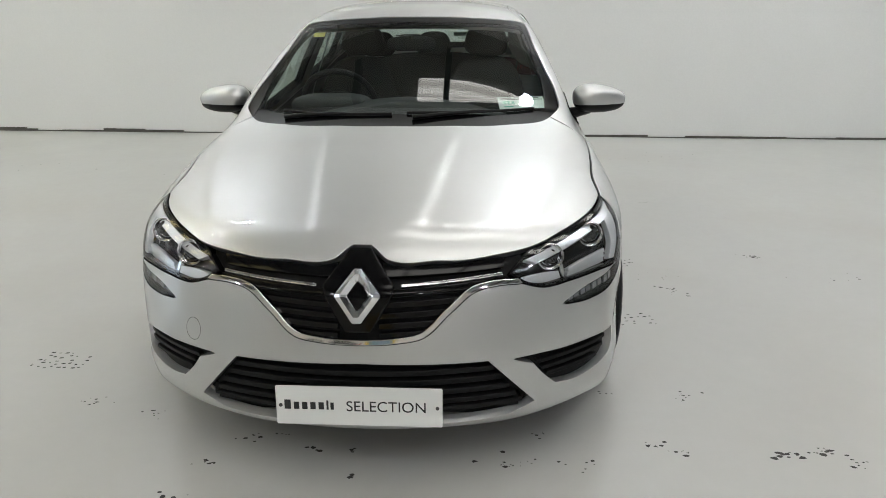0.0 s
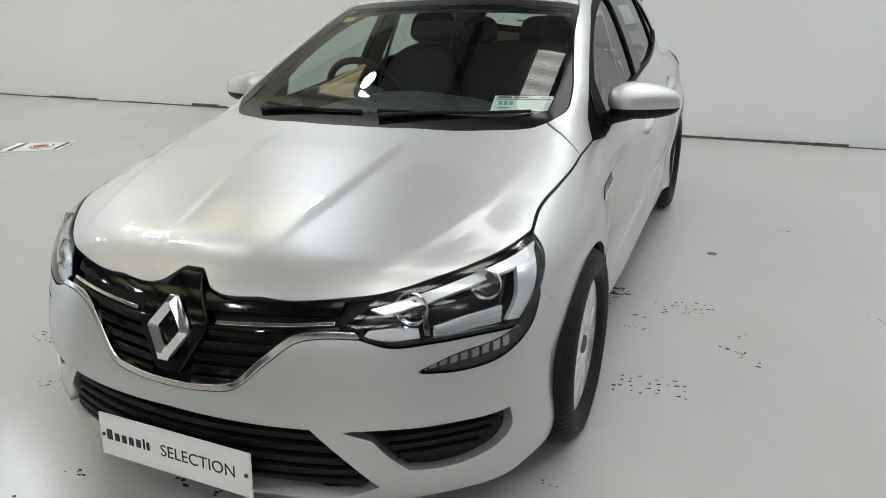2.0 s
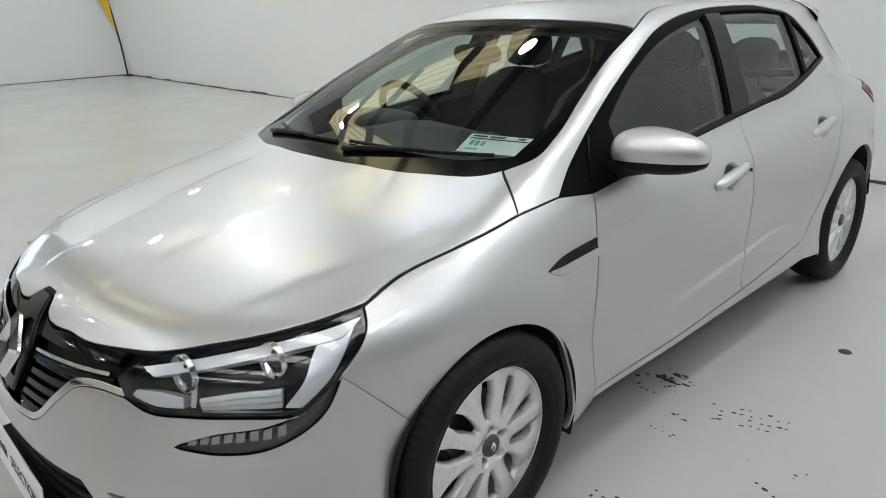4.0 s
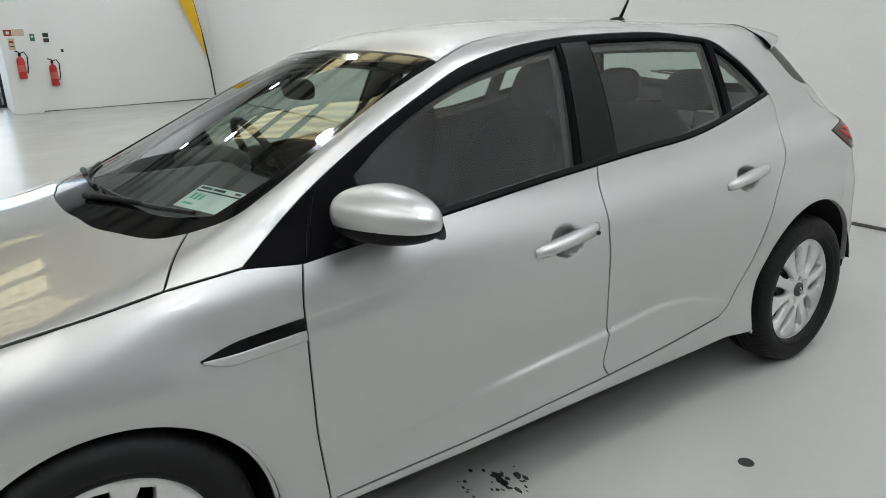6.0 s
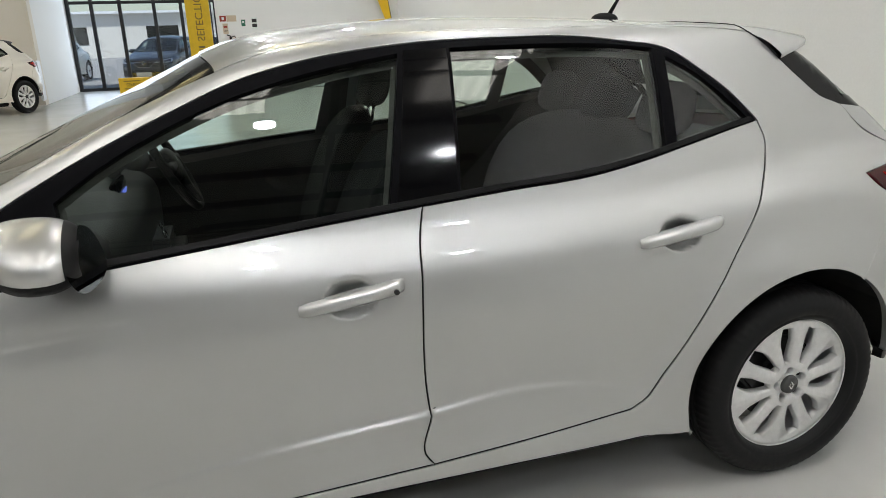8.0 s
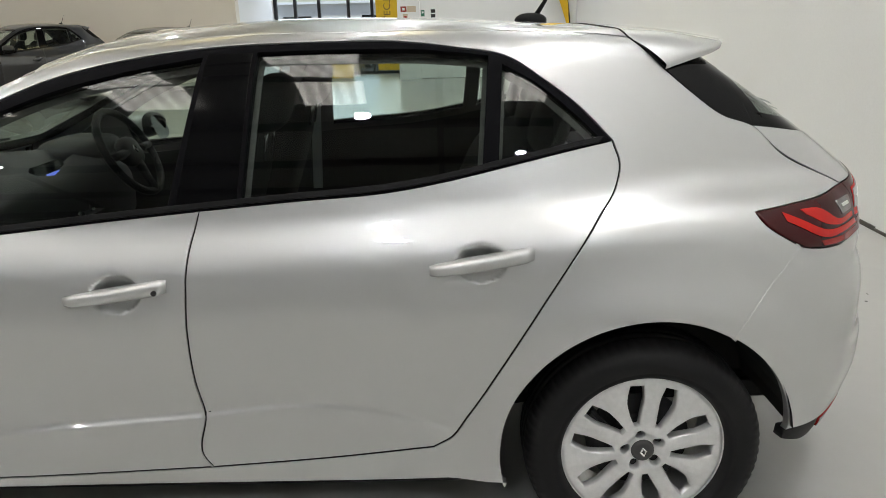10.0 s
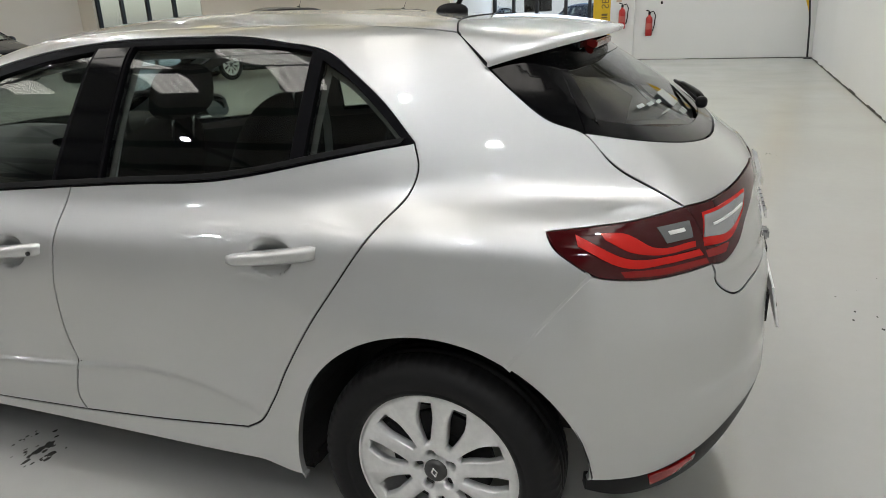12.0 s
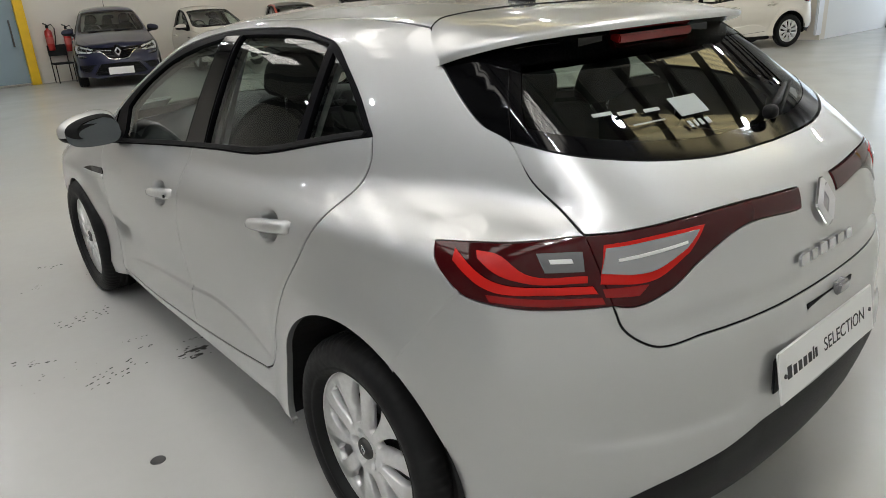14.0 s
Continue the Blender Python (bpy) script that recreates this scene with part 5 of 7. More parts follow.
# rear bumper, black valance, plate
VALANCE_TOP = [(0.860, 3.052, 0.364), (0.769, 3.185, 0.354), (0.676, 3.284, 0.380), (0.556, 3.373, 0.446), (0.325, 3.446, 0.500), (0.0, 3.465, 0.515)]
VALANCE_FOOT = [(0.857, 3.050, 0.335), (0.80, 3.12, 0.300), (0.72, 3.21, 0.278), (0.62, 3.29, 0.272), (0.40, 3.38, 0.275), (0.0, 3.42, 0.28)]
rear_arch = arch(WHEELBASE, 60, 8)
lamp_low = [(0.815, 3.035, 0.868), (0.815, 3.055, 0.864)] + LAMP_FOOT[1:]
bump_side = [VALANCE_TOP[::-1], rear_arch[::-1], BUMPER_SEAM[::-1], lamp_low, TAIL_GAP]
rear_bumper = skin_part("rear_bumper", shell(loop(bump_side + [flip(s) for s in bump_side[::-1]], "tail"), "tail", grid=0.026, lines=[[(s * x, 3.4, 0.553 + 0.02 * (0.8 - x)) for x in np.linspace(0.36, 0.78, 9)] for s in (1, -1)]), PAINT, car)
val_side = [VALANCE_FOOT[::-1], [VALANCE_FOOT[0], VALANCE_TOP[0]], VALANCE_TOP]
valance = skin_part("rear_valance", shell(loop(val_side + [flip(s) for s in val_side[::-1]], "tail"), "tail", lift=-0.004, gap=0.001, fold=0.03), BLACK, car, "black plastic rear valance")
for s in (1, -1):
    def side(seg):
        return seg if s == 1 else flip(seg)
    band("reflector", side([(0.765, 3.18, 0.347), (0.72, 3.24, 0.352), (0.668, 3.285, 0.366)]), side([(0.755, 3.19, 0.312), (0.71, 3.25, 0.318), (0.665, 3.285, 0.338)]), "tail", RED_LENS, valance, "red reflector", lift=0.002, gap=0, fold=0.008)
rear_plate = plate_thing("rear_plate", (0.022, 3.471, 0.611), (0, 1, 0.19), car, (0.520, 0.124))
box("plate_holder", (-0.258, 3.430, 0.556), (0.266, 3.455, 0.648), BLACK, rear_plate, "black plate holder", 0.004)
# black box stands in for the shaded slot above the plate
box("slot_shade_box", (-0.13, 3.415, 0.708), (0.13, 3.450, 0.740), SEAL, rear_bumper, "", 0.008)
box("plate_lamp", (-0.075, 3.440, 0.712), (-0.015, 3.466, 0.742), WHITE_LENS, rear_bumper, "", 0.006)

# rear wiper
def on_tail(x, z, lift):
    p, n = unflatten(flatten([(x, float(tail_line(np.array(z))) - 0.1, z)], "tail"), "tail")
    return Vector(p[0] + n[0] * lift)


bm = bmesh.new()
blob(bm, on_tail(-0.05, 1.112, 0.020), (0.018, 0.018, 0.018))
wiper = part("rear_wiper", bm, BLACK, tailgate, "black rear wiper", True)
bm = bmesh.new()
tube(bm, [on_tail(x, z, l) for x, z, l in ((-0.04, 1.112, 0.028), (-0.09, 1.122, 0.030), (-0.15, 1.135, 0.026), (-0.22, 1.148, 0.020), (-0.28, 1.155, 0.012))], 0.0075, 8, True, [1.2, 1.4, 1.2, 0.9, 0.5])
part("arm", bm, BLACK, wiper, "", True)
bm = bmesh.new()
tube(bm, [on_tail(x, z, 0.010) for x, z in ((-0.10, 1.108), (-0.18, 1.128), (-0.26, 1.145), (-0.32, 1.155))], 0.006, 6)
part("blade", bm, RUBBER, wiper, "", True)
# paper notice and pale lettering bars on the rear glass
def on_rear_glass(x, z, w, h, thick):
    return facing(on_tail(x, z, 0.002), (0.3 * x, 0.62, 0.78)) @ Matrix.Diagonal((w, h, thick, 1))


bm = bmesh.new()
bmesh.ops.create_cube(bm, size=1, matrix=on_rear_glass(0.150, 1.168, 0.105, 0.058, 0.0015))
part("window_notice", bm, PALE_FILM, tailgate, "pale paper notice")
for x, z, w, h in ((0.395, 1.178, 0.055, 0.010), (0.330, 1.175, 0.055, 0.010), (0.262, 1.172, 0.05, 0.010), (0.30, 1.152, 0.10, 0.004), (0.20, 1.135, 0.012, 0.019), (0.182, 1.135, 0.010, 0.019), (0.164, 1.135, 0.012, 0.019), (0.140, 1.135, 0.016, 0.019)):
    bm = bmesh.new()
    bmesh.ops.create_cube(bm, size=1, matrix=on_rear_glass(x, z, w, h, 0.001))
    part("lettering_bar", bm, PALE_FILM, tailgate)


# ---- strips under the panel gaps; the dark ones stand in for the gaps' shade ----
def under_strip(points, kind, width=0.014, depth=0.0045):
    q = curve_through(flatten(points, kind) * CHART_SCALE[kind], 0.02)
    d = np.gradient(q, axis=0)
    n = np.stack([-d[:, 1], d[:, 0]], 1) / np.maximum(np.linalg.norm(d, axis=1), 1e-9)[:, None]
    rows = []
    for k in (-1, 1):
        p, m = unflatten((q + n * width * k) / CHART_SCALE[kind], kind)
        rows.append(p - m * depth)
    m = len(q)
    v = np.vstack(rows)
    return v, [(i, i + 1, m + i + 1, m + i) for i in range(m - 1)]


GAP_LINES = ((FRONT_GAP, "long"), (MID_GAP + MID_FOOT[1:], "long"), (REAR_GAP, "long"), (FOOT_A, "long"), (FOOT_B, "long"), (HOOD_SIDE, "long"), (HOOD_CORNER, "long"), (SEAM, "long"),
         (REAR_PILLAR[3:], "long"), (DITCH, "long"), (TAIL_GAP, "tail"), (SPOILER_SIDE, "long"))
for line, kind in GAP_LINES:
    v, f = under_strip(line, kind)
    for s in (1, -1):
        child("gap_backing", mesh_of("gap_backing", v * (s, 1, 1), f if s == 1 else [t[::-1] for t in f], DARK), car)
for line in (BUMPER_SEAM, FENDER_SEAM):
    v, f = under_strip(line, "long", 0.012, 0.0010)
    for s in (1, -1):
        child("gap_backing", mesh_of("gap_backing", v * (s, 1, 1), f if s == 1 else [t[::-1] for t in f], PAINT), car)
v, f = under_strip(ROOF_END, "long", 0.03)
child("gap_backing", mesh_of("gap_backing", v, f, DARK), car)


# ---- wheels ----
def disc_face(rim, holes, height, grid=0.006, depth=0.024, soft=0.0025):
    """A flat face with holes, lying in the yz plane; height gives its x by radius and angle."""
    loops = [rim] + holes
    g = np.arange(-0.234, 0.235, grid)
    a, b = np.meshgrid(g, g)
    pts = np.stack([a.ravel(), b.ravel()], 1)
    keep = contains(rim, pts)
    for h in holes:
        keep &= ~contains(h, pts)
    pts = pts[keep]
    for h in loops:
        pts = pts[edge_distance(h, pts) > grid * 0.5]
    edges, start = [], 0
    for h in loops:
        edges += [(start + i, start + (i + 1) % len(h)) for i in range(len(h))]
        start += len(h)
    v2, _, tri, origin, _, _ = delaunay_2d_cdt([Vector(p) for p in np.vstack(loops + [pts])], edges, [], 0, 1e-7)
    v2 = np.array([(v.x, v.y) for v in v2])
    tri = np.array(tri)
    mid = v2[tri].mean(1)
    keep = contains(rim, mid)
    for h in holes:
        keep &= ~contains(h, mid)
    tri = tri[keep]
    where = {}
    for i, o in enumerate(origin):
        for k in o:
            where[k] = i
    x = height(v2)
    verts = [np.stack([x, v2[:, 0], v2[:, 1]], 1)]
    faces = [tuple(t) for t in tri]
    count, start = len(v2), 0
    for j, h in enumerate(loops):
        idx = [where[start + i] for i in range(len(h))]
        start += len(h)
        q = v2[idx]
        out = q - inset(q, 0.001 if j == 0 else -0.001) if True else q
        out = out / np.maximum(np.linalg.norm(out, axis=1), 1e-9)[:, None]
        if j > 0:
            out = out * (1 if np.mean(np.sum(out * (q.mean(0) - q), 1)) > 0 else -1)
        xx = x[idx]
        r1, r2 = q + out * soft, q + out * (soft * 1.4)
        verts.append(np.stack([xx - soft, r1[:, 0], r1[:, 1]], 1))
        verts.append(np.stack([xx - depth, r2[:, 0], r2[:, 1]], 1))
        n = len(h)
        for i in range(n):
            k = (i + 1) % n
            faces.append((idx[i], idx[k], count + k, count + i))
            faces.append((count + i, count + k, count + n + k, count + n + i))
        count += 2 * n
    me = mesh_of("wheel_face", np.vstack(verts), faces, ALLOY)
    bm = bmesh.new()
    bm.from_mesh(me)
    bmesh.ops.recalc_face_normals(bm, faces=bm.faces[:])
    if sum(f.normal.x for f in bm.faces) < 0:
        bmesh.ops.reverse_faces(bm, faces=bm.faces[:])
    bm.to_mesh(me)
    bm.free()
    return me


def circle(r, n, cy=0.0, cz=0.0):
    a = np.linspace(0, 2 * np.pi, n + 1)[:-1]
    return np.stack([cy + r * np.cos(a), cz + r * np.sin(a)], 1)


def slot(angle, lean):
    """A leaf-shaped opening between two spokes."""
    t = np.array([0.0, 0.03, 0.15, 0.3, 0.45, 0.6, 0.7, 0.8, 0.9, 0.98, 1.0])
    r = 0.074 + 0.119 * t
    w = np.interp(t, [0, 0.03, 0.35, 0.6, 0.75, 0.98, 1], [0.009, 0.0105, 0.0205, 0.0265, 0.0265, 0.0205, 0.019])
    mid = angle + lean * 0.13 * (t - 0.45)
    left = np.stack([r * np.cos(mid + w / r), r * np.sin(mid + w / r)], 1)
    right = np.stack([r * np.cos(mid - w * 0.9 / r), r * np.sin(mid - w * 0.9 / r)], 1)
    q = np.vstack([left, right[::-1]])
    area = np.sum(q[:, 0] * np.roll(q[:, 1], -1) - np.roll(q[:, 0], -1) * q[:, 1])
    return q if area > 0 else q[::-1]


def wheel_height(v2):
    """Faceted spokes: each falls from a crease along its middle to its edges."""
    r, a = np.hypot(v2[:, 0], v2[:, 1]), np.degrees(np.arctan2(v2[:, 1], v2[:, 0]))
    fall = np.abs((a + 18) % 36 - 18) / 18
    rise = np.clip((r - 0.06) / 0.04, 0, 1) * np.clip((0.213 - r) / 0.02, 0, 1)
    return 0.018 - 0.24 * np.maximum(r - 0.04, 0) ** 2 - 0.010 * bump((r - 0.036) / 0.02) - 0.013 * np.abs(fall - 0.12) * rise - 0.006 * np.clip((r - 0.210) / 0.008, 0, 1)


def build_wheel():
    w = empty("wheel")
    bm = bmesh.new()
    n = 222
    profile = [(0.214, 0.060), (0.221, 0.084), (0.230, 0.096), (0.236, 0.0985), (0.239, 0.0975), (0.243, 0.0995), (0.252, 0.1035), (0.267, 0.1045), (0.283, 0.101), (0.298, 0.092), (0.308, 0.080), (0.314, 0.064), (0.316, 0.045), (0.316, 0.036), (0.309, 0.034), (0.309, 0.028), (0.316, 0.026), (0.316, 0.004), (0.309, 0.002)]
    profile = profile + [(r, -x) for r, x in profile[::-1]]
    rings = []
    for k in range(n):
        a = 2 * math.pi * k / n
        ring = []
        for r, x in profile:
            rr = r
            if r >= 0.297 and k % 3 == 0 and abs(x) > 0.040:
                rr = r - (0.0045 if r > 0.3 else 0.002)
            ring.append(bm.verts.new((x, rr * math.cos(a), rr * math.sin(a))))
        rings.append(ring)
    for k in range(n):
        p, q = rings[k], rings[(k + 1) % n]
        for i in range(len(profile) - 1):
            bm.faces.new((p[i], p[i + 1], q[i + 1], q[i]))
    bmesh.ops.recalc_face_normals(bm, faces=bm.faces[:])
    part("tyre", bm, RUBBER, w, "black rubber tyre with worn tread", True)
    rim = child("rim", disc_face(circle(0.2175, 96), [slot(radians(18 + 36 * k), 1 if k % 2 else -1) for k in range(10)] + [circle(0.0165, 18, 0.048 * math.cos(radians(90 + 72 * k)), 0.048 * math.sin(radians(90 + 72 * k))) for k in range(5)],
                                 wheel_height), w, "silver ten-spoke wheel face")
    rim.location = (0.062, 0, 0)
    bm = bmesh.new()
    lathe(bm, [(0.2145, 0.068), (0.2175, 0.072), (0.221, 0.072), (0.2225, 0.066), (0.214, 0.054), (0.196, 0.0), (0.20, -0.08)], 72)
    part("barrel", bm, ALLOY, w, "", True)
    bm = bmesh.new()
    lathe(bm, [(0.02, 0.030), (0.075, 0.030), (0.080, 0.018), (0.140, 0.018), (0.140, 0.006), (0.03, 0.004)], 48)
    part("brake_disc", bm, BRAKE, w, "dull steel brake disc")
    bm = bmesh.new()
    bmesh.ops.create_cube(bm, size=1, matrix=Matrix.Translation((0.022, -0.11, 0.06)) @ Matrix.Rotation(radians(30), 4, "X") @ Matrix.Diagonal((0.045, 0.07, 0.13, 1)))
    bmesh.ops.bevel(bm, geom=bm.edges[:], offset=0.01, segments=2, affect="EDGES")
    part("caliper", bm, BRAKE, w)
    bm = bmesh.new()
    lathe(bm, [(0.0005, 0.084), (0.022, 0.083), (0.029, 0.079), (0.031, 0.072), (0.031, 0.06)], 32)
    cap = part("centre_cap", bm, STEEL, w, "grey round centre cap", True)
    diamond("cap_badge", facing((0.0835, 0, 0), (1, 0, 0)), 0.010, 0.014, CHROME, cap, 0.002)
    for k in range(5):
        a = radians(90 + 72 * k)
        bm = bmesh.new()
        bmesh.ops.create_cone(bm, cap_ends=True, segments=6, radius1=0.0075, radius2=0.0065, depth=0.012, matrix=Matrix.Translation((0.052, 0.048 * math.cos(a), 0.048 * math.sin(a))) @ Matrix.Rotation(radians(90), 4, "Y"))
        # dark bolt colour stands in for the shade of a deeper lug hole
        part("wheel_bolt", bm, BRAKE, rim)
    return w


wheel = build_wheel()
wheel.parent = car
wheel.location = (0.786, 0, 0.316)
wheel.rotation_euler = (radians(4), 0, 0)
for x, y, turn, spin in ((0.786, WHEELBASE, 0, 11), (-0.786, 0, 180, 20), (-0.786, WHEELBASE, 180, 50)):
    copy_thing(wheel, pose(x, y, 0.316, spin, 0, turn))

# wheel wells and the car's underside
for y in (0.0, WHEELBASE):
    c, h, r = ARCHES[y]
    for s in (1, -1):
        bm = bmesh.new()
        rows = [[bm.verts.new((s * x, c + (r + 0.012) * math.cos(radians(a)), h + (r + 0.012) * math.sin(radians(a)))) for a in range(-20 if y == 0 else 8, 201 if y == 0 else 195, 7)] for x in (0.865, 0.80, 0.52)]
        for p, q in zip(rows[:-1], rows[1:]):
            for i in range(len(p) - 1):
                bm.faces.new((p[i], p[i + 1], q[i + 1], q[i]))
        bm.faces.new(rows[-1])
        part("wheel_well", bm, DARK, car)
box("underbody", (-0.79, 0.40, 0.168), (0.79, 2.27, 0.25), DARK, car, "dark underside of the car", 0.02)
box("underbody_front", (-0.50, -0.78, 0.19), (0.50, 0.40, 0.30), DARK, car, "", 0.02)
box("underbody_rear", (-0.50, 2.2, 0.25), (0.50, 3.30, 0.34), DARK, car, "", 0.02)
box("firewall", (-0.70, 0.28, 0.23), (0.70, 0.33, 0.90), DARK, car)

# ---- mirrors, handles, vents, aerial, wipers ----
def sideways(p, s):
    return (p[0] * s, p[1], p[2])


for s in (1, -1):
    def mirror_form(p):
        t = (p.x + 0.105) / 0.21
        return (p.x, p.y * (0.72 + 0.45 * (1 - t)) + 0.05 * (t - 0.4), p.z * (1.0 - 0.25 * t) + 0.012 * (1 - t))
    c = (0.908, 0.688, 0.985)
    bm = bmesh.new()
    blob(bm, c, (0.128, 0.103, 0.073), 2.4, 36, 22, mirror_form)
    bmesh.ops.bisect_plane(bm, geom=bm.verts[:] + bm.edges[:] + bm.faces[:], plane_co=(0.9, 0.7, 0.952), plane_no=(0.05, 0, -1), clear_outer=True)
    bmesh.ops.bisect_plane(bm, geom=bm.verts[:] + bm.edges[:] + bm.faces[:], plane_co=(0.9, 0.752, 0.985), plane_no=(-0.12, 1, 0), clear_outer=True)
    if s == -1:
        bmesh.ops.scale(bm, vec=(-1, 1, 1), verts=bm.verts[:])
        bmesh.ops.reverse_faces(bm, faces=bm.faces[:])
    mirror = part("door_mirror", bm, PAINT, car, "silver door mirror on a black foot", True)
    bm = bmesh.new()
    blob(bm, (c[0], c[1], c[2] - 0.012), (0.125, 0.101, 0.060), 2.4, 36, 22, mirror_form)
    bmesh.ops.bisect_plane(bm, geom=bm.verts[:] + bm.edges[:] + bm.faces[:], plane_co=(0.9, 0.776, 0.985), plane_no=(-0.12, 1, 0), clear_outer=True)
    bmesh.ops.scale(bm, vec=(s, 1, 1), verts=bm.verts[:])
    bmesh.ops.recalc_face_normals(bm, faces=bm.faces[:])
    part("base", bm, BLACK, mirror, "", True)
    bm = bmesh.new()
    blob(bm, c, (0.1285, 0.1035, 0.0735), 2.4, 36, 22, mirror_form)
    bmesh.ops.bisect_plane(bm, geom=bm.verts[:] + bm.edges[:] + bm.faces[:], plane_co=(0.9, 0.752, 0.985), plane_no=(-0.12, 1, 0), clear_inner=True)
    bmesh.ops.bisect_plane(bm, geom=bm.verts[:] + bm.edges[:] + bm.faces[:], plane_co=(0.9, 0.776, 0.985), plane_no=(-0.12, 1, 0), clear_outer=True)
    bmesh.ops.scale(bm, vec=(s, 1, 1), verts=bm.verts[:])
    bmesh.ops.recalc_face_normals(bm, faces=bm.faces[:])
    part("bezel", bm, BLACK, mirror, "", True)
    bm = bmesh.new()
    tube(bm, [sideways(p, s) for p in ((0.765, 0.655, 0.920), (0.80, 0.66, 0.930), (0.86, 0.69, 0.942))], 0.028, 12, True, [1.1, 0.9, 0.9])
    part("arm", bm, BLACK, mirror, "", True)
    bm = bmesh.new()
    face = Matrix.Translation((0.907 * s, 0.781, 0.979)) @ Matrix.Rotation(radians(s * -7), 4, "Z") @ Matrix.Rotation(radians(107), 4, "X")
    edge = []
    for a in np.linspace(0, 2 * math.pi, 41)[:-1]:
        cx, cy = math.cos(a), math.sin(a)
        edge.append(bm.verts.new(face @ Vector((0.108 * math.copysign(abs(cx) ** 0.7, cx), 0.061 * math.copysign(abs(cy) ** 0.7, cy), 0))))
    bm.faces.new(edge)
    # base colour darkened to stand in for a dark reflection
    part("darkened_mirror_glass", bm, material("darkened_mirror_glass", (0.09, 0.10, 0.105), 0.02, 1.0), mirror, "mirror glass")
    # the black triangle that carries the mirror is parted by a raised rib
    band("triangle_rib", [sideways(q, s) for q in ((0.792, 0.520, 0.894), (0.75, 0.556, 0.985), (0.728, 0.575, 1.035))], [sideways(q, s) for q in ((0.792, 0.527, 0.894), (0.75, 0.563, 0.985), (0.728, 0.582, 1.035))], "long", GLOSS_BLACK, mirror, lift=0.003, gap=0.0, fold=0.006, grid=0.02)
    for name, door, (cy, cz) in (("front", front_doors, HANDLES[0]), ("rear", rear_doors, HANDLES[1])):
        tilt = math.atan2(0.034, 0.26) if name == "front" else math.atan2(0.036, 0.245)
        bm = bmesh.new()
        rows = []
        for i in range(17):
            t = i / 16
            y = cy - 0.123 + 0.25 * t
            z = cz - 0.004 + (t - 0.5) * 0.25 * math.tan(tilt)
            hgt = 0.0155 + 0.0035 * t
            px = float(half_width(np.array(y)) + side_drop(np.array(z)))
            proud = 0.008 + 0.016 * math.sin(math.pi * min(max(t, 0.02), 0.98)) ** 0.5
            rows.append([(px - 0.012, y, z - hgt * 0.9), (px + proud - 0.004, y, z - hgt), (px + proud + 0.004, y, z - hgt * 0.5), (px + proud + 0.005, y, z + hgt * 0.3), (px + proud - 0.003, y, z + hgt), (px - 0.012, y, z + hgt * 0.9)])
            if i in (0, 16):
                rows[-1] = [(px - 0.012 + (a - px + 0.012) * 0.75, y + (0.004 if i else -0.004), z + (b2 - z) * 0.8) for a, _, b2 in rows[-1]]
        verts = [[bm.verts.new(sideways(p, s)) for p in r] for r in rows]
        for a, b in zip(verts[:-1], verts[1:]):
            for k in range(5):
                bm.faces.new((a[k], a[k + 1], b[k + 1], b[k]))
        bm.faces.new(verts[0])
        bm.faces.new(verts[-1])
        bmesh.ops.recalc_face_normals(bm, faces=bm.faces[:])
        h = part("handle", bm, PAINT, door[0 if s == 1 else 1], "silver grip over a hollow", True)
        if name == "front":
            bm = bmesh.new()
            yk = cy + 0.108
            px = float(half_width(np.array(yk)) + side_drop(np.array(cz)))
            bmesh.ops.create_cone(bm, cap_ends=True, segments=16, radius1=0.0065, radius2=0.0065, depth=0.006, matrix=Matrix.Translation(sideways((px + 0.022, yk, cz + 0.003), s)) @ Matrix.Rotation(radians(90), 4, "Y"))
            part("key_hole", bm, INK, h)
    vent = [(0.857, 0.232, 0.737), (0.846, 0.31, 0.753), (0.840, 0.40, 0.760), (0.839, 0.482, 0.765)]
    vent_low = [(0.857, 0.236, 0.733), (0.850, 0.31, 0.728), (0.842, 0.40, 0.730), (0.842, 0.482, 0.734)]
    lip = [(0.857, 0.240, 0.730), (0.854, 0.285, 0.712), (0.846, 0.36, 0.708), (0.842, 0.482, 0.714)]
    if s == -1:
        vent, vent_low, lip = ([(-x, y, z) for x, y, z in q] for q in (vent, vent_low, lip))
    v = band("fender_vent", vent, vent_low, "long", GLOSS_BLACK, car, "gloss black fender vent with a silver lip", lift=0.004, gap=0.0, fold=0.012, grid=0.015)
    band("lip", vent_low, lip, "long", PAINT, v, lift=0.007, gap=0.0005, fold=0.01, grid=0.015, soft=0.003)

bm = bmesh.new()
blob(bm, (0, 2.455, 1.418), (0.022, 0.055, 0.026), 2.2, 20, 12)
aerial = part("aerial", bm, BLACK, car, "short black roof aerial", True)
bm = bmesh.new()
tube(bm, [(0, 2.47, 1.43), (0, 2.515, 1.50), (0, 2.565, 1.59)], 0.006, 8, True, [1.5, 0.9, 0.6])
part("mast", bm, BLACK, aerial, "", True)


def on_glass(x, y, lift):
    p, n = unflatten(flatten([(x, y, 0.888 + 0.464 * (y - 0.30 * x * x) - 0.05 + 0.05)], "long"), "long")
    return Vector(p[0] + n[0] * lift)


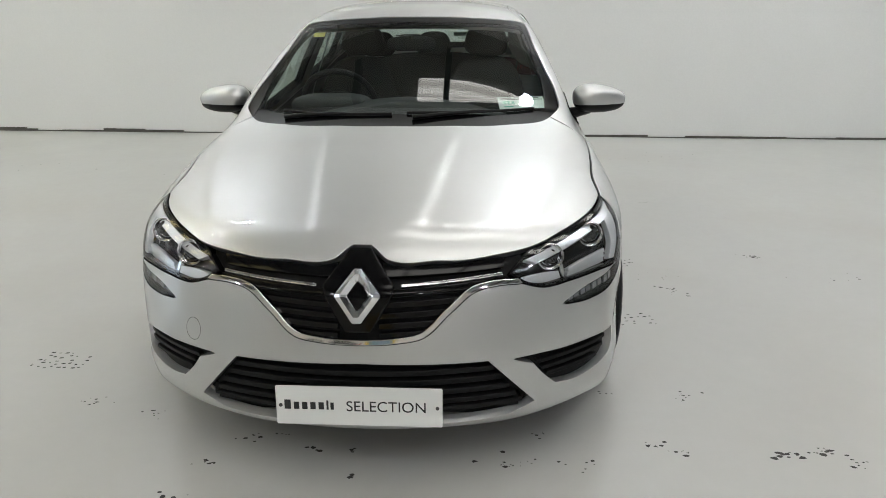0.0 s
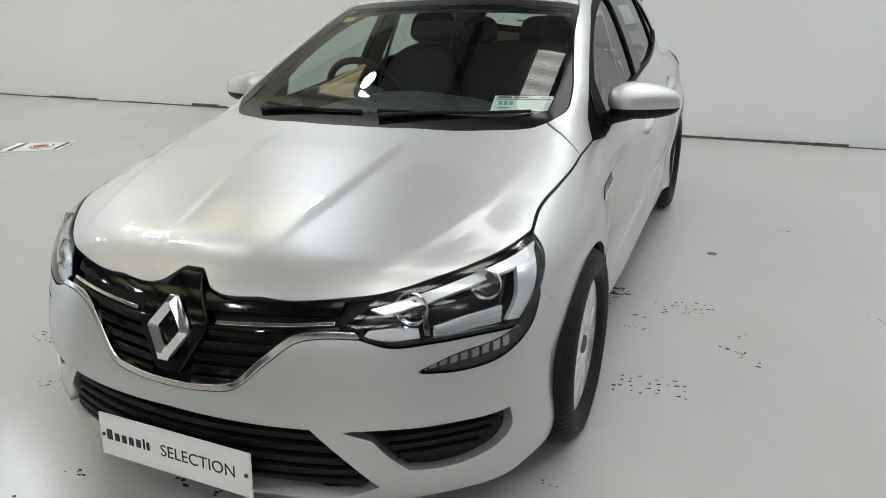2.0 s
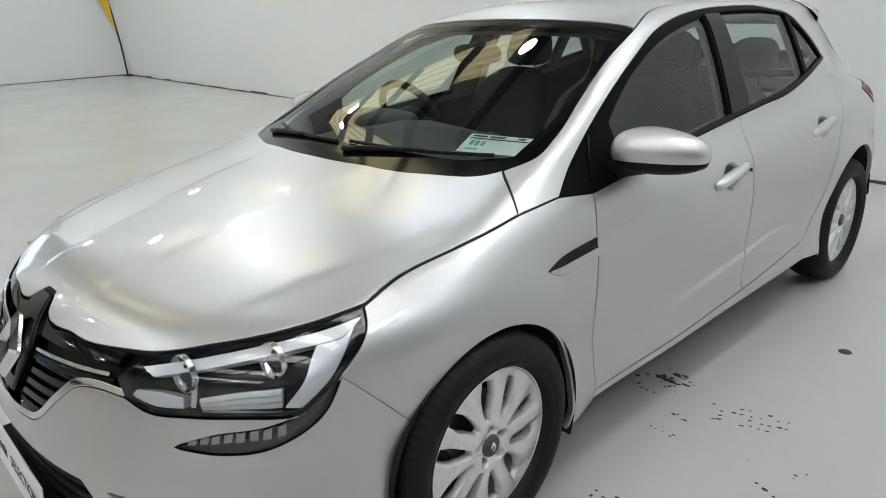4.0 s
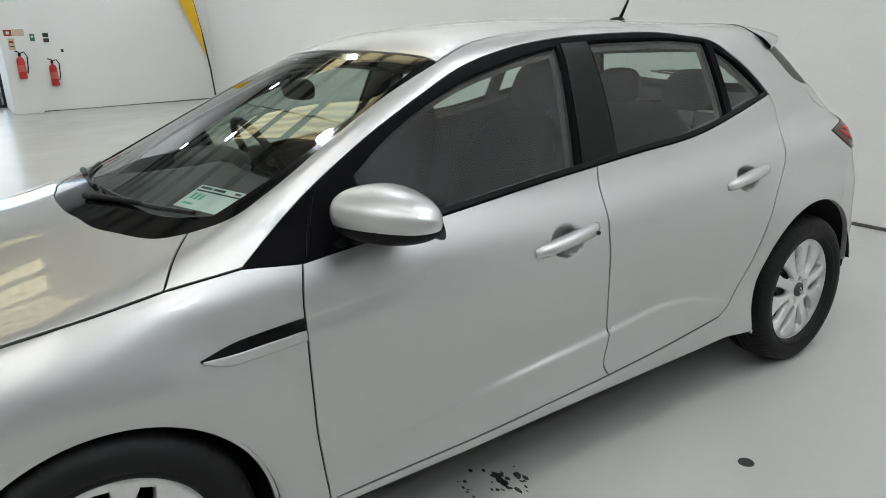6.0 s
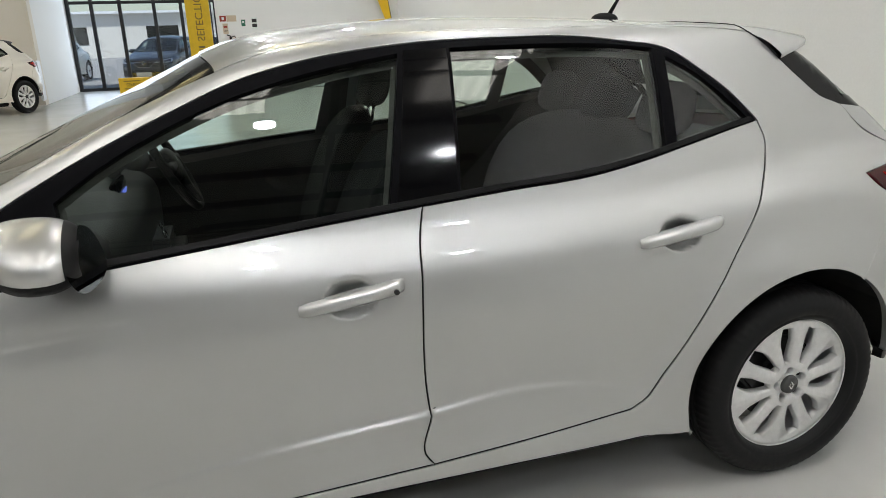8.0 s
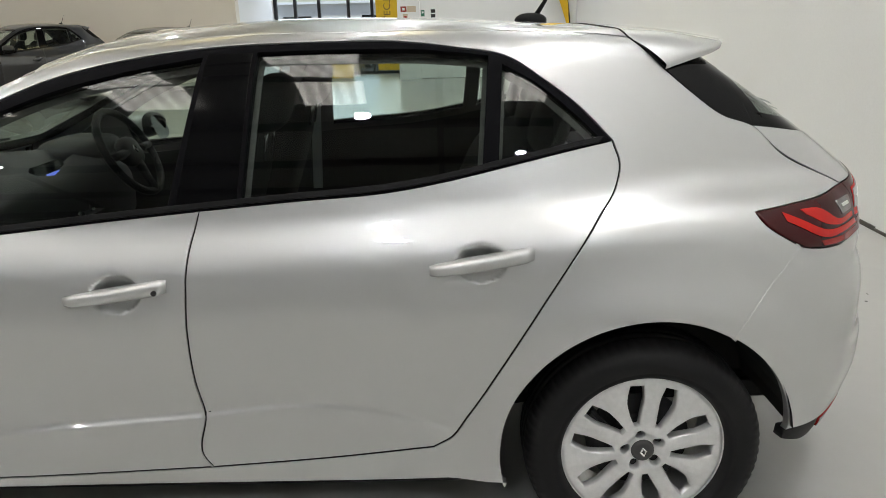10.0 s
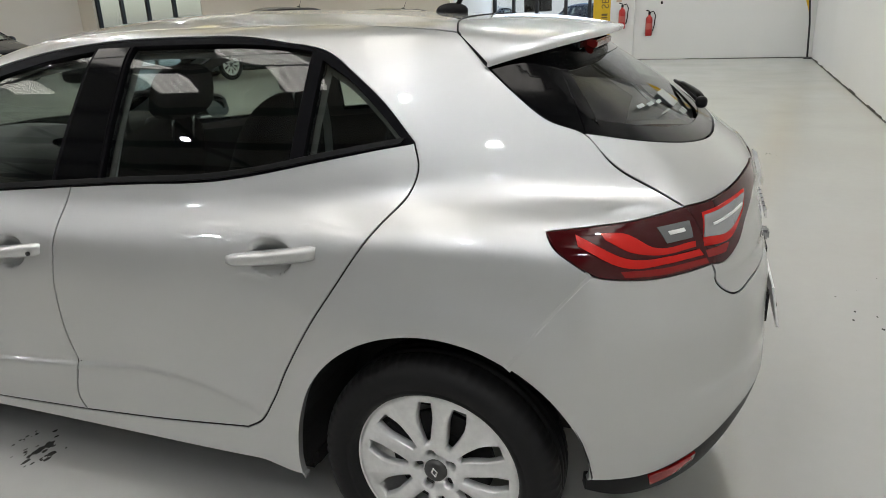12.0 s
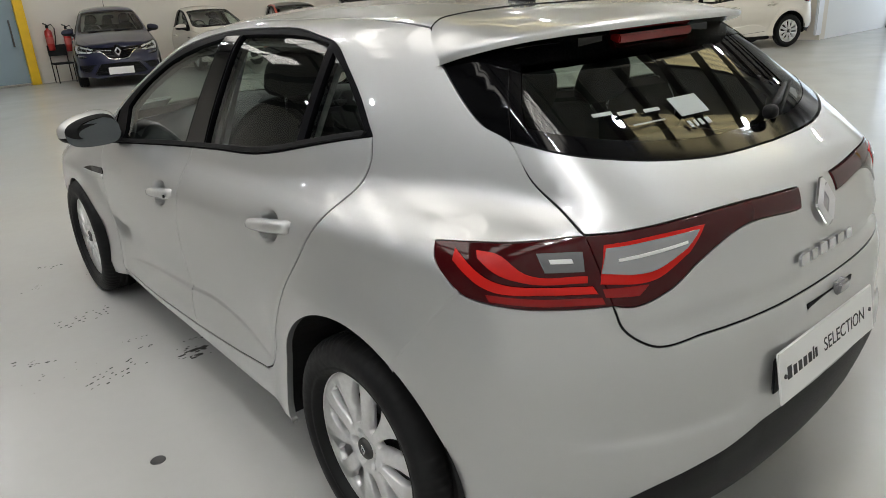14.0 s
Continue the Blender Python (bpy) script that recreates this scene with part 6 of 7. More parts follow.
for x0, x1, y0, y1 in ((-0.50, -0.02, 0.295, 0.205), (-0.02 + 0.06, 0.58, 0.215, 0.335)):
    bm = bmesh.new()
    tube(bm, [on_glass(x0 + (x1 - x0) * t, (y0 + (y1 - y0) * t) - 0.03 * math.sin(math.pi * t), 0.003) for t in np.linspace(0, 1, 9)], 0.006, 6)
    wp = part("wiper", bm, BLACK, car, "black windscreen wiper")
    bm = bmesh.new()
    tube(bm, [on_glass(x0 + (x1 - x0) * t, (y0 + (y1 - y0) * t) - 0.05 * (1 - t) - 0.008, 0.006) for t in np.linspace(0.05, 0.6, 6)], 0.008, 8, True, [1.3, 1.2, 1.1, 1, 0.9, 0.6])
    part("arm", bm, BLACK, wp, "", True)
# sale notice and tax sticker behind the windscreen
NOTICE = [on_glass(0.645, 0.378, -0.012), on_glass(0.628, 0.455, -0.012), on_glass(0.425, 0.40, -0.012), on_glass(0.435, 0.315, -0.012)]
a, b, c2, d2 = NOTICE
bm = bmesh.new()
bm.faces.new([bm.verts.new(p) for p in (a, b, c2, d2)])
notice = part("sale_notice", bm, PAPER, car, "white sale notice with green handwriting")


def on_notice(u, v, lift=0.0012):
    n = (b - a).cross(d2 - a).normalized()
    n = n if n.z > 0 else -n
    return d2.lerp(a, u).lerp(c2.lerp(b, u), v) + n * lift


def notice_bar(name, u0, u1, v0, v1, mat):
    bm = bmesh.new()
    bm.faces.new([bm.verts.new(on_notice(u, v)) for u, v in ((u0, v0), (u1, v0), (u1, v1), (u0, v1))])
    part(name, bm, mat, notice)


notice_bar("heading_bar", 0.04, 0.96, 0.72, 0.78, INK)
for k, (u0, u1) in enumerate(((0.06, 0.30), (0.34, 0.58), (0.78, 0.90))):
    notice_bar("word_bar", u0, u1, 0.84, 0.93, INK)
for u0, u1, v0, v1 in ((0.10, 0.16, 0.38, 0.64), (0.19, 0.25, 0.36, 0.64), (0.28, 0.34, 0.38, 0.62), (0.10, 0.30, 0.14, 0.22)):
    notice_bar("handwriting_stroke", u0, u1, v0, v1, GREEN_INK)
bm = bmesh.new()
bm.faces.new([bm.verts.new(on_glass(x, y, -0.010)) for x, y in ((-0.505, 0.915), (-0.445, 0.905), (-0.445, 0.945), (-0.505, 0.955))])
part("tax_sticker", bm, material("yellow_sticker", (0.55, 0.5, 0.12), 0.5), car, "small yellow windscreen sticker")


# ---- inside the car ----
side_pair("door_lining", [FRONT_GAP[:1] + FRONT_GAP[2:], [(0.843, 0.505, 0.25), (0.859, 1.5, 0.29), (0.86, 2.11, 0.34)], REAR_GAP[::-1], (BELT_A + BELT_B[1:])[::-1]], "long", TRIM, lift=-0.06, gap=0.0, fold=0, grid=0.06)
INNER_TOP = [(0.765, 0.42, 0.93), (0.727, 0.555, 1.027), (0.683, 0.752, 1.137), (0.64, 0.964, 1.235), (0.575, 1.3, 1.340), (0.555, 1.51, 1.365), (0.55, 1.75, 1.377), (0.553, 2.03, 1.372), (0.597, 2.327, 1.323), (0.657, 2.496, 1.211), (0.69, 2.585, 1.122)]
side_pair("pillar_lining", [INNER_TOP, (BELT_A + BELT_B[1:])[::-1]], "long", PILLAR_GREY, holes=[FRONT_PANE, REAR_PANE, SMALL_PANE], lift=-0.045, gap=-0.012, fold=0, grid=0.05)
skin_part("roof_lining", shell(loop([both(SCREEN_TOP), flip(DITCH), [(-0.535, 2.65, 1.38), (0, 2.60, 1.41), (0.535, 2.65, 1.38)], DITCH[::-1]], "long"), "long", lift=-0.05, gap=-0.03, fold=0, grid=0.06), LINING, car, "pale fabric roof lining")
side_pair("rear_pillar_lining", [[(0.55, 2.45, 1.33), (0.69, 2.60, 1.10), (0.78, 2.62, 0.98)], [(0.78, 2.62, 0.98), (0.72, 2.95, 0.99), (0.60, 3.0, 1.10)], [(0.60, 3.0, 1.10), (0.58, 2.80, 1.25), (0.55, 2.68, 1.32)], [(0.55, 2.68, 1.32), (0.55, 2.45, 1.33)]], "long", TRIM, lift=-0.06, gap=0, fold=0, grid=0.05)
bm = bmesh.new()
blob(bm, (0, 0.47, 0.79), (0.70, 0.34, 0.17), 4.0, 40, 16, lambda p: (p.x, p.y, p.z + 0.05 * math.cos(p.x * 4.5) * (p.y > -0.2) - 0.06 * (abs(p.x) < 0.2) * (p.y > 0.2)))
dash = part("dashboard", bm, TRIM, car, "dark moulded dashboard", True)
bm = bmesh.new()
blob(bm, (-0.37, 0.66, 0.965), (0.19, 0.12, 0.05), 3.0, 24, 12)
part("cowl", bm, TRIM, dash, "", True)
box("console", (-0.13, 0.58, 0.40), (0.13, 0.90, 0.78), TRIM, dash, "", 0.04)
bm = bmesh.new()
bmesh.ops.create_cube(bm, size=1, matrix=facing((0.0, 0.735, 0.905), (0, 1, 0.25)) @ Matrix.Diagonal((0.20, 0.14, 0.02, 1)))
bmesh.ops.bevel(bm, geom=bm.edges[:], offset=0.006, segments=2, affect="EDGES")
screen_unit = part("screen_unit", bm, GLOSS_BLACK, dash)
bm = bmesh.new()
bmesh.ops.create_cube(bm, size=1, matrix=facing((0.0, 0.747, 0.910), (0, 1, 0.25)) @ Matrix.Diagonal((0.085, 0.060, 0.003, 1)))
part("screen", bm, material("blue_screen", (0.05, 0.06, 0.4), 0.3, Emission_Color=(0.20, 0.28, 1.0, 1), Emission_Strength=0.7), screen_unit, "lit blue dashboard screen")
for x in (-0.055, 0.055, -0.05, 0.06):
    bm = bmesh.new()
    lathe(bm, [(0.012, -0.003), (0.016, 0.0), (0.017, 0.004), (0.014, 0.006), (0.012, 0.002)], 20)
    bmesh.ops.transform(bm, matrix=facing((x, 0.825 + 0.02 * (x > 0), 0.790 - 0.05 * (abs(x) < 0.052)), (0, 1, 0.3)) @ Matrix.Rotation(radians(-90), 4, "Y"), verts=bm.verts[:])
    part("chrome_knob", bm, CHROME, dash, "", True)
# steering wheel
WHEEL_AT = facing((-0.37, 0.86, 0.945), (0, 1, 0.50))
bm = bmesh.new()
tube(bm, [WHEEL_AT @ Vector((0.182 * math.cos(a), 0.182 * math.sin(a), 0)) for a in np.linspace(0, 2 * math.pi, 49)], 0.016, 10, False)
bmesh.ops.remove_doubles(bm, verts=bm.verts[:], dist=0.0005)
steering = part("steering_wheel", bm, BLACK, car, "black steering wheel with a pale badge", True)
bm = bmesh.new()
blob(bm, (0, 0, 0), (0.078, 0.065, 0.03), 2.6, 24, 12)
bmesh.ops.transform(bm, matrix=WHEEL_AT, verts=bm.verts[:])
hub = part("hub", bm, BLACK, steering, "", True)
diamond("hub_badge", WHEEL_AT @ Matrix.Translation((0, 0, 0.029)), 0.014, 0.018, CHROME, hub, 0.003)
for a in (0, 180, 270):
    bm = bmesh.new()
    tube(bm, [WHEEL_AT @ Vector((r * math.cos(radians(a)), r * math.sin(radians(a)), 0.005)) for r in (0.05, 0.12, 0.178)], 0.017, 8, True, [1.3, 1.0, 0.9])
    part("spoke", bm, BLACK, steering, "", True)


def seat(x, y, width, parent, name, tall=0.62):
    bm = bmesh.new()
    blob(bm, (x, y, 0.44), (width, 0.26, 0.085), 3.5, 28, 12, lambda p: (p.x, p.y, p.z + 0.10 * (p.y < 0) * (-p.y) - 0.25 * p.x * p.x * 0 + 0.3 * max(abs(p.x) - width * 0.6, 0)))
    s = part(name, bm, CLOTH, parent, "dark cloth car seat", True)
    bm = bmesh.new()
    blob(bm, (x, y + 0.33, 0.50 + tall / 2), (width, 0.075, tall / 2), 3.2, 28, 16, lambda p: (p.x * (1 - 0.15 * max(p.z, 0) / 0.3), p.y + 0.36 * (p.z + 0.1) - 0.35 * max(abs(p.x) - width * 0.55, 0), p.z))
    part("backrest", bm, CLOTH, s, "", True)
    return s


def headrest(x, y, z, parent, w=0.125):
    bm = bmesh.new()
    blob(bm, (x, y, z), (w, 0.055, 0.085), 3.0, 24, 12, lambda p: (p.x * (1 - 0.12 * p.z / 0.085), p.y + 0.25 * p.z, p.z))
    h = part("headrest", bm, CLOTH, parent, "", True)
    for k in (-0.05, 0.05):
        bm = bmesh.new()
        tube(bm, [(x + k, y - 0.03, z - 0.16), (x + k, y - 0.01, z - 0.06)], 0.006, 8)
        part("post", bm, CHROME, h, "", True)


for x in (-0.37, 0.37):
    s = seat(x, 1.10, 0.245, car, "front_seat")
    headrest(x, 1.65, 1.205, s)
bench = seat(0.0, 1.98, 0.62, car, "rear_seat", 0.58)
for x in (-0.40, 0.0, 0.40):
    headrest(x, 2.47, 1.135, bench, 0.12)
box("parcel_shelf", (-0.58, 2.66, 0.935), (0.58, 3.16, 0.955), TRIM, car, "dark parcel shelf", 0.006)
box("boot_floor", (-0.50, 2.3, 0.36), (0.50, 3.25, 0.40), DARK, car)
bm = bmesh.new()
blob(bm, (0.0, 0.875, 1.232), (0.12, 0.022, 0.036), 3.2, 24, 12)
rear_view = part("rear_view_mirror", bm, BLACK, car, "black rear view mirror", True)
bm = bmesh.new()
tube(bm, [(0.0, 0.865, 1.25), (0.0, 0.86, 1.272)], 0.014, 8)
part("stalk", bm, BLACK, rear_view)
for s in (1, -1):
    bm = bmesh.new()
    blob(bm, (0.30 * s, 1.13, 1.338), (0.17, 0.075, 0.010), 4, 20, 8, lambda p: (p.x, p.y, p.z + 0.25 * p.y))
    part("sun_visor", bm, PILLAR_GREY, car, "pale folded sun visor", True)
    # seat belt hanging from the pillar
    bm = bmesh.new()
    pts = [(0.545 * s, 1.62, 1.30), (0.60 * s, 1.60, 1.15), (0.68 * s, 1.575, 0.92), (0.70 * s, 1.56, 0.70)]
    for p, q in zip(pts[:-1], pts[1:]):
        vs = [bm.verts.new((p[0], p[1] - 0.022, p[2])), bm.verts.new((p[0], p[1] + 0.022, p[2])), bm.verts.new((q[0], q[1] + 0.022, q[2])), bm.verts.new((q[0], q[1] - 0.022, q[2]))]
        bm.faces.new(vs)
    part("seat_belt", bm, material("grey_belt", (0.35, 0.37, 0.36), 0.6), car, "pale grey seat belt")


# ---- things about the showroom ----
def extinguisher(x, y, z, turn):
    e = tagged(empty("fire_extinguisher", (x, y, z)), "red fire extinguisher hung on the white wall", "extinguisher", "fire extinguishers")
    m = Matrix.Translation((x, y, z)) @ Matrix.Rotation(radians(turn), 4, "Z")
    red = material("extinguisher_red", (0.45, 0.015, 0.012), 0.3, 0, 0.6)

    def put(name, profile, at, mat, label=""):
        bm = bmesh.new()
        lathe(bm, profile, 24)
        bmesh.ops.transform(bm, matrix=m @ Matrix.Translation(at) @ Matrix.Rotation(radians(-90), 4, "Y"), verts=bm.verts[:])
        return part(name, bm, mat, e, label, True)
    put("cylinder", [(0.001, 0.0), (0.075, 0.0), (0.085, 0.02), (0.085, 0.40), (0.07, 0.46), (0.03, 0.49), (0.028, 0.52)], (0.10, 0, 0), red)
    put("valve", [(0.001, 0.0), (0.03, 0.0), (0.03, 0.05), (0.018, 0.07), (0.001, 0.07)], (0.10, 0, 0.52), BLACK)
    put("label_band", [(0.0856, 0.16), (0.0860, 0.17), (0.0860, 0.30), (0.0856, 0.31)], (0.10, 0, 0), material("label_grey", (0.5, 0.1, 0.08), 0.5))
    bm = bmesh.new()
    tube(bm, [m @ Vector(p) for p in ((0.10, 0.02, 0.575), (0.10, 0.10, 0.60), (0.10, 0.15, 0.50), (0.10, 0.13, 0.25), (0.10, 0.10, 0.12))], 0.013, 8)
    part("hose", bm, BLACK, e, "black rubber hose", True)
    bm = bmesh.new()
    tube(bm, [m @ Vector(p) for p in ((0.10, 0.0, 0.60), (0.13, -0.08, 0.63))], 0.014, 8)
    part("lever", bm, BLACK, e, "", True)
    bm = bmesh.new()
    bmesh.ops.create_cube(bm, size=1, matrix=m @ Matrix.Translation((0.005, 0, 0.42)) @ Matrix.Diagonal((0.02, 0.06, 0.08, 1)))
    part("bracket", bm, STEEL, e)


def wall_sign(at, size, mat, label, marks=()):
    s = tagged(box("wall_sign", (at[0], at[1] - size[0] / 2, at[2] - size[1] / 2), (at[0] + 0.006, at[1] + size[0] / 2, at[2] + size[1] / 2), mat), label, "sign", "wall signs")
    for dy, dz, w, h, mm in marks:
        box("sign_mark", (at[0] + 0.0062, at[1] + dy - w / 2, at[2] + dz - h / 2), (at[0] + 0.0085, at[1] + dy + w / 2, at[2] + dz + h / 2), mm, s)


SIGN_RED = material("sign_red", (0.30, 0.04, 0.02), 0.5)
SIGN_BEIGE = material("sign_beige", (0.55, 0.45, 0.33), 0.5)
extinguisher(-16.95, 1.26, 0.80, 0)
extinguisher(-17.2, 1.92, 0.60, 0)
wall_sign((-16.95, 1.12, 1.83), (0.16, 0.14, 0), SIGN_RED, "small dark red safety sign on the wall", [(0.0, 0.0, 0.06, 0.06, PAPER)])
wall_sign((-16.95, 1.33, 1.83), (0.24, 0.15, 0), SIGN_BEIGE, "small beige card on the wall")
wall_sign((-16.95, 1.16, 1.58), (0.13, 0.26, 0), SIGN_BEIGE, "small fire instruction card on the wall", [(0, 0.05, 0.09, 0.05, SIGN_RED), (0, -0.05, 0.09, 0.02, INK)])
wall_sign((-17.2, 1.90, 1.70), (0.16, 0.30, 0), PAPER, "small fire instruction card on the wall", [(0, 0.07, 0.12, 0.09, INK), (0, -0.05, 0.12, 0.09, INK)])
wall_sign((-17.2, 1.62, 1.72), (0.10, 0.16, 0), material("sign_green", (0.03, 0.16, 0.10), 0.5), "small green safety sign on the wall", [(0, 0.02, 0.05, 0.05, PAPER)])
wall_sign((-17.2, 2.20, 1.40), (0.05, 0.07, 0), BLACK, "small black wall switch")
wall_sign((-16.95, 1.22, 2.62), (0.50, 0.26, 0), PAPER, "grey vent grille high on the wall", [(0, 0.08 - 0.05 * k, 0.46, 0.018, STEEL) for k in range(4)])

# yellow banner hung in the glass beside the pillar, seen from its back
banner = tagged(empty("yellow_banner", (-19.74, 0.46, 0)), "tall yellow hanging banner with grey lettering", "banner")
box("cloth", (-19.76, 0.12, 0.10), (-19.752, 0.78, 3.2), YELLOW, banner)
box("edge_pole", (-19.78, 0.79, 0.05), (-19.745, 0.83, 3.25), FRAME, banner, "black edge pole")
m = Matrix.Translation((-19.7485, 0.45, 2.05)) @ Matrix.Rotation(radians(90), 4, "Z") @ Matrix.Rotation(radians(90), 4, "X") @ Matrix.Rotation(radians(90), 4, "Z") @ Matrix.Diagonal((1, -1, 1, 1))
grey_ink = material("grey_ink", (0.20, 0.13, 0.03), 0.5)
lettering("letters", "SELECTION", 0.30, grey_ink, m, banner, "mirrored grey capital letters", 0.0005)
bm = bmesh.new()
bars(bm, [0.13, 0.10, 0.10, 0.10, 0.10, 0.04, 0.06], 0.17, m @ Matrix.Translation((-1.32, 0, 0.001)), 0.2, 0.001)
part("word_bars", bm, grey_ink, banner)
# flag at the far corner
flag = tagged(empty("corner_flag", (-16.95, 5.62, 0)), "tall yellow feather flag on a black pole in the corner", "flag")
bm = bmesh.new()
tube(bm, [(-16.92, 5.66, 0.0), (-16.94, 5.62, 0.8), (-16.96, 5.52, 1.7), (-16.98, 5.38, 2.6), (-16.99, 5.2, 3.6)], 0.022, 8)
part("pole", bm, FRAME, flag, "black flag pole", True)
bm = bmesh.new()
zs = np.linspace(1.0, 3.6, 12)
for off in (0.0, 0.01):
    rows = []
    for z in zs:
        ye = 5.66 - 0.13 * max(z - 0.2, 0) ** 0.9 * 1.0
        yp = float(np.interp(z, [0.8, 1.7, 2.6, 3.6], [5.62, 5.52, 5.38, 5.2]))
        rows.append((bm.verts.new((-16.95 + off, yp, z)), bm.verts.new((-16.95 + off + 0.02 * math.sin(z * 3), yp - min(0.42, 0.22 * (z - 0.98)), z))))
    for a, b in zip(rows[:-1], rows[1:]):
        bm.faces.new((a[0], a[1], b[1], b[0]))
part("cloth", bm, YELLOW, flag, "yellow flag cloth")
box("base", (-17.05, 5.56, 0.0), (-16.80, 5.76, 0.03), FRAME, flag, "", 0.008)

# low yellow sign boxes on the floor before the glass
for x, y0, y1 in ((-18.3, -1.75, -0.5),):
    sign = tagged(box("floor_sign_box", (x - 0.22, y0, 0.0), (x, y1, 0.40), YELLOW, bevel=0.006), "low yellow sign box on the floor", "sign")
    yc = (y0 + y1) / 2 - 0.15
    lettering("letters", "SELECTION", 0.115, INK, Matrix.Translation((x + 0.002, yc, 0.22)) @ Matrix.Rotation(radians(90), 4, "Z") @ Matrix.Rotation(radians(90), 4, "X"), sign, "dark capital letters", 0.0005)
    for k, (w, z) in enumerate(((0.42, 0.32), (0.60, 0.12))):
        box("word_bar", (x + 0.001, yc - 0.35, z - 0.012), (x + 0.003, yc - 0.35 + w, z + 0.012), grey_ink, sign)

# printed card lying on the floor
card = tagged(empty("floor_card", (-5.25, 2.72, 0)), "white printed card lying on the grey floor", "card")
cm = Matrix.Translation((-5.25, 2.72, 0.0)) @ Matrix.Rotation(radians(26), 4, "Z")


def card_piece(name, x, y, w, d, z, mat, round_=False):
    bm = bmesh.new()
    if round_:
        bmesh.ops.create_cone(bm, cap_ends=True, segments=28, radius1=w, radius2=w, depth=0.001, matrix=cm @ Matrix.Translation((x, y, z)))
    else:
        bmesh.ops.create_cube(bm, size=1, matrix=cm @ Matrix.Translation((x, y, z)) @ Matrix.Diagonal((w, d, 0.002 if name == "sheet" else 0.001, 1)))
    part(name, bm, mat, card)


card_piece("sheet", 0, 0, 0.60, 0.40, 0.002, PLATE)
card_piece("ring", 0.04, 0, 0.115, 0, 0.0036, INK, True)
card_piece("ring_field", 0.04, 0, 0.10, 0, 0.0042, PLATE, True)
card_piece("red_disc", 0.03, 0.0, 0.075, 0, 0.0048, SIGN_RED, True)
card_piece("dark_stripe", -0.20, 0.0, 0.05, 0.36, 0.0036, INK)
card_piece("dark_stripe", 0.24, 0.0, 0.04, 0.36, 0.0036, INK)

# yellow doorway in the south wall, chair beside it
door = setting(empty("door_1", (-1.0, -15.45, 0)), "glazed door in a yellow frame", "door")
for x0, x1 in ((-1.95, -1.75), (0.15, 0.35)):
    box("door_frame", (x0, -15.50, 0), (x1, -15.30, 2.75), YELLOW, door)
box("lintel", (-1.95, -15.50, 2.55), (0.35, -15.30, 2.80), YELLOW, door)
box("pane", (-1.75, -15.44, 0.05), (0.15, -15.42, 2.55), material("grey_blue_glass", (0.25, 0.33, 0.38), 0.08), door)
box("handle", (-1.60, -15.41, 0.9), (-1.57, -15.36, 1.5), STEEL, door)


def plain_chair(x, y):
    c = tagged(empty("chair", (x, y, 0)), "dark metal chair against the wall", "chair")
    box("seat", (x - 0.22, y - 0.22, 0.43), (x + 0.22, y + 0.22, 0.47), CLOTH, c, "", 0.015)
    box("backrest", (x - 0.21, y - 0.24, 0.62), (x + 0.21, y - 0.21, 0.88), CLOTH, c, "", 0.01)
    for sx in (-0.19, 0.19):
        for sy in (-0.22, 0.19):
            bm = bmesh.new()
            tube(bm, [(x + sx, y + sy, 0), (x + sx, y + sy, 0.88 if sy < 0 else 0.44)], 0.012, 8)
            part("leg", bm, BLACK, c)


plain_chair(-2.45, -15.1)
extinguisher(-2.35, -15.45, 0.75, 90)
extinguisher(-2.75, -15.45, 0.70, 90)
bm = bmesh.new()
tube(bm, [(-5.05, -15.47, 6.4), (-5.0, -15.47, 4.5), (-4.85, -15.47, 2.6)], 0.02, 6)
tagged(part("wall_cable", bm, STEEL), "thin grey cable on the wall", "cable")
tagged(box("wall_panel_heater", (-15.65, -3.0, 0.12), (-15.35, -2.94, 1.0), WHITE_PANEL, bevel=0.02), "white upright panel on the wall's end", "heater")

# paint chips and scuffs on the floor
CHIP = grain(material("bare_floor_patch", (0.030, 0.028, 0.024), 0.8), 30, 0.4, 4)
random.seed(11)


def chips(x, y, spread, count, size, turn=0.0, stretch=2.0):
    bm = bmesh.new()
    c, s = math.cos(radians(turn)), math.sin(radians(turn))
    for _ in range(count):
        u, v = random.gauss(0, spread), random.gauss(0, spread / stretch)
        px, py = x + u * c - v * s, y + u * s + v * c
        r = size * random.choice((0.3, 0.4, 0.5, 0.6, 0.8, 1.1))
        n = random.randint(5, 8)
        a0 = random.random() * 6.3
        top = [bm.verts.new((px + r * random.uniform(0.5, 1.2) * math.cos(a0 + 2 * math.pi * k / n), py + 0.6 * r * random.uniform(0.5, 1.2) * math.sin(a0 + 2 * math.pi * k / n), 0.0006)) for k in range(n)]
        bm.faces.new(top)
    bmesh.ops.recalc_face_normals(bm, faces=bm.faces[:])
    tagged(part("floor_scuff", bm, CHIP), "dark chipped patch in the grey floor paint", "scuff", "floor scuffs", "stuff")


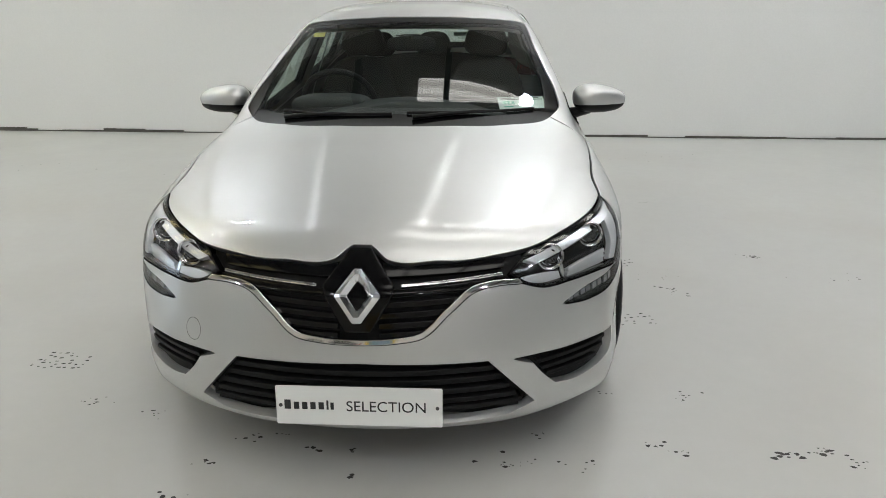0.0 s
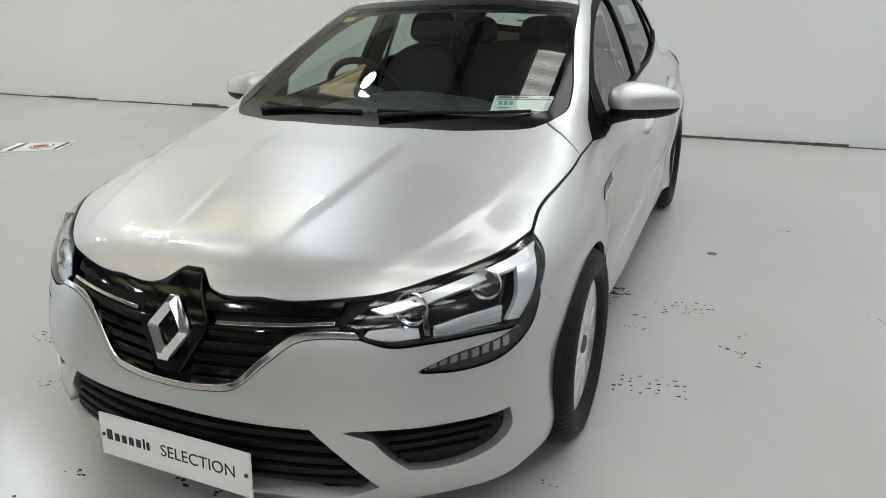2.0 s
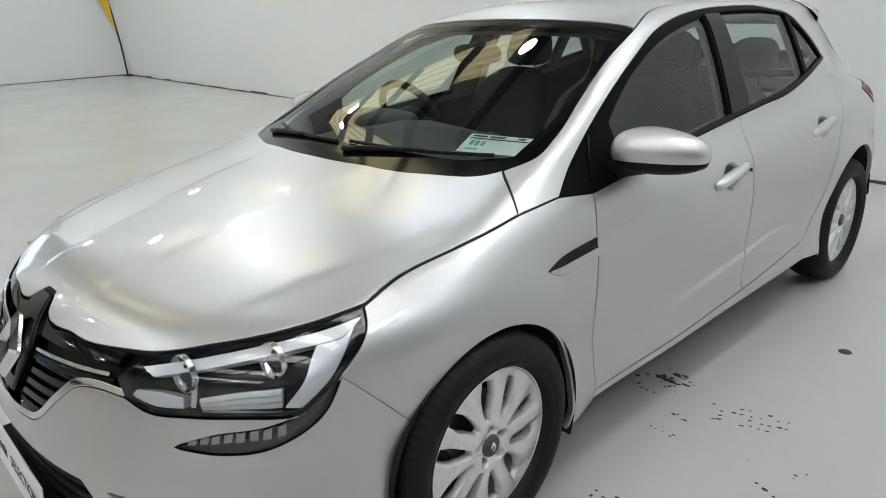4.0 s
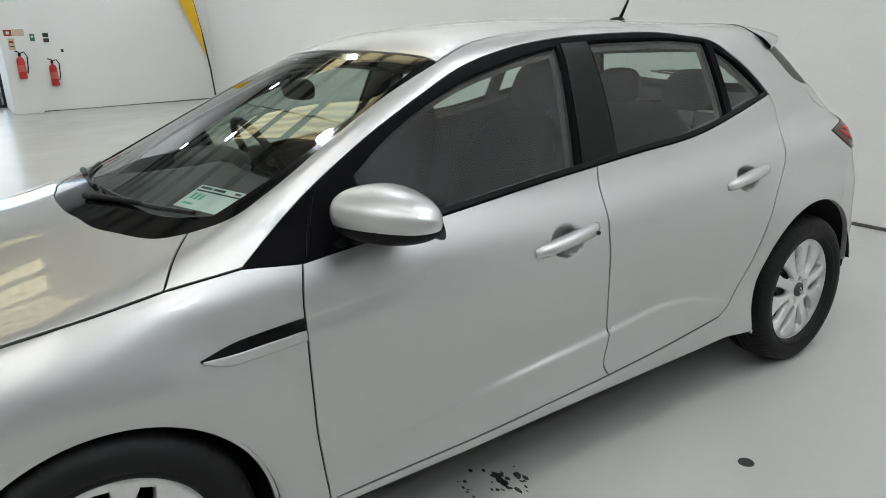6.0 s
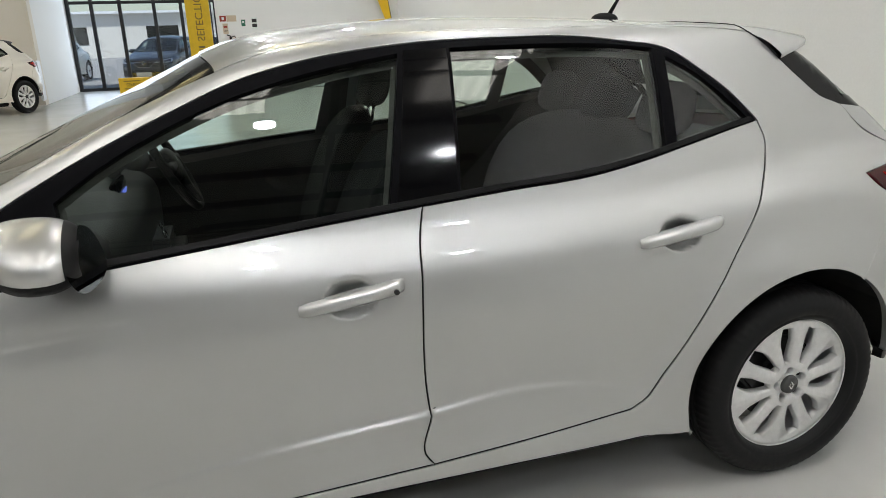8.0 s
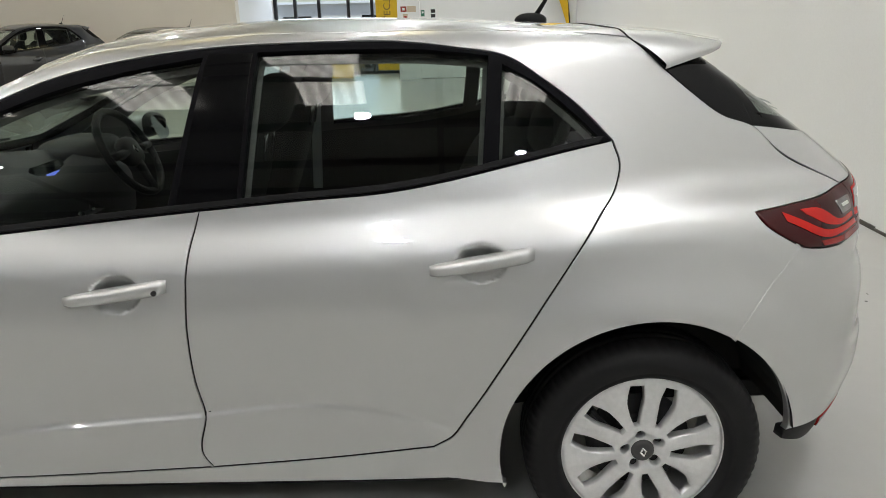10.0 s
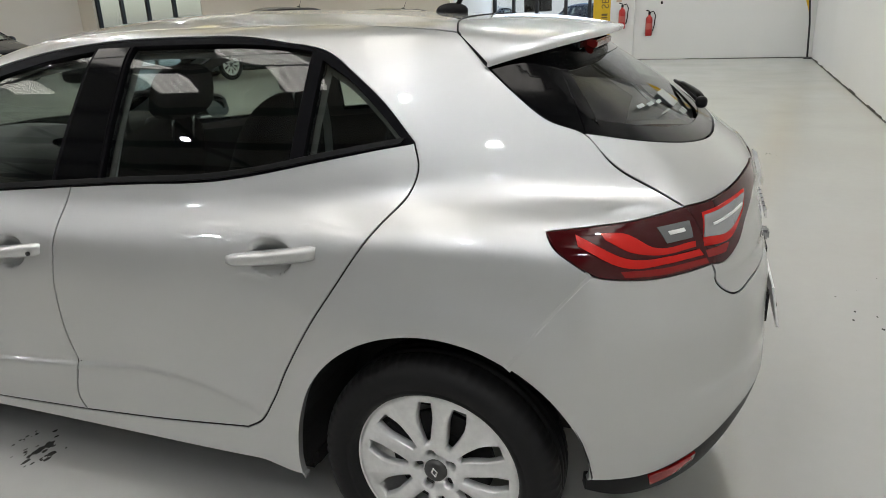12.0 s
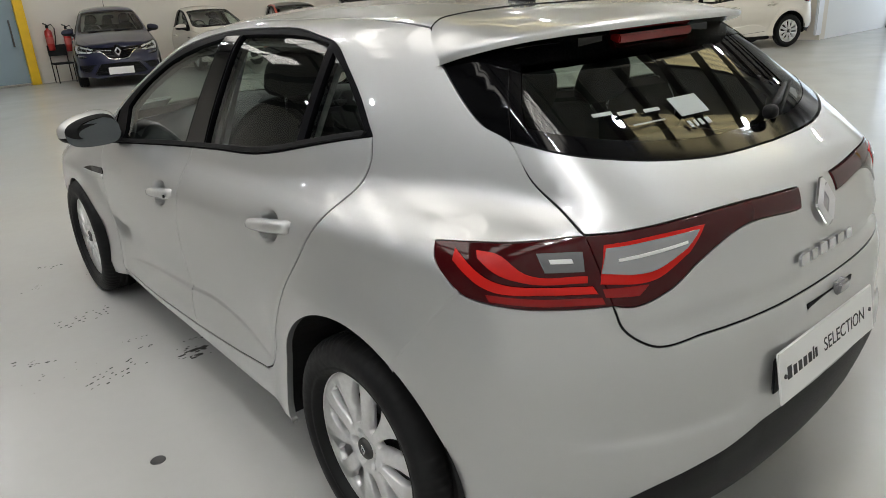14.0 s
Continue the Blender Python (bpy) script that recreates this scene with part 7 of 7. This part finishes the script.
def tread(x, y, rows, cols, dx, dy, turn):
    bm = bmesh.new()
    c, s = math.cos(radians(turn)), math.sin(radians(turn))
    for i in range(cols):
        for j in range(rows):
            if random.random() < 0.42:
                continue
            u, v = (i - cols / 2) * dx + random.gauss(0, 0.004), (j - rows / 2) * dy + random.gauss(0, 0.005)
            px, py = x + u * c - v * s, y + u * s + v * c
            w, h = random.uniform(0.004, 0.011), random.uniform(0.003, 0.006)
            top = [bm.verts.new((px + a * w * c - b * h * s, py + a * w * s + b * h * c, 0.0006)) for a, b in ((-1, -0.7), (0.2, -1), (1, -0.3), (0.7, 1), (-0.6, 0.8))]
            bm.faces.new(top)
    tagged(part("floor_scuff", bm, CHIP), "dark tyre tread print on the grey floor", "scuff", "floor scuffs", "stuff")


chips(0.80, 1.13, 0.055, 34, 0.020, 20)
chips(0.74, 1.02, 0.03, 10, 0.010, 0)
tread(1.12, 1.10, 4, 9, 0.030, 0.035, 20)
tread(1.06, 0.36, 4, 9, 0.032, 0.035, 8)
chips(1.34, 0.72, 0.07, 9, 0.012, -30)
chips(0.93, 0.80, 0.03, 10, 0.009)
chips(0.92, 0.92, 0.02, 5, 0.010)
chips(1.95, 1.22, 0.02, 6, 0.02)
chips(1.35, 0.90, 0.10, 9, 0.008)
chips(2.3, 0.9, 0.12, 8, 0.009)
chips(-1.15, -0.46, 0.05, 10, 0.012)
chips(-0.86, -0.53, 0.03, 8, 0.011)
chips(-0.45, -0.66, 0.04, 7, 0.011)
chips(-0.33, -0.64, 0.02, 4, 0.01)
chips(-0.20, -0.71, 0.02, 5, 0.013)
chips(-0.07, -0.72, 0.01, 4, 0.012)
chips(-0.05, -0.86, 0.012, 5, 0.015)
chips(-0.54, -0.81, 0.018, 6, 0.012)
chips(-0.60, -0.98, 0.02, 6, 0.013)
chips(0.46, -0.76, 0.05, 14, 0.011)
chips(0.56, -0.60, 0.02, 5, 0.011)
chips(0.84, -0.32, 0.02, 4, 0.012)
chips(0.96, -0.65, 0.02, 8, 0.012)
chips(1.04, -0.68, 0.02, 7, 0.011)
chips(1.15, -0.34, 0.04, 10, 0.008)
chips(1.94, 1.21, 0.035, 9, 0.016)
chips(1.38, -0.68, 0.03, 9, 0.015)
chips(1.50, -0.66, 0.03, 12, 0.015)
chips(1.60, -0.72, 0.03, 8, 0.012)
chips(0.71, -0.78, 0.05, 7, 0.01)
chips(1.36, 0.71, 0.03, 5, 0.012)
tread(-1.41, -0.14, 5, 8, 0.03, 0.03, 0)
chips(-5.0, 3.9, 0.05, 8, 0.02)
chips(-2.0, 4.5, 0.3, 6, 0.015)
chips(1.55, 2.35, 0.02, 4, 0.012)
chips(1.9, 3.9, 0.25, 10, 0.010)
chips(-1.2, 4.2, 0.3, 12, 0.012)
chips(-3.5, 3.3, 0.5, 12, 0.015)
chips(0.2, 3.95, 0.15, 8, 0.015)
bm = bmesh.new()
bmesh.ops.create_cone(bm, cap_ends=True, segments=24, radius1=0.026, radius2=0.024, depth=0.002, matrix=Matrix.Translation((1.187, 1.83, 0.001)))
tagged(part("floor_plug", bm, STEEL), "small grey round plug set in the floor", "plug")

# ---- other cars: the same build in other paints, further off ----
def other_car(paint, x, y, turn, tall, label, group, roof=None, length=1.0):
    c = copy_thing(car, pose(x, y, 0, 0, 0, turn) @ Matrix.Diagonal((1.0, length, tall, 1)))
    tagged(c, label, "car", group)
    for o in list(c.children_recursive):
        kind = o.name.split(".")[0]
        if kind in ("letters", "word_bars", "sale_notice", "heading_bar", "word_bar", "handwriting_stroke", "window_notice", "lettering_bar", "name_bar", "gap_backing", "tax_sticker", "chrome_knob", "hub_badge", "cap_badge"):
            bpy.data.objects.remove(o)
            continue
        if o.data and o.data.materials and o.data.materials[0] == PAINT:
            o.material_slots[0].link = "OBJECT"
            o.material_slots[0].material = roof if roof and kind in ("roof", "spoiler") else paint
    return c


# the plates of the others carry plain bars
other_car(NAVY_PAINT, -3.15, -13.0, 166, 1.17, "dark navy car parked in a row facing the hall", "cars along the south wall")
other_car(WHITE_PAINT, -6.2, -14.0, 180, 1.10, "cream white car parked in a row facing the hall", "cars along the south wall", None, 0.9)
other_car(RED_PAINT, -8.6, -13.8, 172, 1.08, "red car with a black roof parked in a row", "cars along the south wall", DARK_PAINT, 0.9)
other_car(DARK_PAINT, -11.3, -13.8, 180, 1.12, "dark grey car parked in a row facing the hall", "cars along the south wall", None, 0.9)
other_car(WHITE_PAINT, -12.5, -5.05, 53, 1.05, "cream white car with a black roof by the beige wall", "cars along the beige wall", DARK_PAINT, 0.9)
other_car(DARK_PAINT, -12.7, -8.1, 53, 1.15, "dark grey car beside the beige wall", "cars along the beige wall", None, 0.9)

# ---- outside the glass: forecourt, parked cars, a far building and a bare tree ----
ASPHALT = grain(material("forecourt_asphalt", (0.26, 0.26, 0.26), 0.85), 3, 0.15, 5)
setting(box("ground", (-120, -80, -0.25), (-20.2, 80, -0.03), ASPHALT), "grey asphalt forecourt outside the glass", "ground")
for k, (paint, x, y, turn) in enumerate(((DARK_PAINT, -23.5, -1.3, 75), (WHITE_PAINT, -25.8, 0.7, 80), (NAVY_PAINT, -31.0, -1.6, 85), (WHITE_PAINT, -24.5, -5.2, 80), (DARK_PAINT, -29.0, -7.0, 80))):
    o = other_car(paint, x, y, turn, 1.05, "car parked outside on the forecourt in daylight", "cars on the forecourt")
    o.location.z = -0.03
far = tagged(empty("far_building", (-62, 0, 0)), "low grey building across the forecourt", "building")
box("wall", (-66, -45, -0.03), (-62, 45, 3.4), grain(material("pale_cladding", (0.66, 0.64, 0.60), 0.8), 0.3, 0.08, 3), far)
box("roof", (-66.5, -45.5, 3.4), (-61.5, 45.5, 3.6), WHITE_PANEL, far)
for k in range(12):
    box("window", (-62.04, -40 + 7 * k, 1.0), (-61.98, -37.5 + 7 * k, 2.4), GLOSS_BLACK, far)
random.seed(3)
tree = tagged(empty("tree", (-38, 3.5, -0.03)), "bare leafless tree on the forecourt", "tree")
bm = bmesh.new()


def limb(p, d, length, r, depth):
    q = p + d * length
    tube(bm, [p, p.lerp(q, 0.5) + Vector((random.gauss(0, 0.04), random.gauss(0, 0.04), 0)) * length, q], r, 5, False, [1, 0.85, 0.65])
    if depth:
        for _ in range(3):
            e = (d + Vector((random.gauss(0, 0.5), random.gauss(0, 0.5), random.gauss(0.15, 0.3)))).normalized()
            limb(q, e, length * random.uniform(0.6, 0.8), r * 0.62, depth - 1)


limb(Vector((-38, 3.5, -0.03)), Vector((0, 0, 1)), 2.2, 0.14, 5)
part("branches", bm, material("bark", (0.10, 0.08, 0.06), 0.9), tree)
